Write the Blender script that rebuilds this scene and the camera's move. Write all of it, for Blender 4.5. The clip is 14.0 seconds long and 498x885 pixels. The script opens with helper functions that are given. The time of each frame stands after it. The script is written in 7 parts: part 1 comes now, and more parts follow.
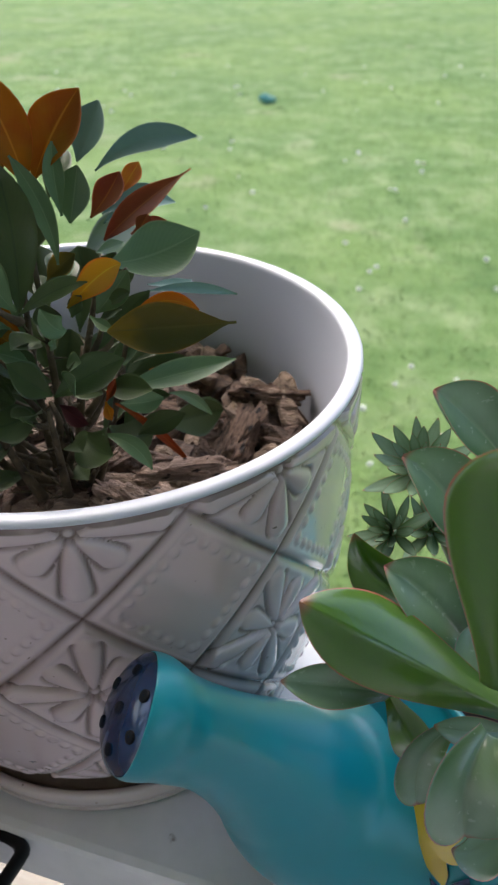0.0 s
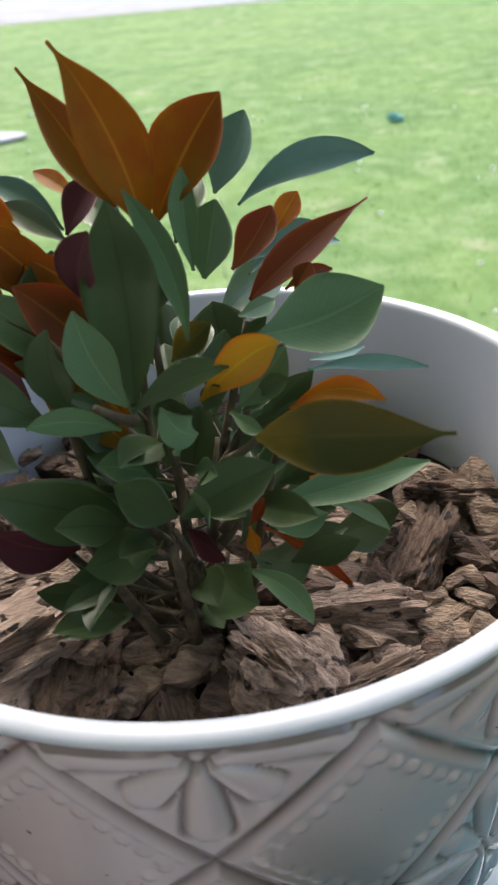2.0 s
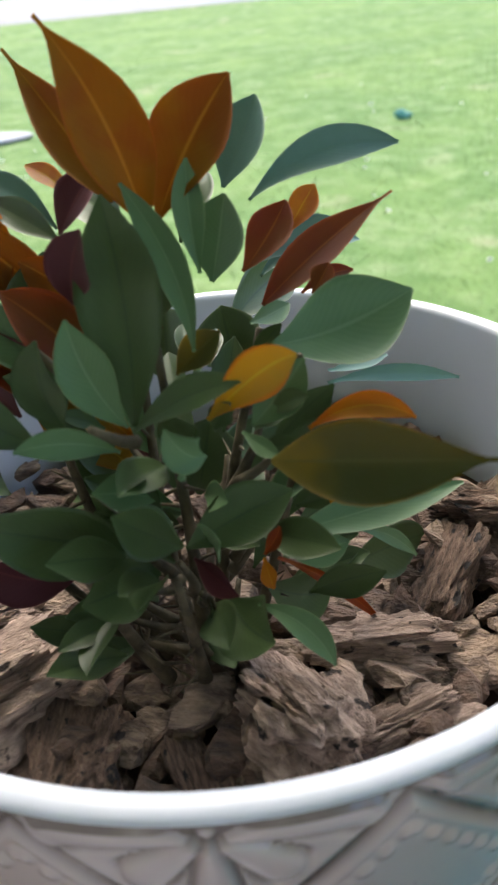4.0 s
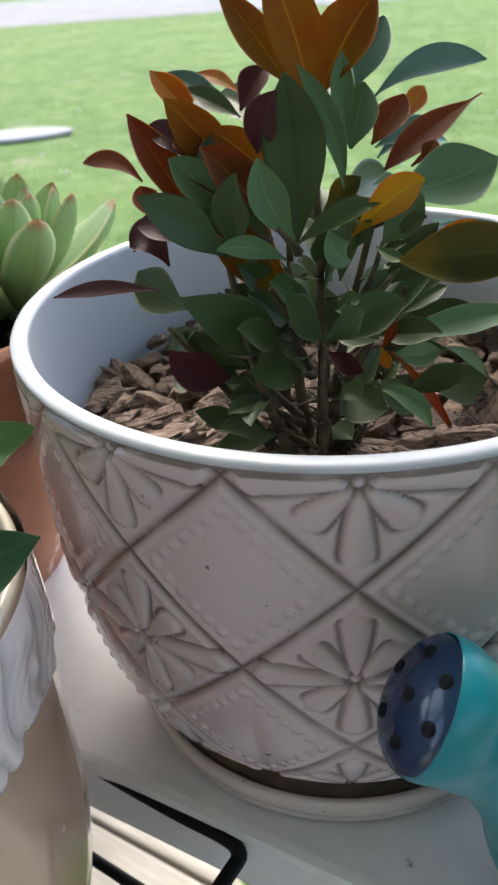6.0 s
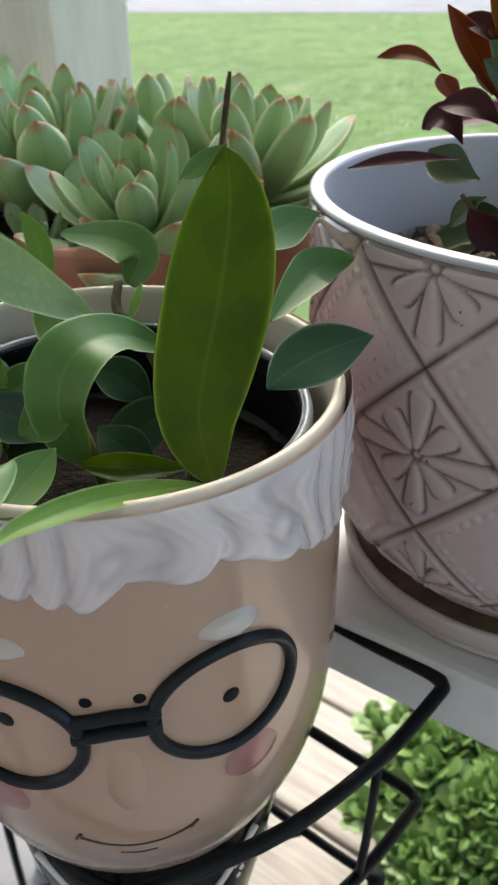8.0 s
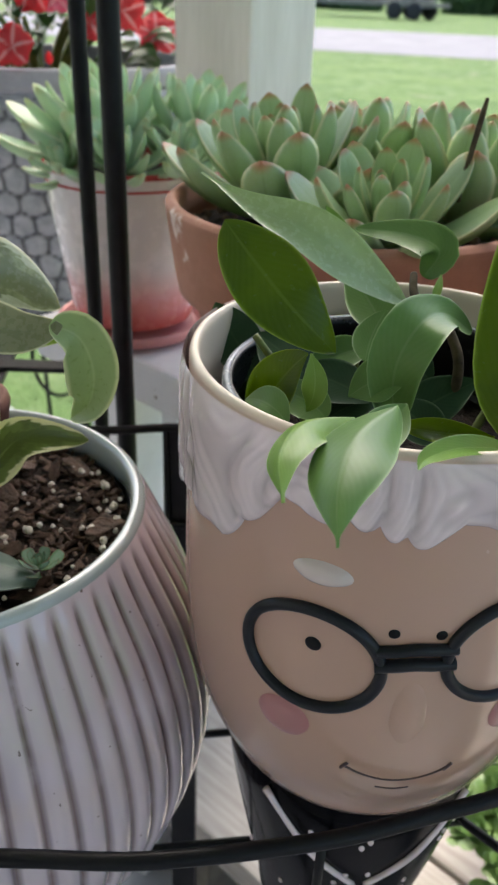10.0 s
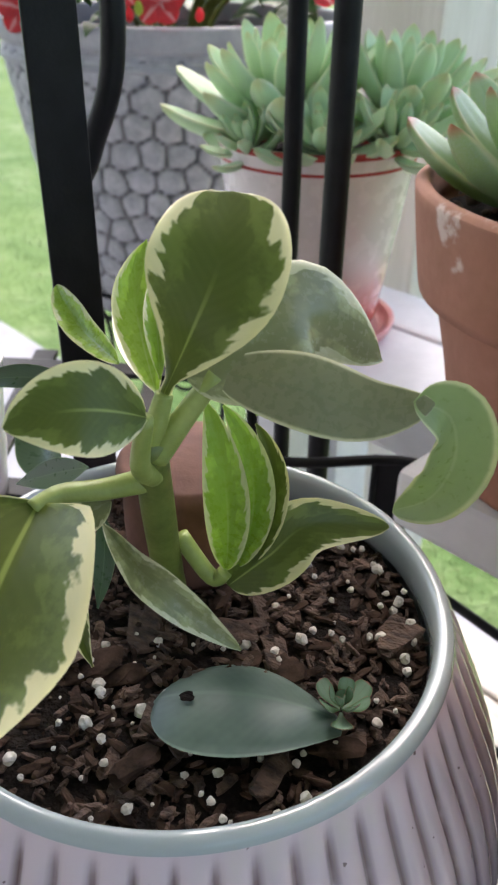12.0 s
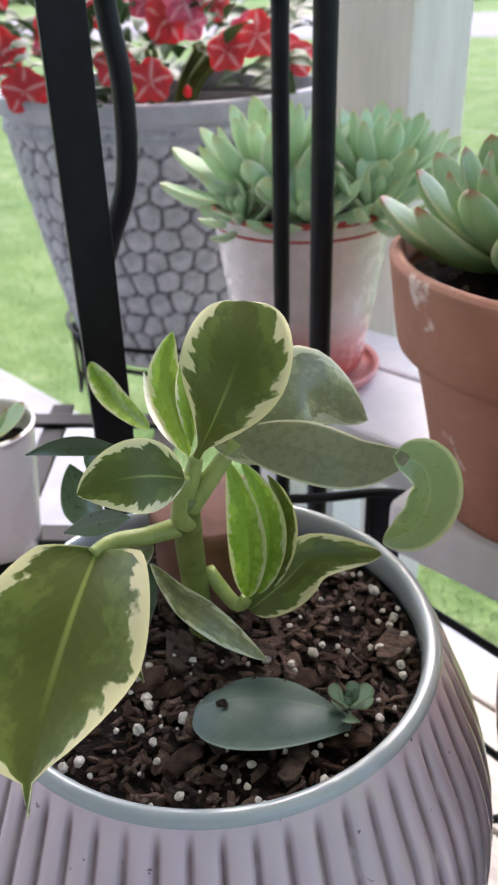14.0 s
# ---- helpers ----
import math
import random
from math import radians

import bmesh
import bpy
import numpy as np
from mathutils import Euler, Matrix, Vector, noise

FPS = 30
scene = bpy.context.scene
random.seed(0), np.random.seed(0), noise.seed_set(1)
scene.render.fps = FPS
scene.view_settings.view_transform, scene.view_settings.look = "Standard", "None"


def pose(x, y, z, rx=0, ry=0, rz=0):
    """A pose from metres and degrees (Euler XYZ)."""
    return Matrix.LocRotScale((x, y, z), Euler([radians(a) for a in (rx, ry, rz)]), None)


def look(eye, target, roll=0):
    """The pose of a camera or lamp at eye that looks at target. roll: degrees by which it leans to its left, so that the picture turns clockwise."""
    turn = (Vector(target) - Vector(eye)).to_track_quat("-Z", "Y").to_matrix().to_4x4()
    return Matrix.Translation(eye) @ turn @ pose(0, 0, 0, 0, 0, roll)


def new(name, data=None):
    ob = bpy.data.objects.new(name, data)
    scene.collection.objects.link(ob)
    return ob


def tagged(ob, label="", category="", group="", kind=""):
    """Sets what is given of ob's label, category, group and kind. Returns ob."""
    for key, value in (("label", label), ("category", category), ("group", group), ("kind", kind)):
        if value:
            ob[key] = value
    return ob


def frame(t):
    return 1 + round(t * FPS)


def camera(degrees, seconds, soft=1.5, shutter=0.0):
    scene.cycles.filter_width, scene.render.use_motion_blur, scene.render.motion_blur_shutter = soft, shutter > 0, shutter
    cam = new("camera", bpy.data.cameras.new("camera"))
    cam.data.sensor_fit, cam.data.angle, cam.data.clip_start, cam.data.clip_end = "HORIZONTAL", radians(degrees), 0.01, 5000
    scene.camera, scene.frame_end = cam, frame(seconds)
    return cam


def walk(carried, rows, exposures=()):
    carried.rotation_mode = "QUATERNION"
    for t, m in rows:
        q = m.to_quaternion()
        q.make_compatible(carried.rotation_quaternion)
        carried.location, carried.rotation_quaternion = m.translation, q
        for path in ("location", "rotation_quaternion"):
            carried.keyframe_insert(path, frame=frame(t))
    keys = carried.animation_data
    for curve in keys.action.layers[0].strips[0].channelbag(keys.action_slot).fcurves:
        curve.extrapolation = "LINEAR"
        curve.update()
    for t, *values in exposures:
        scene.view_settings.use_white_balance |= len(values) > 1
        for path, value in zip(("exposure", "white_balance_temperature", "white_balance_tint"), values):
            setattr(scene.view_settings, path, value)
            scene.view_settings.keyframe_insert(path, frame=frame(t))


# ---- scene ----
LENS = 34.22
cam = camera(LENS, 14.0, soft=2.2)
cam.data.dof.use_dof = True
cam.data.dof.focus_distance = 0.225
cam.data.dof.aperture_fstop = 36.0
PATH = [
    (0, (0.07920, 0.07226, 1.01596), (0.05826, 0.90298, 0.45966), -0.298),
    (0.5, (0.06643, 0.07497, 1.01907), (-0.00345, 0.91459, 0.48040), -1.102),
    (1, (0.06342, 0.08584, 1.01558), (-0.05338, 0.92737, 0.48814), -2.420),
    (1.5, (0.06201, 0.10754, 1.00917), (-0.08527, 0.94562, 0.48388), -3.780),
    (2, (0.05904, 0.14902, 0.99722), (-0.11123, 0.98036, 0.46818), -5.212),
    (2.5, (0.05355, 0.17385, 0.98043), (-0.12798, 0.99913, 0.44568), -6.203),
    (5, (0.05513, 0.14058, 0.99752), (-0.12763, 0.97069, 0.47071), -5.237),
    (5.5, (0.04870, 0.11446, 0.98716), (-0.14292, 0.94286, 0.46082), -4.817),
    (6, (0.03944, 0.08363, 0.98220), (-0.16370, 0.91166, 0.45960), -4.212),
    (6.5, (0.02513, 0.06634, 0.96610), (-0.20389, 0.88505, 0.43953), -3.687),
    (7, (0.01718, 0.04261, 0.96086), (-0.22611, 0.85971, 0.43822), -2.424),
    (7.5, (-0.00480, 0.02636, 0.96269), (-0.25613, 0.84030, 0.43893), -0.794),
    (8, (-0.01462, 0.00745, 0.95819), (-0.28921, 0.81642, 0.43842), -0.459),
    (8.2, (-0.02013, 0.00008, 0.95729), (-0.30141, 0.80821, 0.43979), -0.121),
    (10.3, (-0.08085, -0.05468, 0.95388), (-0.44877, 0.73735, 0.46671), 2.405),
    (10.5, (-0.08840, -0.05427, 0.95288), (-0.46888, 0.73106, 0.46453), 2.336),
    (11, (-0.11491, -0.04954, 0.95427), (-0.52450, 0.71713, 0.45984), 1.604),
    (11.5, (-0.15462, -0.03096, 0.94969), (-0.57314, 0.72178, 0.44153), 0.960),
    (12, (-0.18868, -0.01135, 0.94487), (-0.59410, 0.73489, 0.41690), 0.836),
    (12.5, (-0.20890, -0.00058, 0.93614), (-0.59135, 0.73932, 0.38271), 0.444),
    (13, (-0.22565, -0.00398, 0.93850), (-0.58416, 0.73753, 0.37135), 0.221),
    (13.5, (-0.21544, -0.01758, 0.94659), (-0.57615, 0.73388, 0.39414), -0.255),
    (14, (-0.17510, -0.04878, 0.97706), (-0.58359, 0.71716, 0.48062), -1.717),
]
walk(cam, [(t, look(eye, target, roll)) for t, eye, target, roll in PATH],
     exposures=[(0.0, 1.52, 6300, 12), (0.8, 1.48, 6350, 9), (2.0, 1.82, 6350, 7), (2.7, 2.00, 6350, 5), (4.8, 1.82, 6350, 5), (6.0, 1.70, 6350, 6), (8.0, 1.62, 6400, 7),
                (10.5, 1.68, 6350, 11), (12.5, 1.98, 6200, 17), (13.0, 2.06, 6150, 20), (13.5, 2.04, 6100, 21), (14.0, 1.88, 6150, 18)])

# ---- daylight: bright overcast sky over the lawn, an unseen, added porch roof shades the pots ----
world = bpy.data.worlds.new("overcast_sky")
scene.world = world
world.use_nodes = True
wt = world.node_tree
sky = wt.nodes.new("ShaderNodeTexSky")
sky.sky_type = "NISHITA"
sky.sun_disc = False
sky.sun_elevation = radians(48)
sky.sun_rotation = radians(-25)
sky.air_density, sky.dust_density, sky.ozone_density = 1.0, 4.0, 1.0
wt.links.new(sky.outputs["Color"], wt.nodes["Background"].inputs["Color"])
wt.nodes["Background"].inputs["Strength"].default_value = 0.15
sun_data = bpy.data.lights.new("sun", "SUN")
sun_data.energy, sun_data.angle, sun_data.color = 0.6, radians(40), (1.0, 0.96, 0.9)
sun = new("sun", sun_data)
sun.matrix_world = look((-8, 17, 22), (0, 0, 0))


# ---- materials ----
def wire(nt, a, b):
    nt.links.new(a, b)


def node(nt, kind, **inputs):
    n = nt.nodes.new(kind)
    for key, value in inputs.items():
        n.inputs[key.replace("_", " ")].default_value = value
    return n


def rgba(c):
    return (*c, 1.0)


def ramp(nt, fac, stops):
    r = nt.nodes.new("ShaderNodeValToRGB")
    while len(r.color_ramp.elements) < len(stops):
        r.color_ramp.elements.new(0.5)
    for e, (p, c) in zip(r.color_ramp.elements, stops):
        e.position, e.color = p, rgba(c) if len(c) == 3 else c
    wire(nt, fac, r.inputs["Fac"])
    return r.outputs["Color"]


def mix(nt, fac, a, b, how="MIX"):
    m = nt.nodes.new("ShaderNodeMix")
    m.data_type, m.blend_type = "RGBA", how
    for value, socket in ((fac, m.inputs["Factor"]), (a, m.inputs["A"]), (b, m.inputs["B"])):
        if isinstance(value, bpy.types.NodeSocket):
            wire(nt, value, socket)
        else:
            socket.default_value = value if isinstance(value, float) else rgba(value)
    return m.outputs["Result"]


def calc(nt, op, a, b=0.0, c=0.0):
    m = nt.nodes.new("ShaderNodeMath")
    m.operation = op
    for value, socket in zip((a, b, c), m.inputs):
        if isinstance(value, bpy.types.NodeSocket):
            wire(nt, value, socket)
        else:
            socket.default_value = value
    return m.outputs[0]


def steps(nt, x, lo, hi):
    m = nt.nodes.new("ShaderNodeMapRange")
    m.interpolation_type = "SMOOTHSTEP"
    wire(nt, x, m.inputs["Value"])
    m.inputs["From Min"].default_value, m.inputs["From Max"].default_value = lo, hi
    return m.outputs["Result"]


def noise_of(nt, scale, detail=4.0, stretch=None, rough=0.55):
    co = nt.nodes.new("ShaderNodeTexCoord")
    n = node(nt, "ShaderNodeTexNoise", Scale=scale, Detail=detail, Roughness=rough)
    if stretch:
        mp = nt.nodes.new("ShaderNodeMapping")
        mp.inputs["Scale"].default_value = stretch
        wire(nt, co.outputs["Object"], mp.inputs["Vector"])
        wire(nt, mp.outputs["Vector"], n.inputs["Vector"])
    else:
        wire(nt, co.outputs["Object"], n.inputs["Vector"])
    return n.outputs["Fac"]


def bumped(nt, bsdf, height, strength, distance):
    b = node(nt, "ShaderNodeBump", Strength=strength, Distance=distance)
    wire(nt, height, b.inputs["Height"])
    wire(nt, b.outputs["Normal"], bsdf.inputs["Normal"])


def material(name):
    m = bpy.data.materials.new(name)
    m.use_nodes = True
    return m, m.node_tree, m.node_tree.nodes["Principled BSDF"]


def surface(name, dark, light, scale, rough=0.5, bump=0.0, bump_scale=None, metal=0.0, coat=0.0, stretch=None,
            spots=None, grain=0.0006, vary=0.0, spec=0.5):
    """A two-tone mottled surface with fine relief; spots: (colour, scale, threshold)."""
    m, nt, bsdf = material(name)
    fac = noise_of(nt, scale, 5.0, stretch)
    col = ramp(nt, fac, [(0.3, dark), (0.7, light)])
    fine = noise_of(nt, scale * 7, 3.0, stretch)
    col = mix(nt, calc(nt, "MULTIPLY", fine, 0.35), col, tuple(c * 0.6 for c in dark))
    if spots:
        s = steps(nt, noise_of(nt, spots[1], 6.0), spots[2], spots[2] + 0.06)
        col = mix(nt, s, col, spots[0])
    if vary:
        info = nt.nodes.new("ShaderNodeObjectInfo")
        col = mix(nt, calc(nt, "MULTIPLY", info.outputs["Random"], vary), col, tuple(c * 0.45 for c in dark))
    wire(nt, col, bsdf.inputs["Base Color"])
    r = calc(nt, "MULTIPLY_ADD", fine, 0.2, rough - 0.1)
    wire(nt, r, bsdf.inputs["Roughness"])
    bsdf.inputs["Metallic"].default_value = metal
    bsdf.inputs["Specular IOR Level"].default_value = spec
    bsdf.inputs["Coat Weight"].default_value = coat
    bsdf.inputs["Coat Roughness"].default_value = 0.08
    if bump:
        bumped(nt, bsdf, noise_of(nt, bump_scale or scale * 5, 5.0, stretch), bump, grain)
    return m


def glaze(name, body, groove, rough=0.22, coat=0.6, mottle=0.12, dirt=None):
    """Glazed ceramic; the attribute 'relief' holds how deep a groove is."""
    m, nt, bsdf = material(name)
    at = nt.nodes.new("ShaderNodeAttribute")
    at.attribute_name = "relief"
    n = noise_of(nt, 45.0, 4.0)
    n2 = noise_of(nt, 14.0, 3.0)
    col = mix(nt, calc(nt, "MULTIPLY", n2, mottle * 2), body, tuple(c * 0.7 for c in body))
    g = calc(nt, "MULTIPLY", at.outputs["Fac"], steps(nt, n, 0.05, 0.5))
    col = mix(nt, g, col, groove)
    if dirt:
        col = mix(nt, calc(nt, "MULTIPLY", steps(nt, noise_of(nt, 260.0, 2.0), 0.72, 0.76), 0.8), col, dirt)
    wire(nt, col, bsdf.inputs["Base Color"])
    wire(nt, calc(nt, "MULTIPLY_ADD", n2, 0.15, rough - 0.05), bsdf.inputs["Roughness"])
    bsdf.inputs["Coat Weight"].default_value = coat
    bsdf.inputs["Coat Roughness"].default_value = 0.06
    bumped(nt, bsdf, noise_of(nt, 60.0, 2.0), 0.08, 0.0008)
    return m


def leaf_skin(name, face, edge, rib, glow, rough=0.4, tip=None, variegated=None, transl=0.3, bloom=0.0, edge_w=0.03, vary=0.25, rib_w=0.05, scale=1.0, mottle=0.5, gloss=0.4, blotch=None, veins=0.12, point=0.86, spread=130.0, fade=None):
    """A leaf: u runs from stalk to tip, v across; the light shines through it a little."""
    m, nt, bsdf = material(name)
    uv = nt.nodes.new("ShaderNodeUVMap")
    sep = nt.nodes.new("ShaderNodeSeparateXYZ")
    wire(nt, uv.outputs["UV"], sep.inputs["Vector"])
    u, v = sep.outputs["X"], sep.outputs["Y"]
    across = calc(nt, "MULTIPLY", calc(nt, "ABSOLUTE", calc(nt, "SUBTRACT", v, 0.5)), 2.0)
    big, fine = noise_of(nt, 70.0, 3.0), noise_of(nt, 420.0, 3.0)
    col = mix(nt, calc(nt, "MULTIPLY", big, mottle), face, tuple(c * 0.55 for c in face))
    col = mix(nt, calc(nt, "MULTIPLY", fine, 0.25), col, tuple(min(1.0, c * 1.5 + 0.01) for c in face))
    if bloom:
        col = mix(nt, calc(nt, "MULTIPLY", steps(nt, big, 0.35, 0.75), bloom), col, (0.55, 0.66, 0.6))
    # Light and shade of a cupped leaf, mixed in towards base and edges.
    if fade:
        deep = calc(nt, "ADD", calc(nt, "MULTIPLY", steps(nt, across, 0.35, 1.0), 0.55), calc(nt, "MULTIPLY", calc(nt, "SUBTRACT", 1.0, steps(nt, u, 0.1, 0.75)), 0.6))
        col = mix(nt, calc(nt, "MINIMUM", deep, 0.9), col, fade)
    if blotch:
        col = mix(nt, calc(nt, "MULTIPLY", steps(nt, noise_of(nt, spread, 3.0), 0.44, 0.62), 0.6), col, blotch)
    if variegated:
        # side veins carry the green outwards in ragged tongues
        wob = noise_of(nt, 120.0, 3.0)
        comb = nt.nodes.new("ShaderNodeCombineXYZ")
        wire(nt, calc(nt, "MULTIPLY", calc(nt, "SUBTRACT", u, calc(nt, "MULTIPLY", across, 0.30)), 8.0), comb.inputs["X"])
        wire(nt, calc(nt, "GREATER_THAN", v, 0.5), comb.inputs["Y"])
        tongue = node(nt, "ShaderNodeTexNoise", Scale=1.0, Detail=2.0)
        wire(nt, comb.outputs["Vector"], tongue.inputs["Vector"])
        lim = calc(nt, "MULTIPLY_ADD", tongue.outputs["Fac"], 1.15, calc(nt, "MULTIPLY_ADD", wob, 0.55, -0.02))
        cut = steps(nt, calc(nt, "SUBTRACT", calc(nt, "ADD", across, calc(nt, "MULTIPLY", u, 0.10)), lim), -0.02, 0.05)
        mid = steps(nt, calc(nt, "SUBTRACT", across, calc(nt, "MULTIPLY_ADD", lim, 0.9, -0.42)), 0.0, 0.12)
        patchy = steps(nt, noise_of(nt, 95.0, 4.0, None, 0.65), 0.42, 0.60)
        col = mix(nt, calc(nt, "MULTIPLY", calc(nt, "MULTIPLY", mid, patchy), 0.45), col, tuple(min(1.0, c * 2.3 + 0.02) for c in face))
        col = mix(nt, cut, col, variegated)
    wire_rib = steps(nt, calc(nt, "SUBTRACT", 1.0, across), 0.98 - rib_w, 0.985)
    ribbed = calc(nt, "MULTIPLY", wire_rib, calc(nt, "SUBTRACT", 1.0, steps(nt, u, 0.25, 0.70))) if variegated else wire_rib
    col = mix(nt, calc(nt, "MULTIPLY", ribbed, 0.75), col, rib)
    vein = node(nt, "ShaderNodeTexWave", Scale=5.0, Distortion=1.2)
    vv = nt.nodes.new("ShaderNodeCombineXYZ")
    wire(nt, calc(nt, "SUBTRACT", u, calc(nt, "MULTIPLY", across, 0.3)), vv.inputs["X"])
    wire(nt, vv.outputs["Vector"], vein.inputs["Vector"])
    col = mix(nt, calc(nt, "MULTIPLY", vein.outputs["Fac"], veins), col, rib)
    col = mix(nt, steps(nt, across, 1.0 - edge_w * 2, 1.0 - edge_w * 0.6), col, edge)
    if tip:
        col = mix(nt, calc(nt, "MULTIPLY", steps(nt, u, point, 1.0), 0.9), col, tip)
    info = nt.nodes.new("ShaderNodeObjectInfo")
    col = mix(nt, calc(nt, "MULTIPLY", info.outputs["Random"], vary), col, tuple(c * 0.5 for c in face))
    wire(nt, col, bsdf.inputs["Base Color"])
    wire(nt, calc(nt, "MULTIPLY_ADD", fine, 0.2, rough - 0.1), bsdf.inputs["Roughness"])
    bsdf.inputs["Specular IOR Level"].default_value = gloss
    bumped(nt, bsdf, calc(nt, "ADD", calc(nt, "MULTIPLY", vein.outputs["Fac"], 0.08), big), 0.2, 0.0006)
    thru = nt.nodes.new("ShaderNodeBsdfTranslucent")
    wire(nt, mix(nt, 0.45, col, glow), thru.inputs["Color"])
    both = nt.nodes.new("ShaderNodeMixShader")
    both.inputs["Fac"].default_value = transl
    wire(nt, bsdf.outputs["BSDF"], both.inputs[1])
    wire(nt, thru.outputs["BSDF"], both.inputs[2])
    wire(nt, both.outputs["Shader"], nt.nodes["Material Output"].inputs["Surface"])
    return m


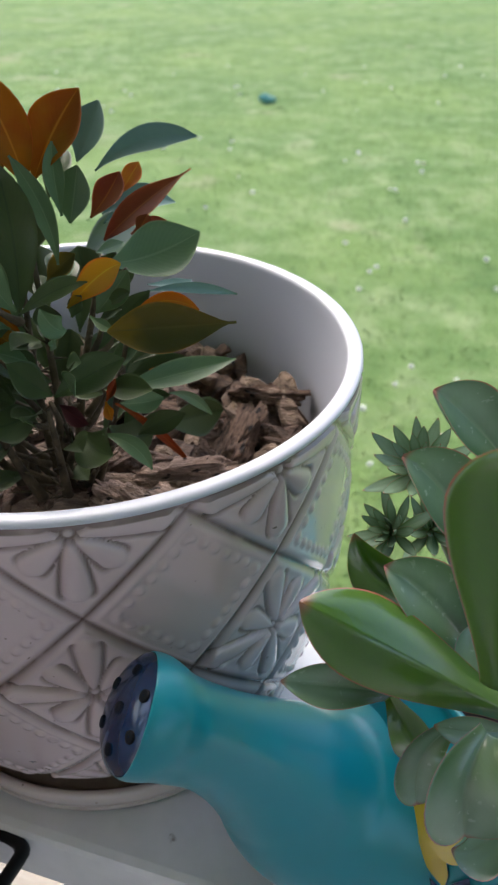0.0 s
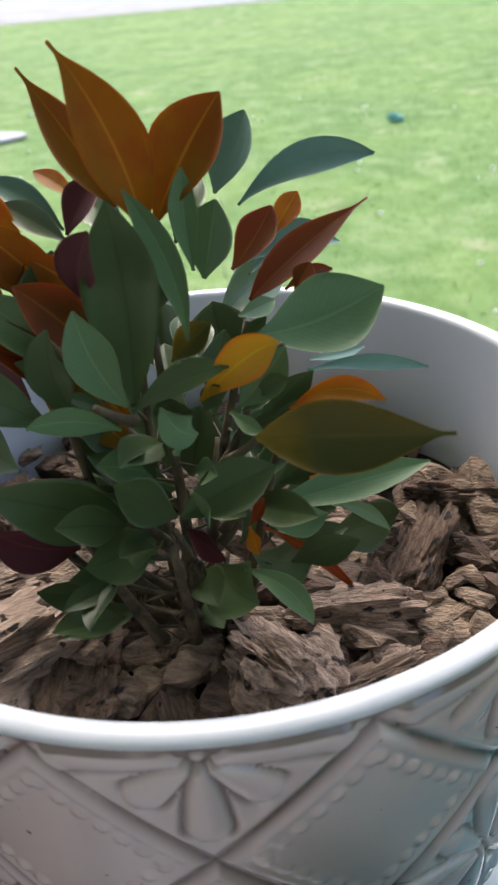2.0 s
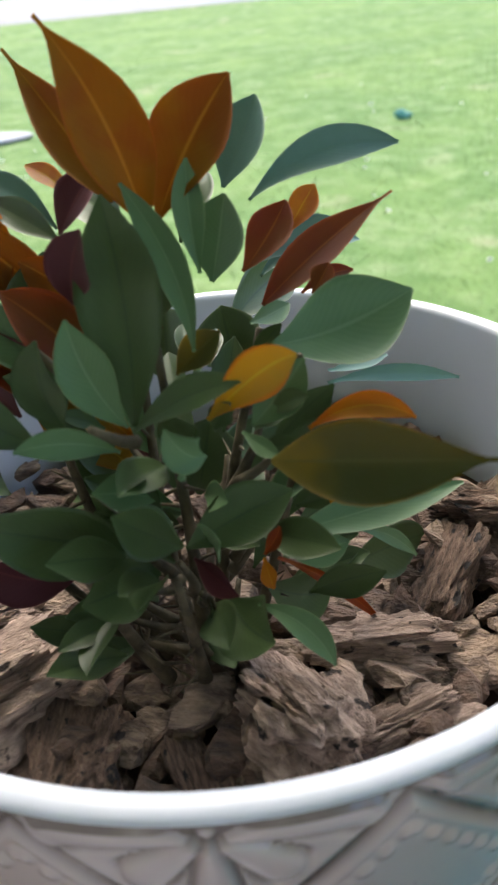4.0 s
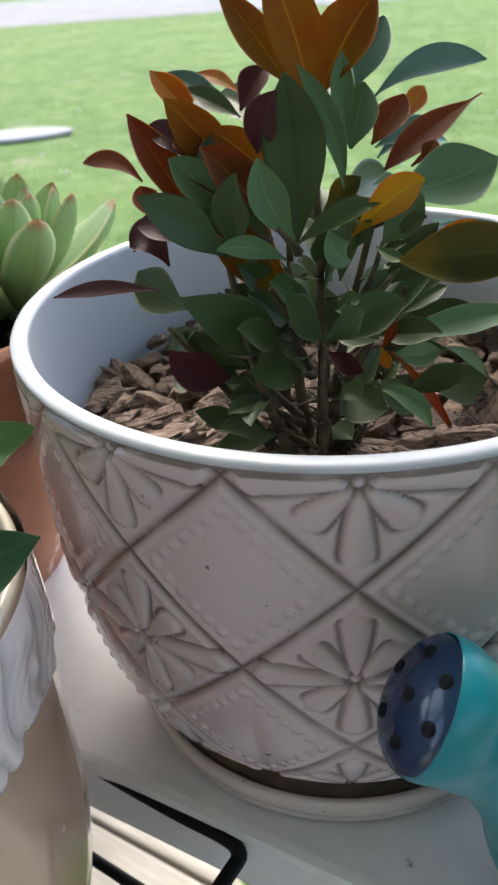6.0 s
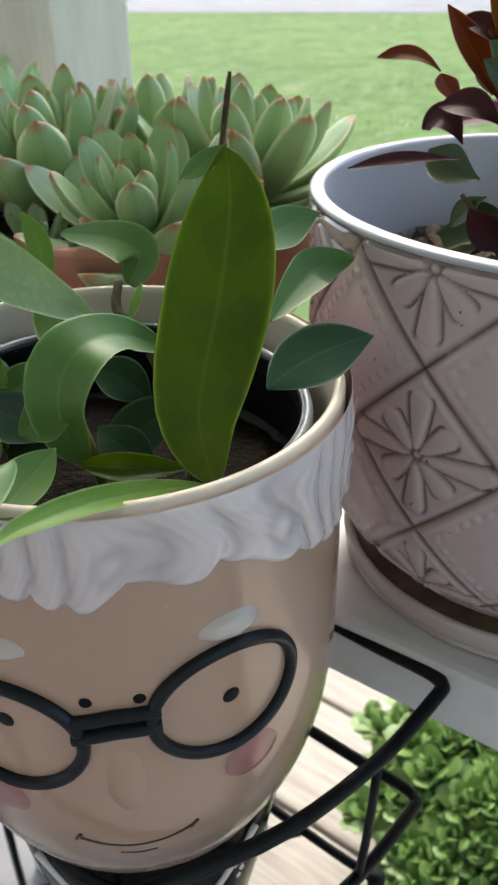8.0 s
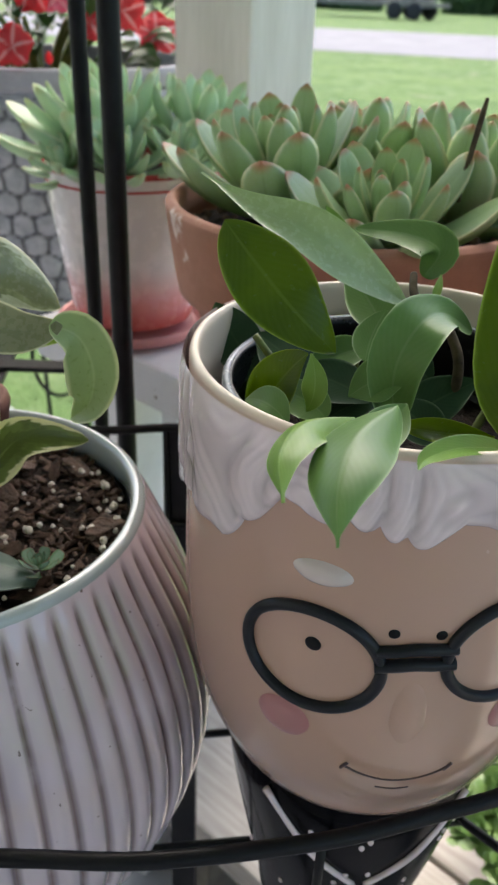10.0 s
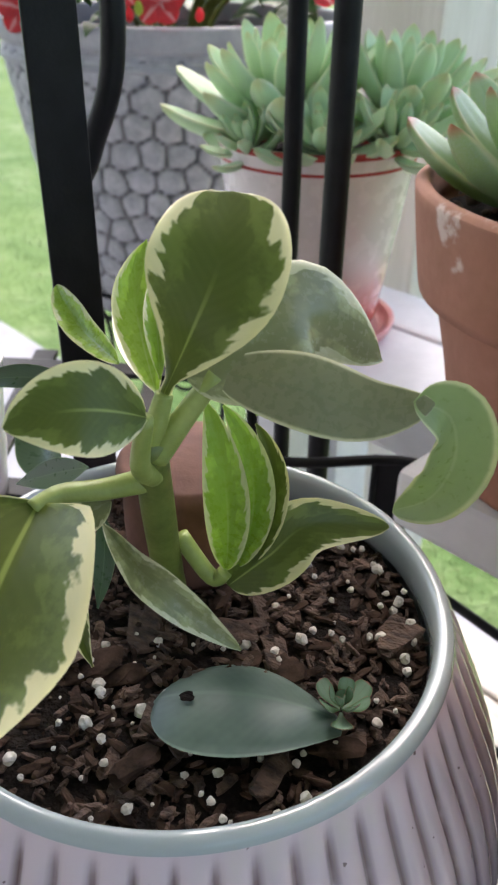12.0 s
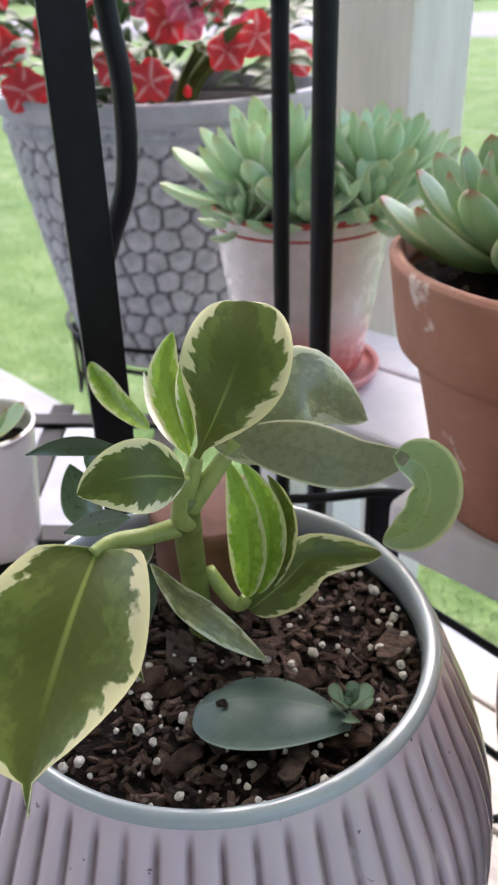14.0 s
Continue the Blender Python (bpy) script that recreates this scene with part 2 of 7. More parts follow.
M = {
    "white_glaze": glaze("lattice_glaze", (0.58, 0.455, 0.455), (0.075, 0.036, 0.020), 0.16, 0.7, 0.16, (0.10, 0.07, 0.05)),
    "rim_glaze": glaze("rim_glaze", (0.56, 0.57, 0.63), (0.3, 0.2, 0.15), 0.32, 0.08, 0.06),
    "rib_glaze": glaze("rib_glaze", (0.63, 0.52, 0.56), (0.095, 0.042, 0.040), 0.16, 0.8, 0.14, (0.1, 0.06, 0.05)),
    "rib_lip": glaze("rib_lip_glaze", (0.38, 0.43, 0.43), (0.3, 0.3, 0.3), 0.15, 0.8, 0.1),
    "tan_glaze": glaze("tan_glaze", (0.52, 0.325, 0.235), (0.16, 0.10, 0.07), 0.22, 0.6, 0.1),
    "lip_tan": glaze("tan_lip_glaze", (0.72, 0.62, 0.49), (0.2, 0.15, 0.1), 0.4, 0.1, 0.1),
    "band_white": glaze("band_white_glaze", (0.80, 0.67, 0.67), (0.52, 0.43, 0.43), 0.16, 0.8, 0.08),
    "black_glaze": glaze("black_glaze", (0.003, 0.003, 0.004), (0.01, 0.01, 0.01), 0.14, 0.0, 0.1),
    "spec_black": glaze("spectacle_black", (0.010, 0.012, 0.016), (0.01, 0.01, 0.01), 0.35, 0.15, 0.1),
    "dot_black": glaze("dot_black", (0.003, 0.003, 0.003), (0.01, 0.01, 0.01), 0.3, 0.0, 0.1),
    "pink": glaze("blush_pink", (0.42, 0.17, 0.16), (0.3, 0.1, 0.1), 0.25, 0.6, 0.1),
    "line_brown": glaze("line_brown", (0.05, 0.02, 0.015), (0.01, 0.01, 0.01), 0.4, 0.3, 0.1),
    "teal": glaze("teal_glaze", (0.004, 0.225, 0.280), (0.0, 0.14, 0.19), 0.30, 0.12, 0.08),
    "navy": glaze("navy_glaze", (0.002, 0.024, 0.088), (0.0, 0.01, 0.03), 0.10, 0.2, 0.25),
    "yellow": glaze("yellow_glaze", (0.55, 0.40, 0.02), (0.3, 0.2, 0.0), 0.2, 0.8, 0.1),
    "hole": glaze("hole_dark", (0.004, 0.005, 0.008), (0.0, 0.0, 0.0), 0.6, 0.0, 0.1),
    "plastic_black": surface("black_plastic", (0.005, 0.006, 0.007), (0.014, 0.015, 0.017), 60.0, 0.3, 0.1, spec=0.35),
    "sheen_plastic": surface("pale_sheen_plastic", (0.16, 0.18, 0.21), (0.42, 0.45, 0.50), 40.0, 0.25, 0.1, spec=0.6),
    "terracotta": surface("terracotta", (0.36, 0.155, 0.095), (0.46, 0.215, 0.14), 22.0, 0.75, 0.3, 300.0,
                          spots=((0.66, 0.52, 0.46), 26.0, 0.64)),
    "white_board": surface("white_painted_board", (0.74, 0.73, 0.73), (0.85, 0.84, 0.84), 12.0, 0.35, 0.15, 160.0, coat=0.2,
                           spots=((0.22, 0.17, 0.13), 62.0, 0.70)),
    "wood": surface("weathered_deck_wood", (0.33, 0.285, 0.235), (0.52, 0.475, 0.41), 9.0, 0.6, 0.35, 60.0, stretch=(1.2, 16.0, 16.0)),
    "wood_edge": surface("deck_end_grain", (0.10, 0.085, 0.065), (0.2, 0.17, 0.13), 30.0, 0.8, 0.4),
    "black_iron": surface("black_powder_coat", (0.004, 0.004, 0.005), (0.010, 0.010, 0.012), 90.0, 0.45, 0.2, 700.0, spec=0.22),
    "grey_resin": surface("grey_resin", (0.30, 0.31, 0.34), (0.46, 0.47, 0.50), 30.0, 0.6, 0.3, 300.0),
    "bark_split": surface("split_bark", (0.165, 0.108, 0.080), (0.68, 0.49, 0.385), 3.2, 0.9, 1.0, 14.0, stretch=(1.0, 4.5, 4.5), grain=0.0022, spots=((0.022, 0.013, 0.009), 5.0, 0.60)),
    "bark_dark": surface("split_dark_bark", (0.055, 0.031, 0.021), (0.30, 0.185, 0.125), 3.2, 0.9, 1.0, 14.0, stretch=(1.0, 4.5, 4.5), grain=0.0022, spots=((0.015, 0.009, 0.007), 5.0, 0.58)),
    "saucer_mud": surface("saucer_mud", (0.10, 0.068, 0.042), (0.24, 0.17, 0.115), 60.0, 0.5, 0.4, 300.0),
    "saucer_glaze": glaze("saucer_glaze", (0.62, 0.53, 0.50), (0.3, 0.2, 0.15), 0.2, 0.5, 0.3, (0.12, 0.08, 0.05)),
    "brow": glaze("cream_oval", (0.66, 0.55, 0.50), (0.4, 0.3, 0.25), 0.2, 0.7, 0.06),
    "bark": surface("pine_bark", (0.030, 0.017, 0.012), (0.19, 0.115, 0.078), 130.0, 0.85, 1.0, 420.0, stretch=(1.0, 2.5, 2.5), grain=0.0016, vary=0.5),
    "bark_pale": surface("pale_bark", (0.07, 0.042, 0.030), (0.42, 0.30, 0.215), 130.0, 0.85, 1.0, 420.0, stretch=(1.0, 2.5, 2.5), grain=0.002, vary=0.35),
    "mulch": surface("fine_mulch", (0.012, 0.007, 0.005), (0.085, 0.05, 0.034), 160.0, 0.9, 0.6, 500.0, spec=0.15),
    "soil": surface("potting_soil", (0.006, 0.005, 0.004), (0.030, 0.020, 0.015), 240.0, 0.95, 1.0, 420.0, grain=0.003, spec=0.15),
    "perlite": surface("perlite", (0.50, 0.44, 0.36), (0.80, 0.76, 0.70), 400.0, 0.8, 0.6, 900.0),
    "stem_brown": surface("thorny_stem", (0.030, 0.024, 0.014), (0.135, 0.105, 0.062), 160.0, 0.8, 0.6, 400.0, spec=0.2),
    "stem_green": surface("green_stem", (0.100, 0.130, 0.024), (0.210, 0.255, 0.060), 90.0, 0.4, 0.2),
    "stem_pale": surface("pale_leaf_stalk", (0.22, 0.28, 0.055), (0.36, 0.43, 0.12), 90.0, 0.4, 0.2),
    "red_trim": surface("red_trim", (0.42, 0.055, 0.05), (0.52, 0.09, 0.08), 60.0, 0.6, 0.05, spec=0.2),
    "blush": surface("pale_red_blush", (0.60, 0.24, 0.22), (0.70, 0.36, 0.34), 60.0, 0.4, 0.05),
    "white_pot": glaze("white_pot_glaze", (0.84, 0.79, 0.78), (0.5, 0.3, 0.3), 0.25, 0.5, 0.08),
    "post_paint": surface("post_paint", (0.66, 0.64, 0.56), (0.82, 0.80, 0.73), 7.0, 0.55, 0.25, 50.0, stretch=(8.0, 8.0, 0.8),
                          spots=((0.30, 0.25, 0.18), 20.0, 0.70)),
    "concrete": surface("pale_concrete", (0.26, 0.26, 0.28), (0.36, 0.36, 0.38), 5.0, 0.8, 0.4, 90.0),
    "roadway": surface("grey_road", (0.17, 0.165, 0.175), (0.24, 0.235, 0.25), 1.2, 0.85, 0.3, 30.0),
    "ceiling_paint": surface("unseen_ceiling_paint", (0.70, 0.68, 0.68), (0.80, 0.78, 0.78), 2.0, 0.7, 0.1),
    "siding": surface("bounce_wall_paint", (0.68, 0.64, 0.66), (0.78, 0.74, 0.76), 2.0, 0.7, 0.1),
    "trailer_grey": surface("trailer_grey", (0.10, 0.09, 0.085), (0.25, 0.23, 0.21), 3.0, 0.6, 0.1),
    "rubber": surface("rubber", (0.015, 0.015, 0.016), (0.03, 0.03, 0.032), 8.0, 0.8, 0.1),
    "tarp_blue": surface("blue_tarp", (0.10, 0.25, 0.45), (0.2, 0.4, 0.6), 3.0, 0.5, 0.1),
    "toy_teal": surface("toy_teal", (0.10, 0.30, 0.25), (0.16, 0.38, 0.32), 20.0, 0.5, 0.1),
    "blue_glaze": glaze("blue_pot_glaze", (0.03, 0.06, 0.42), (0.0, 0.0, 0.1), 0.15, 0.8, 0.1),
    "old_wood": surface("brown_shard", (0.11, 0.045, 0.032), (0.24, 0.11, 0.075), 60.0, 0.8, 0.3, 300.0),
}
for key in ("black_glaze", "spec_black", "dot_black", "hole"):
    M[key].node_tree.nodes["Principled BSDF"].inputs["Specular IOR Level"].default_value = 0.06 if key == "black_glaze" else 0.2


def sprayed():
    """White glaze that runs into sprayed red towards the pot's foot."""
    m, nt, bsdf = material("white_to_red_glaze")
    co = nt.nodes.new("ShaderNodeTexCoord")
    sep = nt.nodes.new("ShaderNodeSeparateXYZ")
    wire(nt, co.outputs["Object"], sep.inputs["Vector"])
    z = calc(nt, "ADD", sep.outputs["Z"], calc(nt, "MULTIPLY", noise_of(nt, 60.0, 3.0), 0.008))
    wire(nt, ramp(nt, steps(nt, z, 0.012, 0.062), [(0.0, (0.60, 0.15, 0.13)), (0.45, (0.68, 0.36, 0.33)), (1.0, (0.72, 0.66, 0.64))]), bsdf.inputs["Base Color"])
    wire(nt, calc(nt, "MULTIPLY_ADD", noise_of(nt, 90.0, 3.0), 0.1, 0.22), bsdf.inputs["Roughness"])
    bsdf.inputs["Coat Weight"].default_value = 0.3
    return m


M["sprayed"] = sprayed()
LEAF = {
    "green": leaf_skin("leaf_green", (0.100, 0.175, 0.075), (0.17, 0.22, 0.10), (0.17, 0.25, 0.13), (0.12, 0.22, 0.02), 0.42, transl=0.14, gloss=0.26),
    # Green leaf facing the sky, its bluish sheen put into the colour.
    "blue": leaf_skin("leaf_sky_sheen", (0.115, 0.205, 0.160), (0.2, 0.28, 0.22), (0.12, 0.20, 0.15), (0.08, 0.2, 0.05), 0.42, transl=0.14, gloss=0.26),
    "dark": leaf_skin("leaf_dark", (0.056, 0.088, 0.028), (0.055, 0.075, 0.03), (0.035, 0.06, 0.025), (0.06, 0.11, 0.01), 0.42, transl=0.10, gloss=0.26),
    "red": leaf_skin("leaf_red_brown", (0.21, 0.110, 0.008), (0.30, 0.09, 0.02), (0.48, 0.27, 0.03), (0.62, 0.27, 0.00), 0.55, transl=0.45, blotch=(0.16, 0.030, 0.010), veins=0.03, spread=60.0, gloss=0.16),
    "rust": leaf_skin("leaf_rust", (0.15, 0.034, 0.014), (0.26, 0.07, 0.02), (0.36, 0.13, 0.02), (0.60, 0.17, 0.00), 0.55, transl=0.45, blotch=(0.15, 0.06, 0.01), veins=0.03, spread=60.0, gloss=0.16),
    "orange": leaf_skin("leaf_orange", (0.38, 0.155, 0.008), (0.36, 0.07, 0.015), (0.52, 0.36, 0.02), (0.75, 0.32, 0.01), 0.55, transl=0.50, blotch=(0.30, 0.05, 0.01), gloss=0.16),
    "gold": leaf_skin("leaf_gold", (0.32, 0.24, 0.014), (0.48, 0.10, 0.015), (0.46, 0.42, 0.03), (0.80, 0.62, 0.01), 0.45, transl=0.45, blotch=(0.42, 0.15, 0.01), spread=60.0, edge_w=0.10, veins=0.04, gloss=0.25),
    "olive": leaf_skin("leaf_olive", (0.036, 0.052, 0.018), (0.20, 0.11, 0.02), (0.08, 0.09, 0.03), (0.60, 0.42, 0.00), 0.45, transl=0.34, blotch=(0.34, 0.21, 0.01), spread=32.0, veins=0.04, gloss=0.16),
    "plum": leaf_skin("leaf_plum", (0.065, 0.015, 0.019), (0.11, 0.03, 0.03), (0.11, 0.03, 0.03), (0.20, 0.02, 0.03), 0.5, transl=0.15, gloss=0.2),
    "cream": leaf_skin("leaf_cream_edged", (0.100, 0.132, 0.020), (0.86, 0.80, 0.45), (0.40, 0.48, 0.12), (0.40, 0.52, 0.08), 0.33, variegated=(0.84, 0.79, 0.45), transl=0.28, vary=0.10, gloss=0.40, rib_w=0.03, veins=0.03),
    "lime": leaf_skin("leaf_lime", (0.30, 0.48, 0.05), (0.78, 0.77, 0.40), (0.40, 0.52, 0.16), (0.50, 0.66, 0.06), 0.28, variegated=(0.78, 0.78, 0.44), transl=0.34, vary=0.15, gloss=0.4),
    "silver": leaf_skin("leaf_grey_backed", (0.230, 0.245, 0.110), (0.70, 0.68, 0.42), (0.26, 0.29, 0.14), (0.40, 0.48, 0.15), 0.26, variegated=(0.62, 0.62, 0.38), transl=0.2, vary=0.1, gloss=0.55),
    "backside": leaf_skin("leaf_grey_underside", (0.235, 0.245, 0.125), (0.64, 0.62, 0.38), (0.20, 0.22, 0.11), (0.36, 0.42, 0.15), 0.28, transl=0.15, vary=0.05, gloss=0.5, veins=0.03, edge_w=0.06, rib_w=0.02),
    "curl": leaf_skin("leaf_pale_underside", (0.36, 0.46, 0.19), (0.70, 0.72, 0.40), (0.46, 0.54, 0.26), (0.42, 0.56, 0.14), 0.3, transl=0.3, vary=0.05, gloss=0.5, veins=0.05, edge_w=0.10),
    "pale": leaf_skin("leaf_pale_young", (0.52, 0.60, 0.42), (0.74, 0.76, 0.52), (0.55, 0.62, 0.40), (0.5, 0.6, 0.3), 0.28, transl=0.3, vary=0.05, gloss=0.6),
    "pep_dark": leaf_skin("leaf_peperomia_dark", (0.060, 0.110, 0.050), (0.2, 0.26, 0.15), (0.12, 0.19, 0.09), (0.2, 0.3, 0.05), 0.3, transl=0.15, gloss=0.4),
    # Backlit tone: light coming through the leaf is put into the colour.
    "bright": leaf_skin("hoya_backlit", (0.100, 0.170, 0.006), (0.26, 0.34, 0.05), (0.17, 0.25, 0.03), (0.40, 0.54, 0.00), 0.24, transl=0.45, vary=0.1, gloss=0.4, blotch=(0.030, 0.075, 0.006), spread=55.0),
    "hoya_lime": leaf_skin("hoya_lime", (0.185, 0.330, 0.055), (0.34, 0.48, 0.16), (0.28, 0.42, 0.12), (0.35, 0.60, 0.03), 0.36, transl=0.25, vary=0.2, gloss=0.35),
    # Sky sheen on the folded leaf's top, put into its face colour.
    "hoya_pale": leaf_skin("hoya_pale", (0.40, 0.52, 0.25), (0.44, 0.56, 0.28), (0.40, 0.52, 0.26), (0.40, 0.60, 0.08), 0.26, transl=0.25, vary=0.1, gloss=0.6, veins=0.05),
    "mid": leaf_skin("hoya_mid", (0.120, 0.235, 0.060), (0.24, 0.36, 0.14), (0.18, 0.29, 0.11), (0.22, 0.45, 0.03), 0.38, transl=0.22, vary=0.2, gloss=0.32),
    # Deep tone: the shade on lower and inner leaves is put into the colour.
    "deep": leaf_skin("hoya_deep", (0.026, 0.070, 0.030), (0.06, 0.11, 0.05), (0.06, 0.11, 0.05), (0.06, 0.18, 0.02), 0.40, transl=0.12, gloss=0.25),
    "echeveria": leaf_skin("echeveria_skin", (0.36, 0.52, 0.26), (0.72, 0.74, 0.46), (0.30, 0.45, 0.22), (0.50, 0.66, 0.12), 0.30, veins=0.0, mottle=0.2, point=0.91, tip=(0.52, 0.12, 0.08), transl=0.26, bloom=0.30, edge_w=0.09, vary=0.25, gloss=0.6),
    "echeveria_pale": leaf_skin("echeveria_pale_skin", (0.60, 0.80, 0.54), (0.84, 0.90, 0.68), (0.55, 0.74, 0.48), (0.62, 0.82, 0.30), 0.34, veins=0.0, mottle=0.2, tip=(0.62, 0.62, 0.36), transl=0.3, bloom=0.30, edge_w=0.08, vary=0.16, gloss=0.25),
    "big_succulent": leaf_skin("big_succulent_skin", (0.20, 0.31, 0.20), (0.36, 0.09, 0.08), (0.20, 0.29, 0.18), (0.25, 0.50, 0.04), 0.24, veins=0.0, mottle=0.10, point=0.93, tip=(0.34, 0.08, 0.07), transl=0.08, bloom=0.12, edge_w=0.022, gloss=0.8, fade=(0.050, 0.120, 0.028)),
    # Lit copy of the succulent skin, with the light put into its colour.
    "big_succulent_lit": leaf_skin("big_succulent_lit_skin", (0.060, 0.150, 0.010), (0.38, 0.08, 0.07), (0.080, 0.175, 0.014), (0.25, 0.55, 0.02), 0.20, veins=0.0, mottle=0.15, point=0.93, tip=(0.30, 0.07, 0.05), transl=0.2, bloom=0.0, edge_w=0.022, gloss=0.9, fade=(0.12, 0.22, 0.04)),
    "sedum": leaf_skin("sedum_skin", (0.17, 0.29, 0.07), (0.26, 0.40, 0.12), (0.24, 0.38, 0.12), (0.3, 0.55, 0.05), 0.36, transl=0.12, gloss=0.5),
    "fallen": leaf_skin("fallen_leaf_skin", (0.066, 0.108, 0.082), (0.14, 0.2, 0.15), (0.11, 0.17, 0.13), (0.1, 0.2, 0.1), 0.42, transl=0.02, bloom=0.08),
    "foliage": leaf_skin("impatiens_leaf", (0.050, 0.105, 0.030), (0.06, 0.11, 0.04), (0.08, 0.14, 0.05), (0.15, 0.4, 0.02), 0.45, transl=0.2),
    "petal": leaf_skin("impatiens_petal", (0.75, 0.035, 0.05), (0.78, 0.05, 0.06), (0.90, 0.72, 0.74), (0.9, 0.08, 0.08), 0.5, transl=0.4, vary=0.1, rib_w=0.26),
    "petal_pink": leaf_skin("impatiens_petal_pink", (0.70, 0.10, 0.22), (0.72, 0.16, 0.26), (0.88, 0.65, 0.7), (0.8, 0.2, 0.3), 0.5, transl=0.4, vary=0.2, rib_w=0.3),
    "bud": leaf_skin("yellow_bud", (0.42, 0.55, 0.03), (0.4, 0.5, 0.05), (0.4, 0.5, 0.05), (0.5, 0.7, 0.05), 0.5, transl=0.2),
}


# ---- building helpers ----
def part(name, bm, mat, parent=None, label=""):
    me = bpy.data.meshes.new(name)
    bm.to_mesh(me)
    bm.free()
    for p in me.polygons:
        p.use_smooth = True
    me.materials.append(mat)
    ob = new(name, me)
    ob.parent = parent
    return tagged(ob, label)


def meshed(name, verts, faces, mat, parent=None, label="", relief=None, uvs=None, smooth=True):
    me = bpy.data.meshes.new(name)
    me.from_pydata(verts, [], faces)
    if relief is not None:
        at = me.attributes.new("relief", "FLOAT", "POINT")
        at.data.foreach_set("value", np.asarray(relief, dtype=np.float32))
    if uvs is not None:
        layer = me.uv_layers.new(name="UVMap")
        idx = np.empty(len(me.loops), dtype=np.int32)
        me.loops.foreach_get("vertex_index", idx)
        layer.data.foreach_set("uv", np.asarray(uvs, dtype=np.float32)[idx].ravel())
    if smooth:
        me.polygons.foreach_set("use_smooth", np.ones(len(me.polygons), dtype=bool))
    me.materials.append(mat)
    me.update()
    ob = new(name, me)
    ob.parent = parent
    return tagged(ob, label)


def thing(name, x, y, z, label, category, group="", turn=0.0):
    ob = new(name)
    ob.empty_display_size = 0.02
    ob.matrix_world = pose(x, y, z, 0, 0, turn)
    return tagged(ob, label, category, group)


def fine(profile, step):
    """Round off a profile of (r, z) by a Catmull-Rom curve with pieces of about that length."""
    p = [Vector(q) for q in profile]
    out = []
    for i in range(len(p) - 1):
        a, b, c, d = p[max(i - 1, 0)], p[i], p[i + 1], p[min(i + 2, len(p) - 1)]
        n = max(2, int((c - b).length / step))
        for k in range(n):
            t = k / n
            out.append(0.5 * (2 * b + (c - a) * t + (2 * a - 5 * b + 4 * c - d) * t * t + (3 * b - a - 3 * c + d) * t ** 3))
    out.append(p[-1])
    return [(max(0.0002, q[0]), q[1]) for q in out]


def lathe(name, profile, mat, parent=None, seg=64, label="", shape=None, cap=True):
    """Turn a profile of (r, z) round z. shape(theta, r, z, along) gives (push outwards, relief) as arrays."""
    pr = np.array(profile)
    th = np.linspace(0, 2 * math.pi, seg, endpoint=False)
    T, R = np.meshgrid(th, pr[:, 0])
    Z = np.repeat(pr[:, 1][:, None], seg, 1)
    rel = np.zeros_like(R)
    if shape:
        push, rel = shape(T, R, Z)
        R = R + push
    v = np.stack([R * np.cos(T), R * np.sin(T), Z], 2).reshape(-1, 3)
    n = len(pr)
    i, j = np.meshgrid(np.arange(n - 1), np.arange(seg), indexing="ij")
    k = (j + 1) % seg
    f = np.stack([i * seg + j, i * seg + k, (i + 1) * seg + k, (i + 1) * seg + j], 2).reshape(-1, 4).tolist()
    if cap:
        f.append(list(range(seg))[::-1])
        f.append([(n - 1) * seg + q for q in range(seg)])
    return meshed(name, v.tolist(), f, mat, parent, label, relief=rel.ravel())


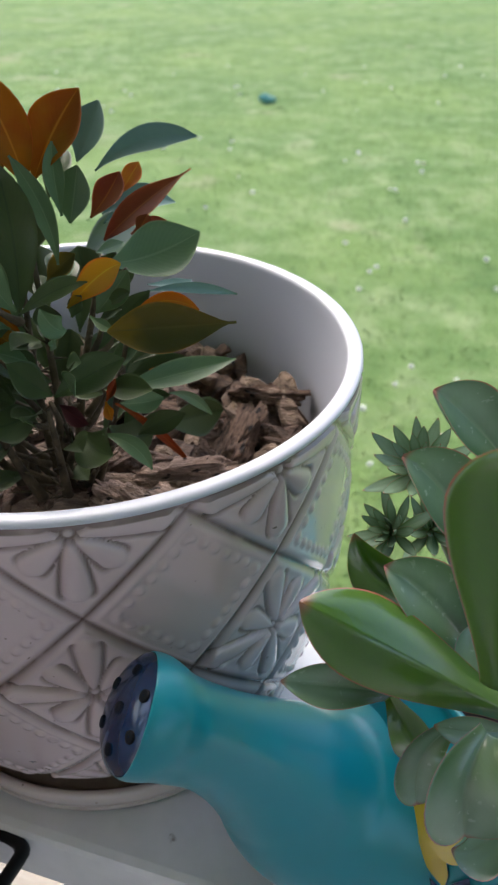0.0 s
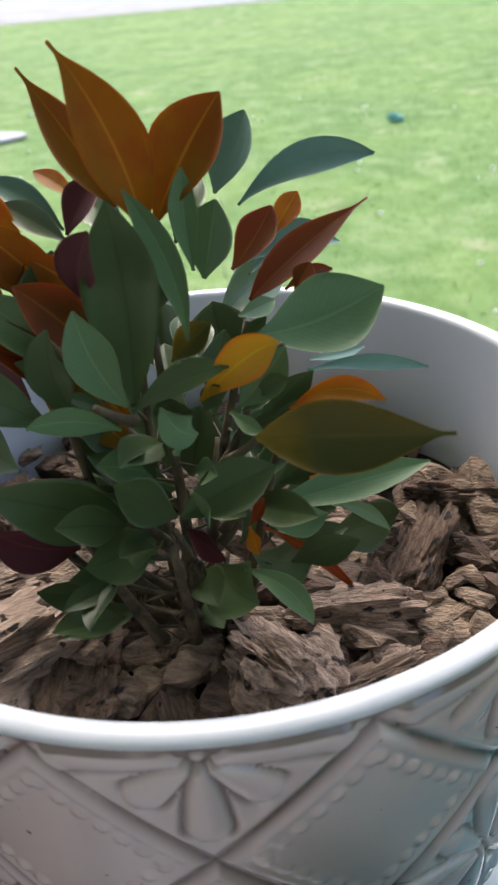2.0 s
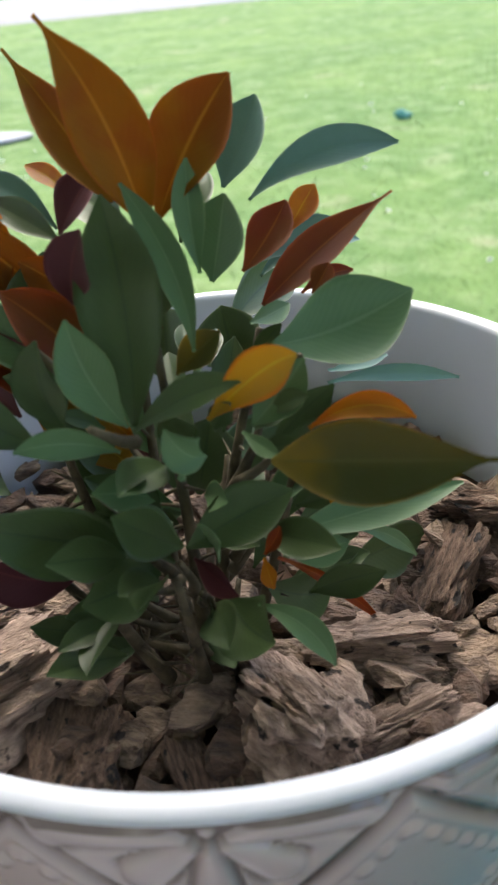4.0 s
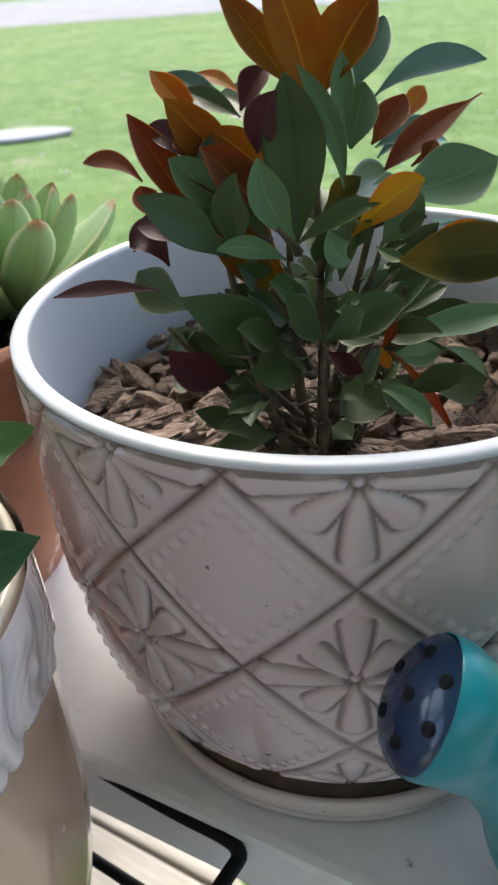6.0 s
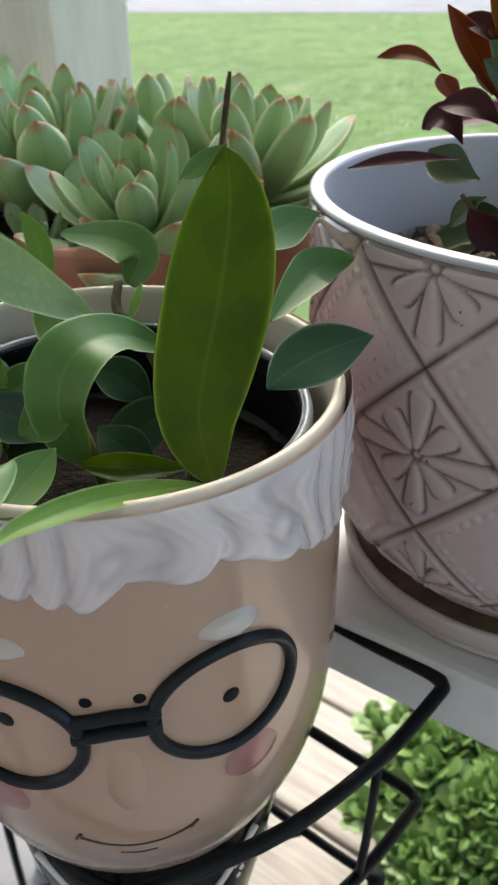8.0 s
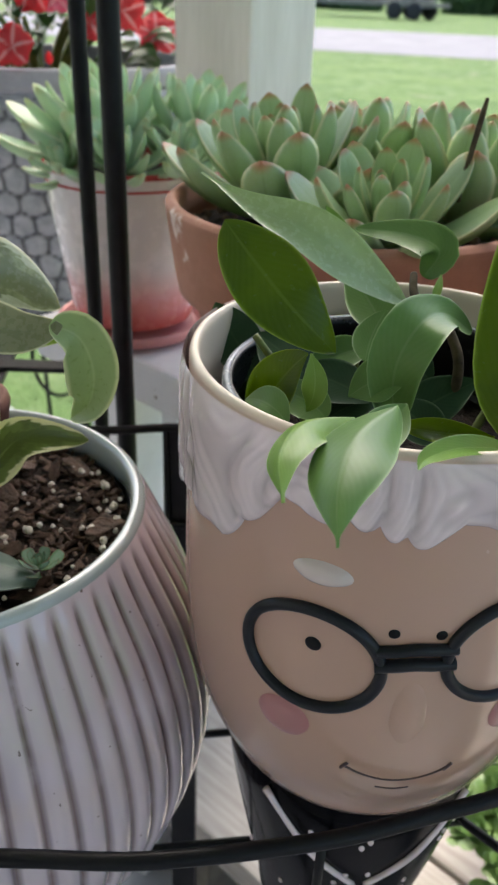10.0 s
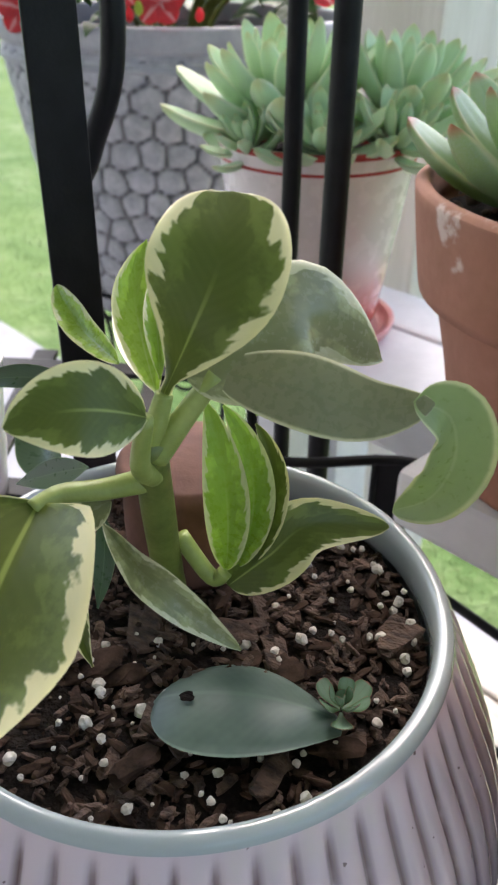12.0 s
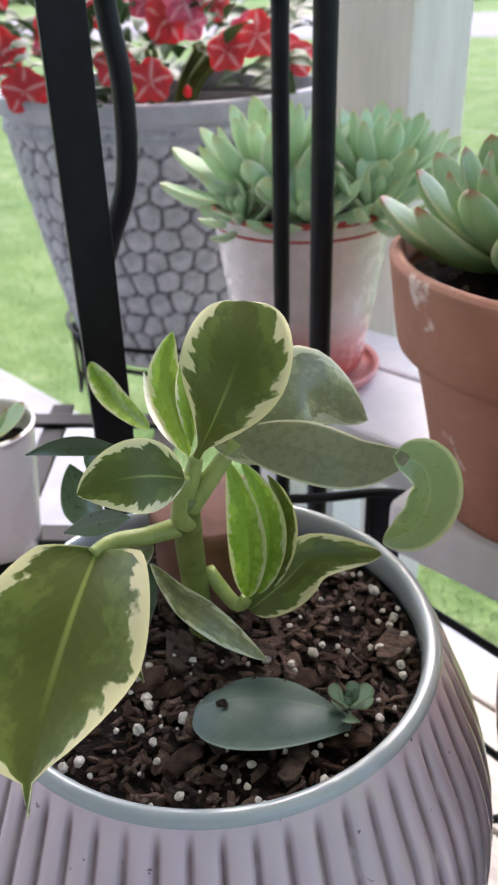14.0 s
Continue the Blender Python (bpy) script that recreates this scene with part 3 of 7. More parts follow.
def tube(name, points, radius, mat, parent=None, label="", closed=False, sides=10, res=6, radii=None):
    """A round bar along a smooth line."""
    p = [Vector(q) for q in points]
    n = len(p)
    line, rad = [], []
    span = n if closed else n - 1
    for i in range(span):
        a, b, c, d = (p[(i - 1) % n], p[i], p[(i + 1) % n], p[(i + 2) % n]) if closed else \
            (p[max(i - 1, 0)], p[i], p[i + 1], p[min(i + 2, n - 1)])
        rr = [radii[(i + e) % n if closed else min(max(i + e, 0), n - 1)] for e in (-1, 0, 1, 2)] if radii else [radius] * 4
        for k in range(res):
            t = k / res
            line.append(0.5 * (2 * b + (c - a) * t + (2 * a - 5 * b + 4 * c - d) * t * t + (3 * b - a - 3 * c + d) * t ** 3))
            rad.append(max(0.0, 0.5 * (2 * rr[1] + (rr[2] - rr[0]) * t + (2 * rr[0] - 5 * rr[1] + 4 * rr[2] - rr[3]) * t * t + (3 * rr[1] - rr[0] - 3 * rr[2] + rr[3]) * t ** 3)))
    if not closed:
        line.append(p[-1])
        rad.append(radii[-1] if radii else radius)
    m = len(line)
    verts, faces = [], []
    side = Vector((0.31, 0.22, 0.93))
    for i, q in enumerate(line):
        d = (line[(i + 1) % m] - line[i - 1]) if closed else (line[min(i + 1, m - 1)] - line[max(i - 1, 0)])
        d.normalize()
        side = (side - d * side.dot(d)).normalized()
        up = d.cross(side)
        for s in range(sides):
            w = 2 * math.pi * s / sides
            verts.append(q + (side * math.cos(w) + up * math.sin(w)) * rad[i])
    for i in range(m if closed else m - 1):
        for s in range(sides):
            a, b = i * sides + s, i * sides + (s + 1) % sides
            c, d = ((i + 1) % m) * sides + (s + 1) % sides, ((i + 1) % m) * sides + s
            faces.append((a, b, c, d))
    if not closed:
        faces.append(list(range(sides))[::-1])
        faces.append([(m - 1) * sides + s for s in range(sides)])
    return meshed(name, verts, faces, mat, parent, label)


def slab(name, lo, hi, mat, parent=None, label="", bevel=0.003):
    bm = bmesh.new()
    bmesh.ops.create_cube(bm, size=1.0)
    for v in bm.verts:
        v.co = Vector([lo[i] + (v.co[i] + 0.5) * (hi[i] - lo[i]) for i in range(3)])
    if bevel:
        bmesh.ops.bevel(bm, geom=bm.edges[:], offset=bevel, segments=2, affect="EDGES", profile=0.6)
    ob = part(name, bm, mat, parent, label)
    for p in ob.data.polygons:
        p.use_smooth = False
    return ob


def outline(kind, s):
    """Half width of a leaf at s from stalk (0) to tip (1)."""
    if kind == "lance":
        return max(0.0, math.sin(math.pi * s ** 0.98)) ** 0.9 * (1 - 0.12 * s) * 1.04
    if kind == "spatula":
        return (0.06 + 0.94 * math.sin(math.pi * 0.5 * min(1, s / 0.58)) ** 1.25) * (1.0 if s < 0.58 else max(0.0, 1 - ((s - 0.58) / 0.42) ** 1.75) ** 0.9)
    if kind == "spoon":
        return min(1.0, 1.02 * (0.16 + 0.84 * math.sin(math.pi * 0.5 * min(1, s / 0.72)) ** 1.6)) * (1.0 if s < 0.72 else max(0.0, 1 - ((s - 0.72) / 0.28) ** 2.6) ** 0.5)
    if kind == "round":
        return max(0.0, math.sin(math.pi * s ** 0.9)) ** 0.55
    if kind == "plump":
        return (0.42 + 0.58 * math.sin(math.pi * 0.5 * min(1, s / 0.66)) ** 1.3) * (1.0 if s < 0.66 else max(0.0, 1 - ((s - 0.66) / 0.34) ** 2.6) ** 0.55)
    if kind == "keel":
        return (0.30 + 0.70 * math.sin(math.pi * 0.5 * min(1, s / 0.62)) ** 1.4) * (1.0 if s < 0.62 else max(0.0, 1 - ((s - 0.62) / 0.38) ** 1.9) ** 0.8)
    if kind == "oval":
        return max(0.0, math.sin(math.pi * min(1.0, s) ** 0.8)) ** 0.75
    if kind == "drop":
        w = 0.16 + 0.84 * math.sin(math.pi * 0.5 * min(1, s / 0.62)) ** 0.95
        return w * (1.0 if s < 0.62 else max(0.0, 1 - ((s - 0.62) / 0.38) ** 2.2) ** 0.5)
    if kind == "obovate":
        w = 0.10 + 0.90 * math.sin(math.pi * 0.5 * min(1, max(0.0, s - 0.10) / 0.52)) ** 1.15
        return w * (1.0 if s < 0.62 else max(0.0, 1 - ((s - 0.62) / 0.38) ** 2.2) ** 0.5)
    if kind == "acum":
        return (max(0.0, math.sin(math.pi * min(1.0, s * 1.06) ** 0.85)) ** 1.15) * 0.96 + 0.05 * (1 - s)
    if kind == "heart":
        w = 0.42 + 0.58 * math.sin(math.pi * 0.5 * min(1, s / 0.40)) ** 0.8
        return w * min(1.0, (s / 0.05) ** 0.6 if s > 0 else 0.0) * (1.0 if s < 0.42 else max(0.07 * (1 - s) / 0.18, math.cos(math.pi * 0.5 * min(1.0, (s - 0.42) / 0.42)) ** 0.75))
    if kind == "tongue":
        return (0.46 + 0.54 * math.sin(math.pi * 0.5 * min(1, s / 0.62)) ** 1.2) * (1.0 if s < 0.62 else max(0.0, 1 - ((s - 0.62) / 0.38) ** 2.5) ** 0.68)
    if kind == "dart":
        return (0.55 + 0.45 * math.sin(math.pi * 0.5 * min(1, s / 0.5))) * (1.0 if s < 0.5 else max(0.0, 1 - ((s - 0.5) / 0.5) ** 1.7) ** 0.85)
    return math.sin(math.pi * s) ** 0.7


def on_spine(p, s):
    """Place and heading at s along a smooth line through the points."""
    n = len(p) - 1
    i = min(int(s * n), n - 1)
    a, b, c, d = p[max(i - 1, 0)], p[i], p[i + 1], p[min(i + 2, n)]
    t = s * n - i
    q = 0.5 * (2 * b + (c - a) * t + (2 * a - 5 * b + 4 * c - d) * t * t + (3 * b - a - 3 * c + d) * t ** 3)
    h = 0.5 * ((c - a) + 2 * (2 * a - 5 * b + 4 * c - d) * t + 3 * (3 * b - a - 3 * c + d) * t * t)
    return q, h.normalized()


def blade(name, base, mid, tip, width, kind, mat, hint, parent=None, fold=0.12, thick=0.03, wave=0.0, twist=0.0, nu=14, nv=8, seed=0, spine=None):
    """One leaf along a bent spine, folded along its rib, thick in the middle and thin at its edge."""
    b, m, t = Vector(base), Vector(mid), Vector(tip)
    c = m * 2 - (b + t) * 0.5
    rng = random.Random(seed)
    ph, am = rng.uniform(0, 6.3), rng.uniform(0.6, 1.3)
    verts, uvs, faces = [], [], []
    h = Vector(hint).normalized()
    rows = []
    for i in range(nu + 1):
        s = 0.35 * i / nu + 0.65 * (0.5 - 0.5 * math.cos(math.pi * i / nu))
        if spine and len(spine) > 3:
            q, d = on_spine(spine, s)
        else:
            q = b * (1 - s) ** 2 + c * 2 * s * (1 - s) + t * s * s
            d = ((c - b) * (1 - s) + (t - c) * s).normalized()
        side = d.cross(h)
        side = side.normalized() if side.length > 1e-4 else Vector((1, 0, 0))
        nrm = side.cross(d).normalized()
        side = (Matrix.Rotation(twist * (0.4 + s), 3, d) @ side).normalized()
        nrm = side.cross(d).normalized()
        half = max(0.0004 if width < 0.2 else 0.008, width * 0.5 * outline(kind, s))
        rows.append((q, d, side, nrm, half, s))
    for face in (1, -1):
        for q, d, side, nrm, half, s in rows:
            for j in range(nv + 1):
                v = -1 + 2 * j / nv
                lift = fold * half * (abs(v) ** 1.7) + wave * width * math.sin(ph + s * 9 * am + (2 if v > 0 else 0)) * abs(v) ** 2
                body = thick * width * (1 - v * v) * (math.sin(math.pi * min(1, 0.06 + s * 0.94)) ** 0.5) * face * (0.5 if face > 0 else 1.0)
                groove = -0.12 * half * max(0.0, 1 - abs(v) * 5) * fold * face
                verts.append(q + side * (v * half) + nrm * (lift + body + groove))
                uvs.append((s, 0.5 + 0.5 * v))
    w = nv + 1
    off = (nu + 1) * w
    for i in range(nu):
        for j in range(nv):
            a = i * w + j
            faces.append((a, a + 1, a + w + 1, a + w))
            faces.append((off + a, off + a + w, off + a + w + 1, off + a + 1))
    for i in range(nu):
        a, z = i * w, i * w + nv
        faces.append((a, a + w, off + a + w, off + a))
        faces.append((z, off + z, off + z + w, z + w))
    for j in range(nv):
        a, z = j, nu * w + j
        faces.append((a, off + a, off + a + 1, a + 1))
        faces.append((z, z + 1, off + z + 1, off + z))
    return meshed(name, verts, faces, mat, parent, uvs=uvs)


leaf_count = [0]


def leaf(plant, base, mid, tip, width, tone):
    """One leaf of a plant, at its place in the world; the habit of the plant gives its outline and the way it faces."""
    habit = HABIT[plant.name.split(".")[0]]
    leaf_count[0] += 1
    rng = random.Random(leaf_count[0])
    h = Vector(habit["hint"]) + Vector((rng.uniform(-0.25, 0.25), rng.uniform(-0.2, 0.2), rng.uniform(-0.15, 0.25)))
    o = plant.matrix_world.translation
    tone, _, kind = tone.partition(":")
    kind = kind or habit["kind"]
    return blade("leaf", Vector(base) - o, Vector(mid) - o, Vector(tip) - o, width * habit["grow"], kind, LEAF[tone], h, plant,
                 habit["fold"], habit["thick"], habit["wave"], rng.uniform(-0.25, 0.25), 16, 10, seed=leaf_count[0])


def bent(plant, spine, width, tone, fold=0.15, wave=0.02, facing=None, thick=None):
    """One leaf of a plant along a spine of several points, at its place in the world."""
    habit = HABIT[plant.name.split(".")[0]]
    leaf_count[0] += 1
    o = plant.matrix_world.translation
    tone, _, kind = tone.partition(":")
    p = [Vector(q) - o for q in spine]
    return blade("leaf", p[0], p[len(p) // 2], p[-1], width, kind or habit["kind"], LEAF[tone], facing or habit["hint"], plant,
                 fold, thick or habit["thick"], wave, 0.0, 26, 14, seed=leaf_count[0], spine=p)


HABIT = {
    "euphorbia": dict(hint=(0.08, -0.82, 0.55), kind="spatula", grow=1.10, fold=0.34, thick=0.025, wave=0.02),
    "peperomia": dict(hint=(0.36, -0.72, 0.6), kind="obovate", grow=1.0, fold=0.24, thick=0.035, wave=0.025),
    "hoya": dict(hint=(0.15, -0.72, 0.68), kind="lance", grow=1.2, fold=0.16, thick=0.03, wave=0.035),
}
rosette_meshes = {}


def rosette(name, x, y, z, radius, count, tone, label, category, lean=(0, 0), wide=0.40, kind="keel", open_=1.0, seed=1, group="", parent=None, thick=0.13):
    """A rosette of fat leaves in a spiral, upright in the heart and flat outside."""
    key = (tone, kind, thick)
    rng = random.Random(seed)
    top = thing(name, x, y, z, label, category, group)
    if key not in rosette_meshes:
        ob = blade("leaf", (0, 0, 0), (0.52, 0, -0.05), (1, 0, 0.10), 0.42, kind, LEAF[tone], (0, 0, 1), None, fold=0.18, thick=thick, nu=12, nv=8)
        rosette_meshes[key] = ob.data
        bpy.data.objects.remove(ob)
    tilt = Matrix.Rotation(lean[0], 4, "X") @ Matrix.Rotation(lean[1], 4, "Y")
    for i in range(count):
        f = i / (count - 1)
        ang = i * 2.39996 + rng.uniform(-0.15, 0.15)
        rise = radians(82 - 70 * f ** 0.8 * open_) + rng.uniform(-0.08, 0.08)
        length = radius * (0.38 + 0.62 * f ** 0.6) * rng.uniform(0.92, 1.06)
        ob = new("leaf", rosette_meshes[key])
        ob.parent = top
        ob.matrix_local = tilt @ Matrix.Rotation(ang, 4, "Z") @ Matrix.Translation((radius * 0.06 * f, 0, radius * 0.26 * (1 - f))) @ \
            Matrix.Rotation(-rise, 4, "Y") @ Matrix.Diagonal((length, length * wide / 0.42 * rng.uniform(0.9, 1.1), length * 0.9, 1))
    return top


def chunk_mesh(seed, rough=0.25, detail=2):
    """A split, angular lump one unit long."""
    rng = random.Random(seed)
    bm = bmesh.new()
    bmesh.ops.create_icosphere(bm, subdivisions=detail, radius=0.5)
    for v in bm.verts:
        n = noise.noise(v.co * 2.3 + Vector((seed * 3.1, 0, 0))) + 0.5 * noise.noise(v.co * 6.0 + Vector((0, seed * 1.7, 0)))
        cut = noise.cell(Vector((v.co.x * 1.6 + seed, v.co.y * 4.5, v.co.z * 4.5 + seed)))
        grain = noise.noise(Vector((v.co.x * 2.0, v.co.y * 11.0, v.co.z * 11.0 + seed)))
        flat = Vector((max(-0.46, min(0.46, v.co.x + 0.12 * cut)), max(-0.36, min(0.36, v.co.y)), max(-0.30, min(0.30, v.co.z))))
        rag = 0.0
        if detail > 3:
            q = Vector((v.co.x * 5.0, v.co.y * 26.0, v.co.z * 26.0 + seed))
            rag = 0.10 * abs(noise.noise(q)) + 0.05 * noise.noise(q * 2.3) + 0.06 * noise.cell(Vector((v.co.x * 6.0, v.co.y * 14.0, v.co.z * 14.0)))
        v.co = flat * (1 + rough * n + 0.16 * cut + 0.14 * grain + rag)
    me = bpy.data.meshes.new("lump")
    bm.to_mesh(me)
    bm.free()
    return me


def scatter(name, shapes, spots, mat, label, category, kind="stuff", parent=None):
    """Many small lumps joined into one mesh: spots are (x, y, z, sx, sy, sz, rx, ry, rz)."""
    verts, faces = [], []
    for i, (x, y, z, sx, sy, sz, rx, ry, rz) in enumerate(spots):
        me = shapes[i % len(shapes)]
        m = Matrix.LocRotScale((x, y, z), Euler((rx, ry, rz)), (sx, sy, sz))
        k = len(verts)
        verts += [m @ v.co for v in me.vertices]
        faces += [[k + q for q in p.vertices] for p in me.polygons]
    ob = meshed(name, verts, faces, mat, parent, smooth=False)
    return tagged(ob, label, category, kind=kind)


LUMPS = [chunk_mesh(s) for s in range(8)]


def pebble_mesh(seed):
    """A rounded, lumpy grain one unit across."""
    bm = bmesh.new()
    bmesh.ops.create_icosphere(bm, subdivisions=2, radius=0.5)
    for v in bm.verts:
        v.co *= 1 + 0.45 * noise.noise(v.co * 2.6 + Vector((seed * 5.3, 0, 0))) + 0.15 * noise.noise(v.co * 7.0)
    me = bpy.data.meshes.new("grain")
    bm.to_mesh(me)
    bm.free()
    return me


PEBBLES = [pebble_mesh(s) for s in range(4)]

# ---- the ground: lawn, road, porch floor, planks ----
BOARD_TURN = -16.5
PORCH_TURN = -18.5


def lawn_material():
    m, nt, bsdf = material("lawn_grass")
    big, mid_n, small = noise_of(nt, 0.9, 4.0), noise_of(nt, 6.0, 5.0), noise_of(nt, 60.0, 4.0)
    col = ramp(nt, mid_n, [(0.25, (0.065, 0.125, 0.035)), (0.5, (0.125, 0.200, 0.068)), (0.78, (0.245, 0.300, 0.150))])
    col = mix(nt, calc(nt, "MULTIPLY", steps(nt, big, 0.35, 0.7), 0.45), col, (0.200, 0.280, 0.085))
    col = mix(nt, calc(nt, "MULTIPLY", steps(nt, small, 0.3, 0.8), 0.35), col, (0.08, 0.14, 0.04))
    bare = steps(nt, noise_of(nt, 1.7, 5.0), 0.62, 0.72)
    col = mix(nt, calc(nt, "MULTIPLY", bare, 0.5), col, (0.34, 0.31, 0.21))
    wire(nt, col, bsdf.inputs["Base Color"])
    bsdf.inputs["Roughness"].default_value = 0.9
    bsdf.inputs["Specular IOR Level"].default_value = 0.08
    bumped(nt, bsdf, calc(nt, "ADD", small, mid_n), 0.35, 0.03)
    return m


LAWN = -0.1
bm = bmesh.new()
bmesh.ops.create_grid(bm, x_segments=60, y_segments=60, size=400)
for v in bm.verts:
    v.co.z = LAWN
lawn = part("ground", bm, lawn_material())
tagged(lawn, "mown green lawn with pale dry patches", "lawn", kind="structure")


def grass():
    """Blades of the near lawn, denser towards the porch."""
    rng = np.random.default_rng(4)
    n = 60000
    d = 0.9 + 9.5 * rng.random(n) ** 2.0
    a = rng.uniform(-0.95, 0.50, n)
    x, y = np.sin(a) * d, np.cos(a) * d
    along = radians(PORCH_TURN)
    ahead = -x * math.sin(along) + y * math.cos(along) > 0.95
    x, y, d = x[ahead], y[ahead], d[ahead]
    n = len(x)
    hgt = rng.uniform(0.008, 0.022, n)
    wid = rng.uniform(0.001, 0.0022, n) * (1 + 0.15 * d)
    t = rng.uniform(0, 2 * math.pi, n)
    lx, ly = rng.normal(0, 1.1, n) * hgt, rng.normal(0, 1.1, n) * hgt
    cx, cy = np.cos(t) * wid, np.sin(t) * wid
    z = np.full(n, LAWN - 0.002)
    v = np.stack([np.stack([x - cx, y - cy, z], 1), np.stack([x + cx, y + cy, z], 1),
                  np.stack([x + lx, y + ly, z + hgt], 1)], 1).reshape(-1, 3)
    f = np.arange(3 * n).reshape(n, 3)
    ob = meshed("grass", v.tolist(), f.tolist(), surface("grass_blades", (0.15, 0.24, 0.07), (0.26, 0.33, 0.13), 3.0, 0.8), smooth=False)
    return tagged(ob, "short mown grass blades on the lawn", "grass", kind="stuff")


def clover():
    rng = random.Random(8)
    spots = []
    for i in range(110):
        d, a = 1.5 + 6 * rng.random() ** 1.4, rng.uniform(-0.5, 0.45)
        s = rng.uniform(0.012, 0.022)
        spots.append((math.sin(a) * d, math.cos(a) * d, LAWN + 0.03, s, s, s * 0.8, 0, 0, rng.uniform(0, 6)))
    scatter("clover_blossom", PEBBLES, spots, surface("clover_white", (0.55, 0.55, 0.48), (0.75, 0.75, 0.68), 60.0, 0.7),
            "small white clover blossoms scattered in the lawn", "flower")


grass()
clover()
bm = bmesh.new()
for x, y in ((-60, 6.8), (40, 25.8), (40, 37.5), (-60, 18.5)):
    bm.verts.new((x, y, LAWN + 0.012))
bm.faces.new(bm.verts)
tagged(part("road", bm, M["roadway"]), "pale grey asphalt road across the lawn", "road", kind="structure")
slab_ob = lathe("stone_slab", [(0.001, 0), (0.42, 0), (0.45, 0.01), (0.44, 0.02), (0.3, 0.025), (0.001, 0.026)], M["concrete"], seg=24)
slab_ob.matrix_world = pose(-2.95, 5.75, LAWN + 0.005, 0, 0, 20) @ Matrix.Diagonal((1.0, 0.5, 1, 1))
tagged(slab_ob, "flat pale stone slab lying in the lawn", "stone slab")
toy = scatter("garden_toy", PEBBLES, [(0, 0, 0.03, 0.09, 0.06, 0.06, 0, 0, 0), (0.04, 0.02, 0.02, 0.06, 0.05, 0.04, 0, 0, 1)], M["toy_teal"],
              "small turquoise plastic toy lying on the lawn", "toy", kind="thing")
toy.location = (0.056, 5.79, LAWN)


def trailer():
    t = thing("utility_trailer", -13.0, 43.0, LAWN, "grey flatbed utility trailer parked beyond the road", "trailer", turn=-8)
    slab("bed", (-3.2, -1.0, 0.55), (3.2, 1.0, 0.75), M["trailer_grey"], t)
    slab("side_rail", (-3.2, -1.05, 0.76), (3.2, -0.98, 1.1), M["trailer_grey"], t)
    for x in (1.2, 2.2):
        for s in (-1, 1):
            w = lathe("wheel", [(0.001, -0.12), (0.2, -0.12), (0.36, -0.1), (0.38, 0), (0.36, 0.1), (0.2, 0.12), (0.001, 0.12)], M["rubber"], t, 24)
            w.matrix_local = pose(x, s * 0.95, 0.38, 90, 0, 0)
    tarp = scatter("tarp_heap", LUMPS, [(0, 0, 0.4, 1.6, 1.2, 0.9, 0, 0, 0), (0.9, 0.1, 0.3, 1.2, 1.1, 0.7, 0, 0, 1)], M["tarp_blue"],
                   "blue tarpaulin heap beyond the road", "tarpaulin", kind="thing")
    tarp.location = (-18.5, 42.5, LAWN)
    car = thing("parked_car", -26.0, 40.0, LAWN, "dark parked car far beyond the road", "car", turn=20)
    slab("body", (-2.1, -0.85, 0.35), (2.1, 0.85, 0.9), M["trailer_grey"], car, bevel=0.15)
    slab("cabin", (-1.2, -0.75, 0.85), (1.1, 0.75, 1.4), M["rubber"], car, bevel=0.2)
    for x in (-1.3, 1.3):
        for s in (-1, 1):
            w = lathe("wheel", [(0.001, -0.1), (0.2, -0.1), (0.31, -0.08), (0.33, 0), (0.31, 0.08), (0.2, 0.1), (0.001, 0.1)], M["rubber"], car, 20)
            w.matrix_local = pose(x, s * 0.8, 0.33, 90, 0, 0)


trailer()


def hedge():
    """Dark shrubs far off, which close the view under the sky."""
    rng = random.Random(3)
    spots = []
    for i in range(420):
        a = rng.uniform(-1.3, 1.0)
        d = rng.uniform(62, 82)
        s = rng.uniform(1.6, 4.5)
        spots.append((math.sin(a) * d, math.cos(a) * d, LAWN + rng.uniform(0.2, 3.5), s, s, s, rng.uniform(0, 6), rng.uniform(0, 6), 0))
    scatter("far_shrubs", PEBBLES, spots, surface("far_foliage", (0.03, 0.06, 0.02), (0.08, 0.13, 0.04), 1.5, 0.9), "dark green shrubs far behind the road", "shrubs")


hedge()
porch = slab("floor", (-3.2, -2.6, -0.14), (3.2, 0.88, 0.0), M["concrete"], bevel=0.01)
porch.matrix_world = pose(0, 0, 0, 0, 0, PORCH_TURN)
tagged(porch, "pale painted concrete porch floor", "floor", kind="structure")
# Unseen ceiling, added to cut the sky light and set the fill.
ceiling = slab("ceiling", (-3.4, -2.7, 2.45), (3.4, 0.85, 2.55), M["ceiling_paint"], bevel=0)
ceiling.matrix_world = pose(0, 0, 0, 0, 0, PORCH_TURN)
tagged(ceiling, "unseen porch ceiling added to shade the pots", "ceiling", kind="structure")
# Unseen wall behind the camera, added for the light it throws back.
wall = slab("wall_house", (-3.4, -2.75, -0.1), (3.4, -2.6, 2.45), M["siding"], bevel=0)
wall.matrix_world = pose(0, 0, 0, 0, 0, PORCH_TURN)
tagged(wall, "unseen pale wall added to throw light on the pots", "wall", kind="structure")


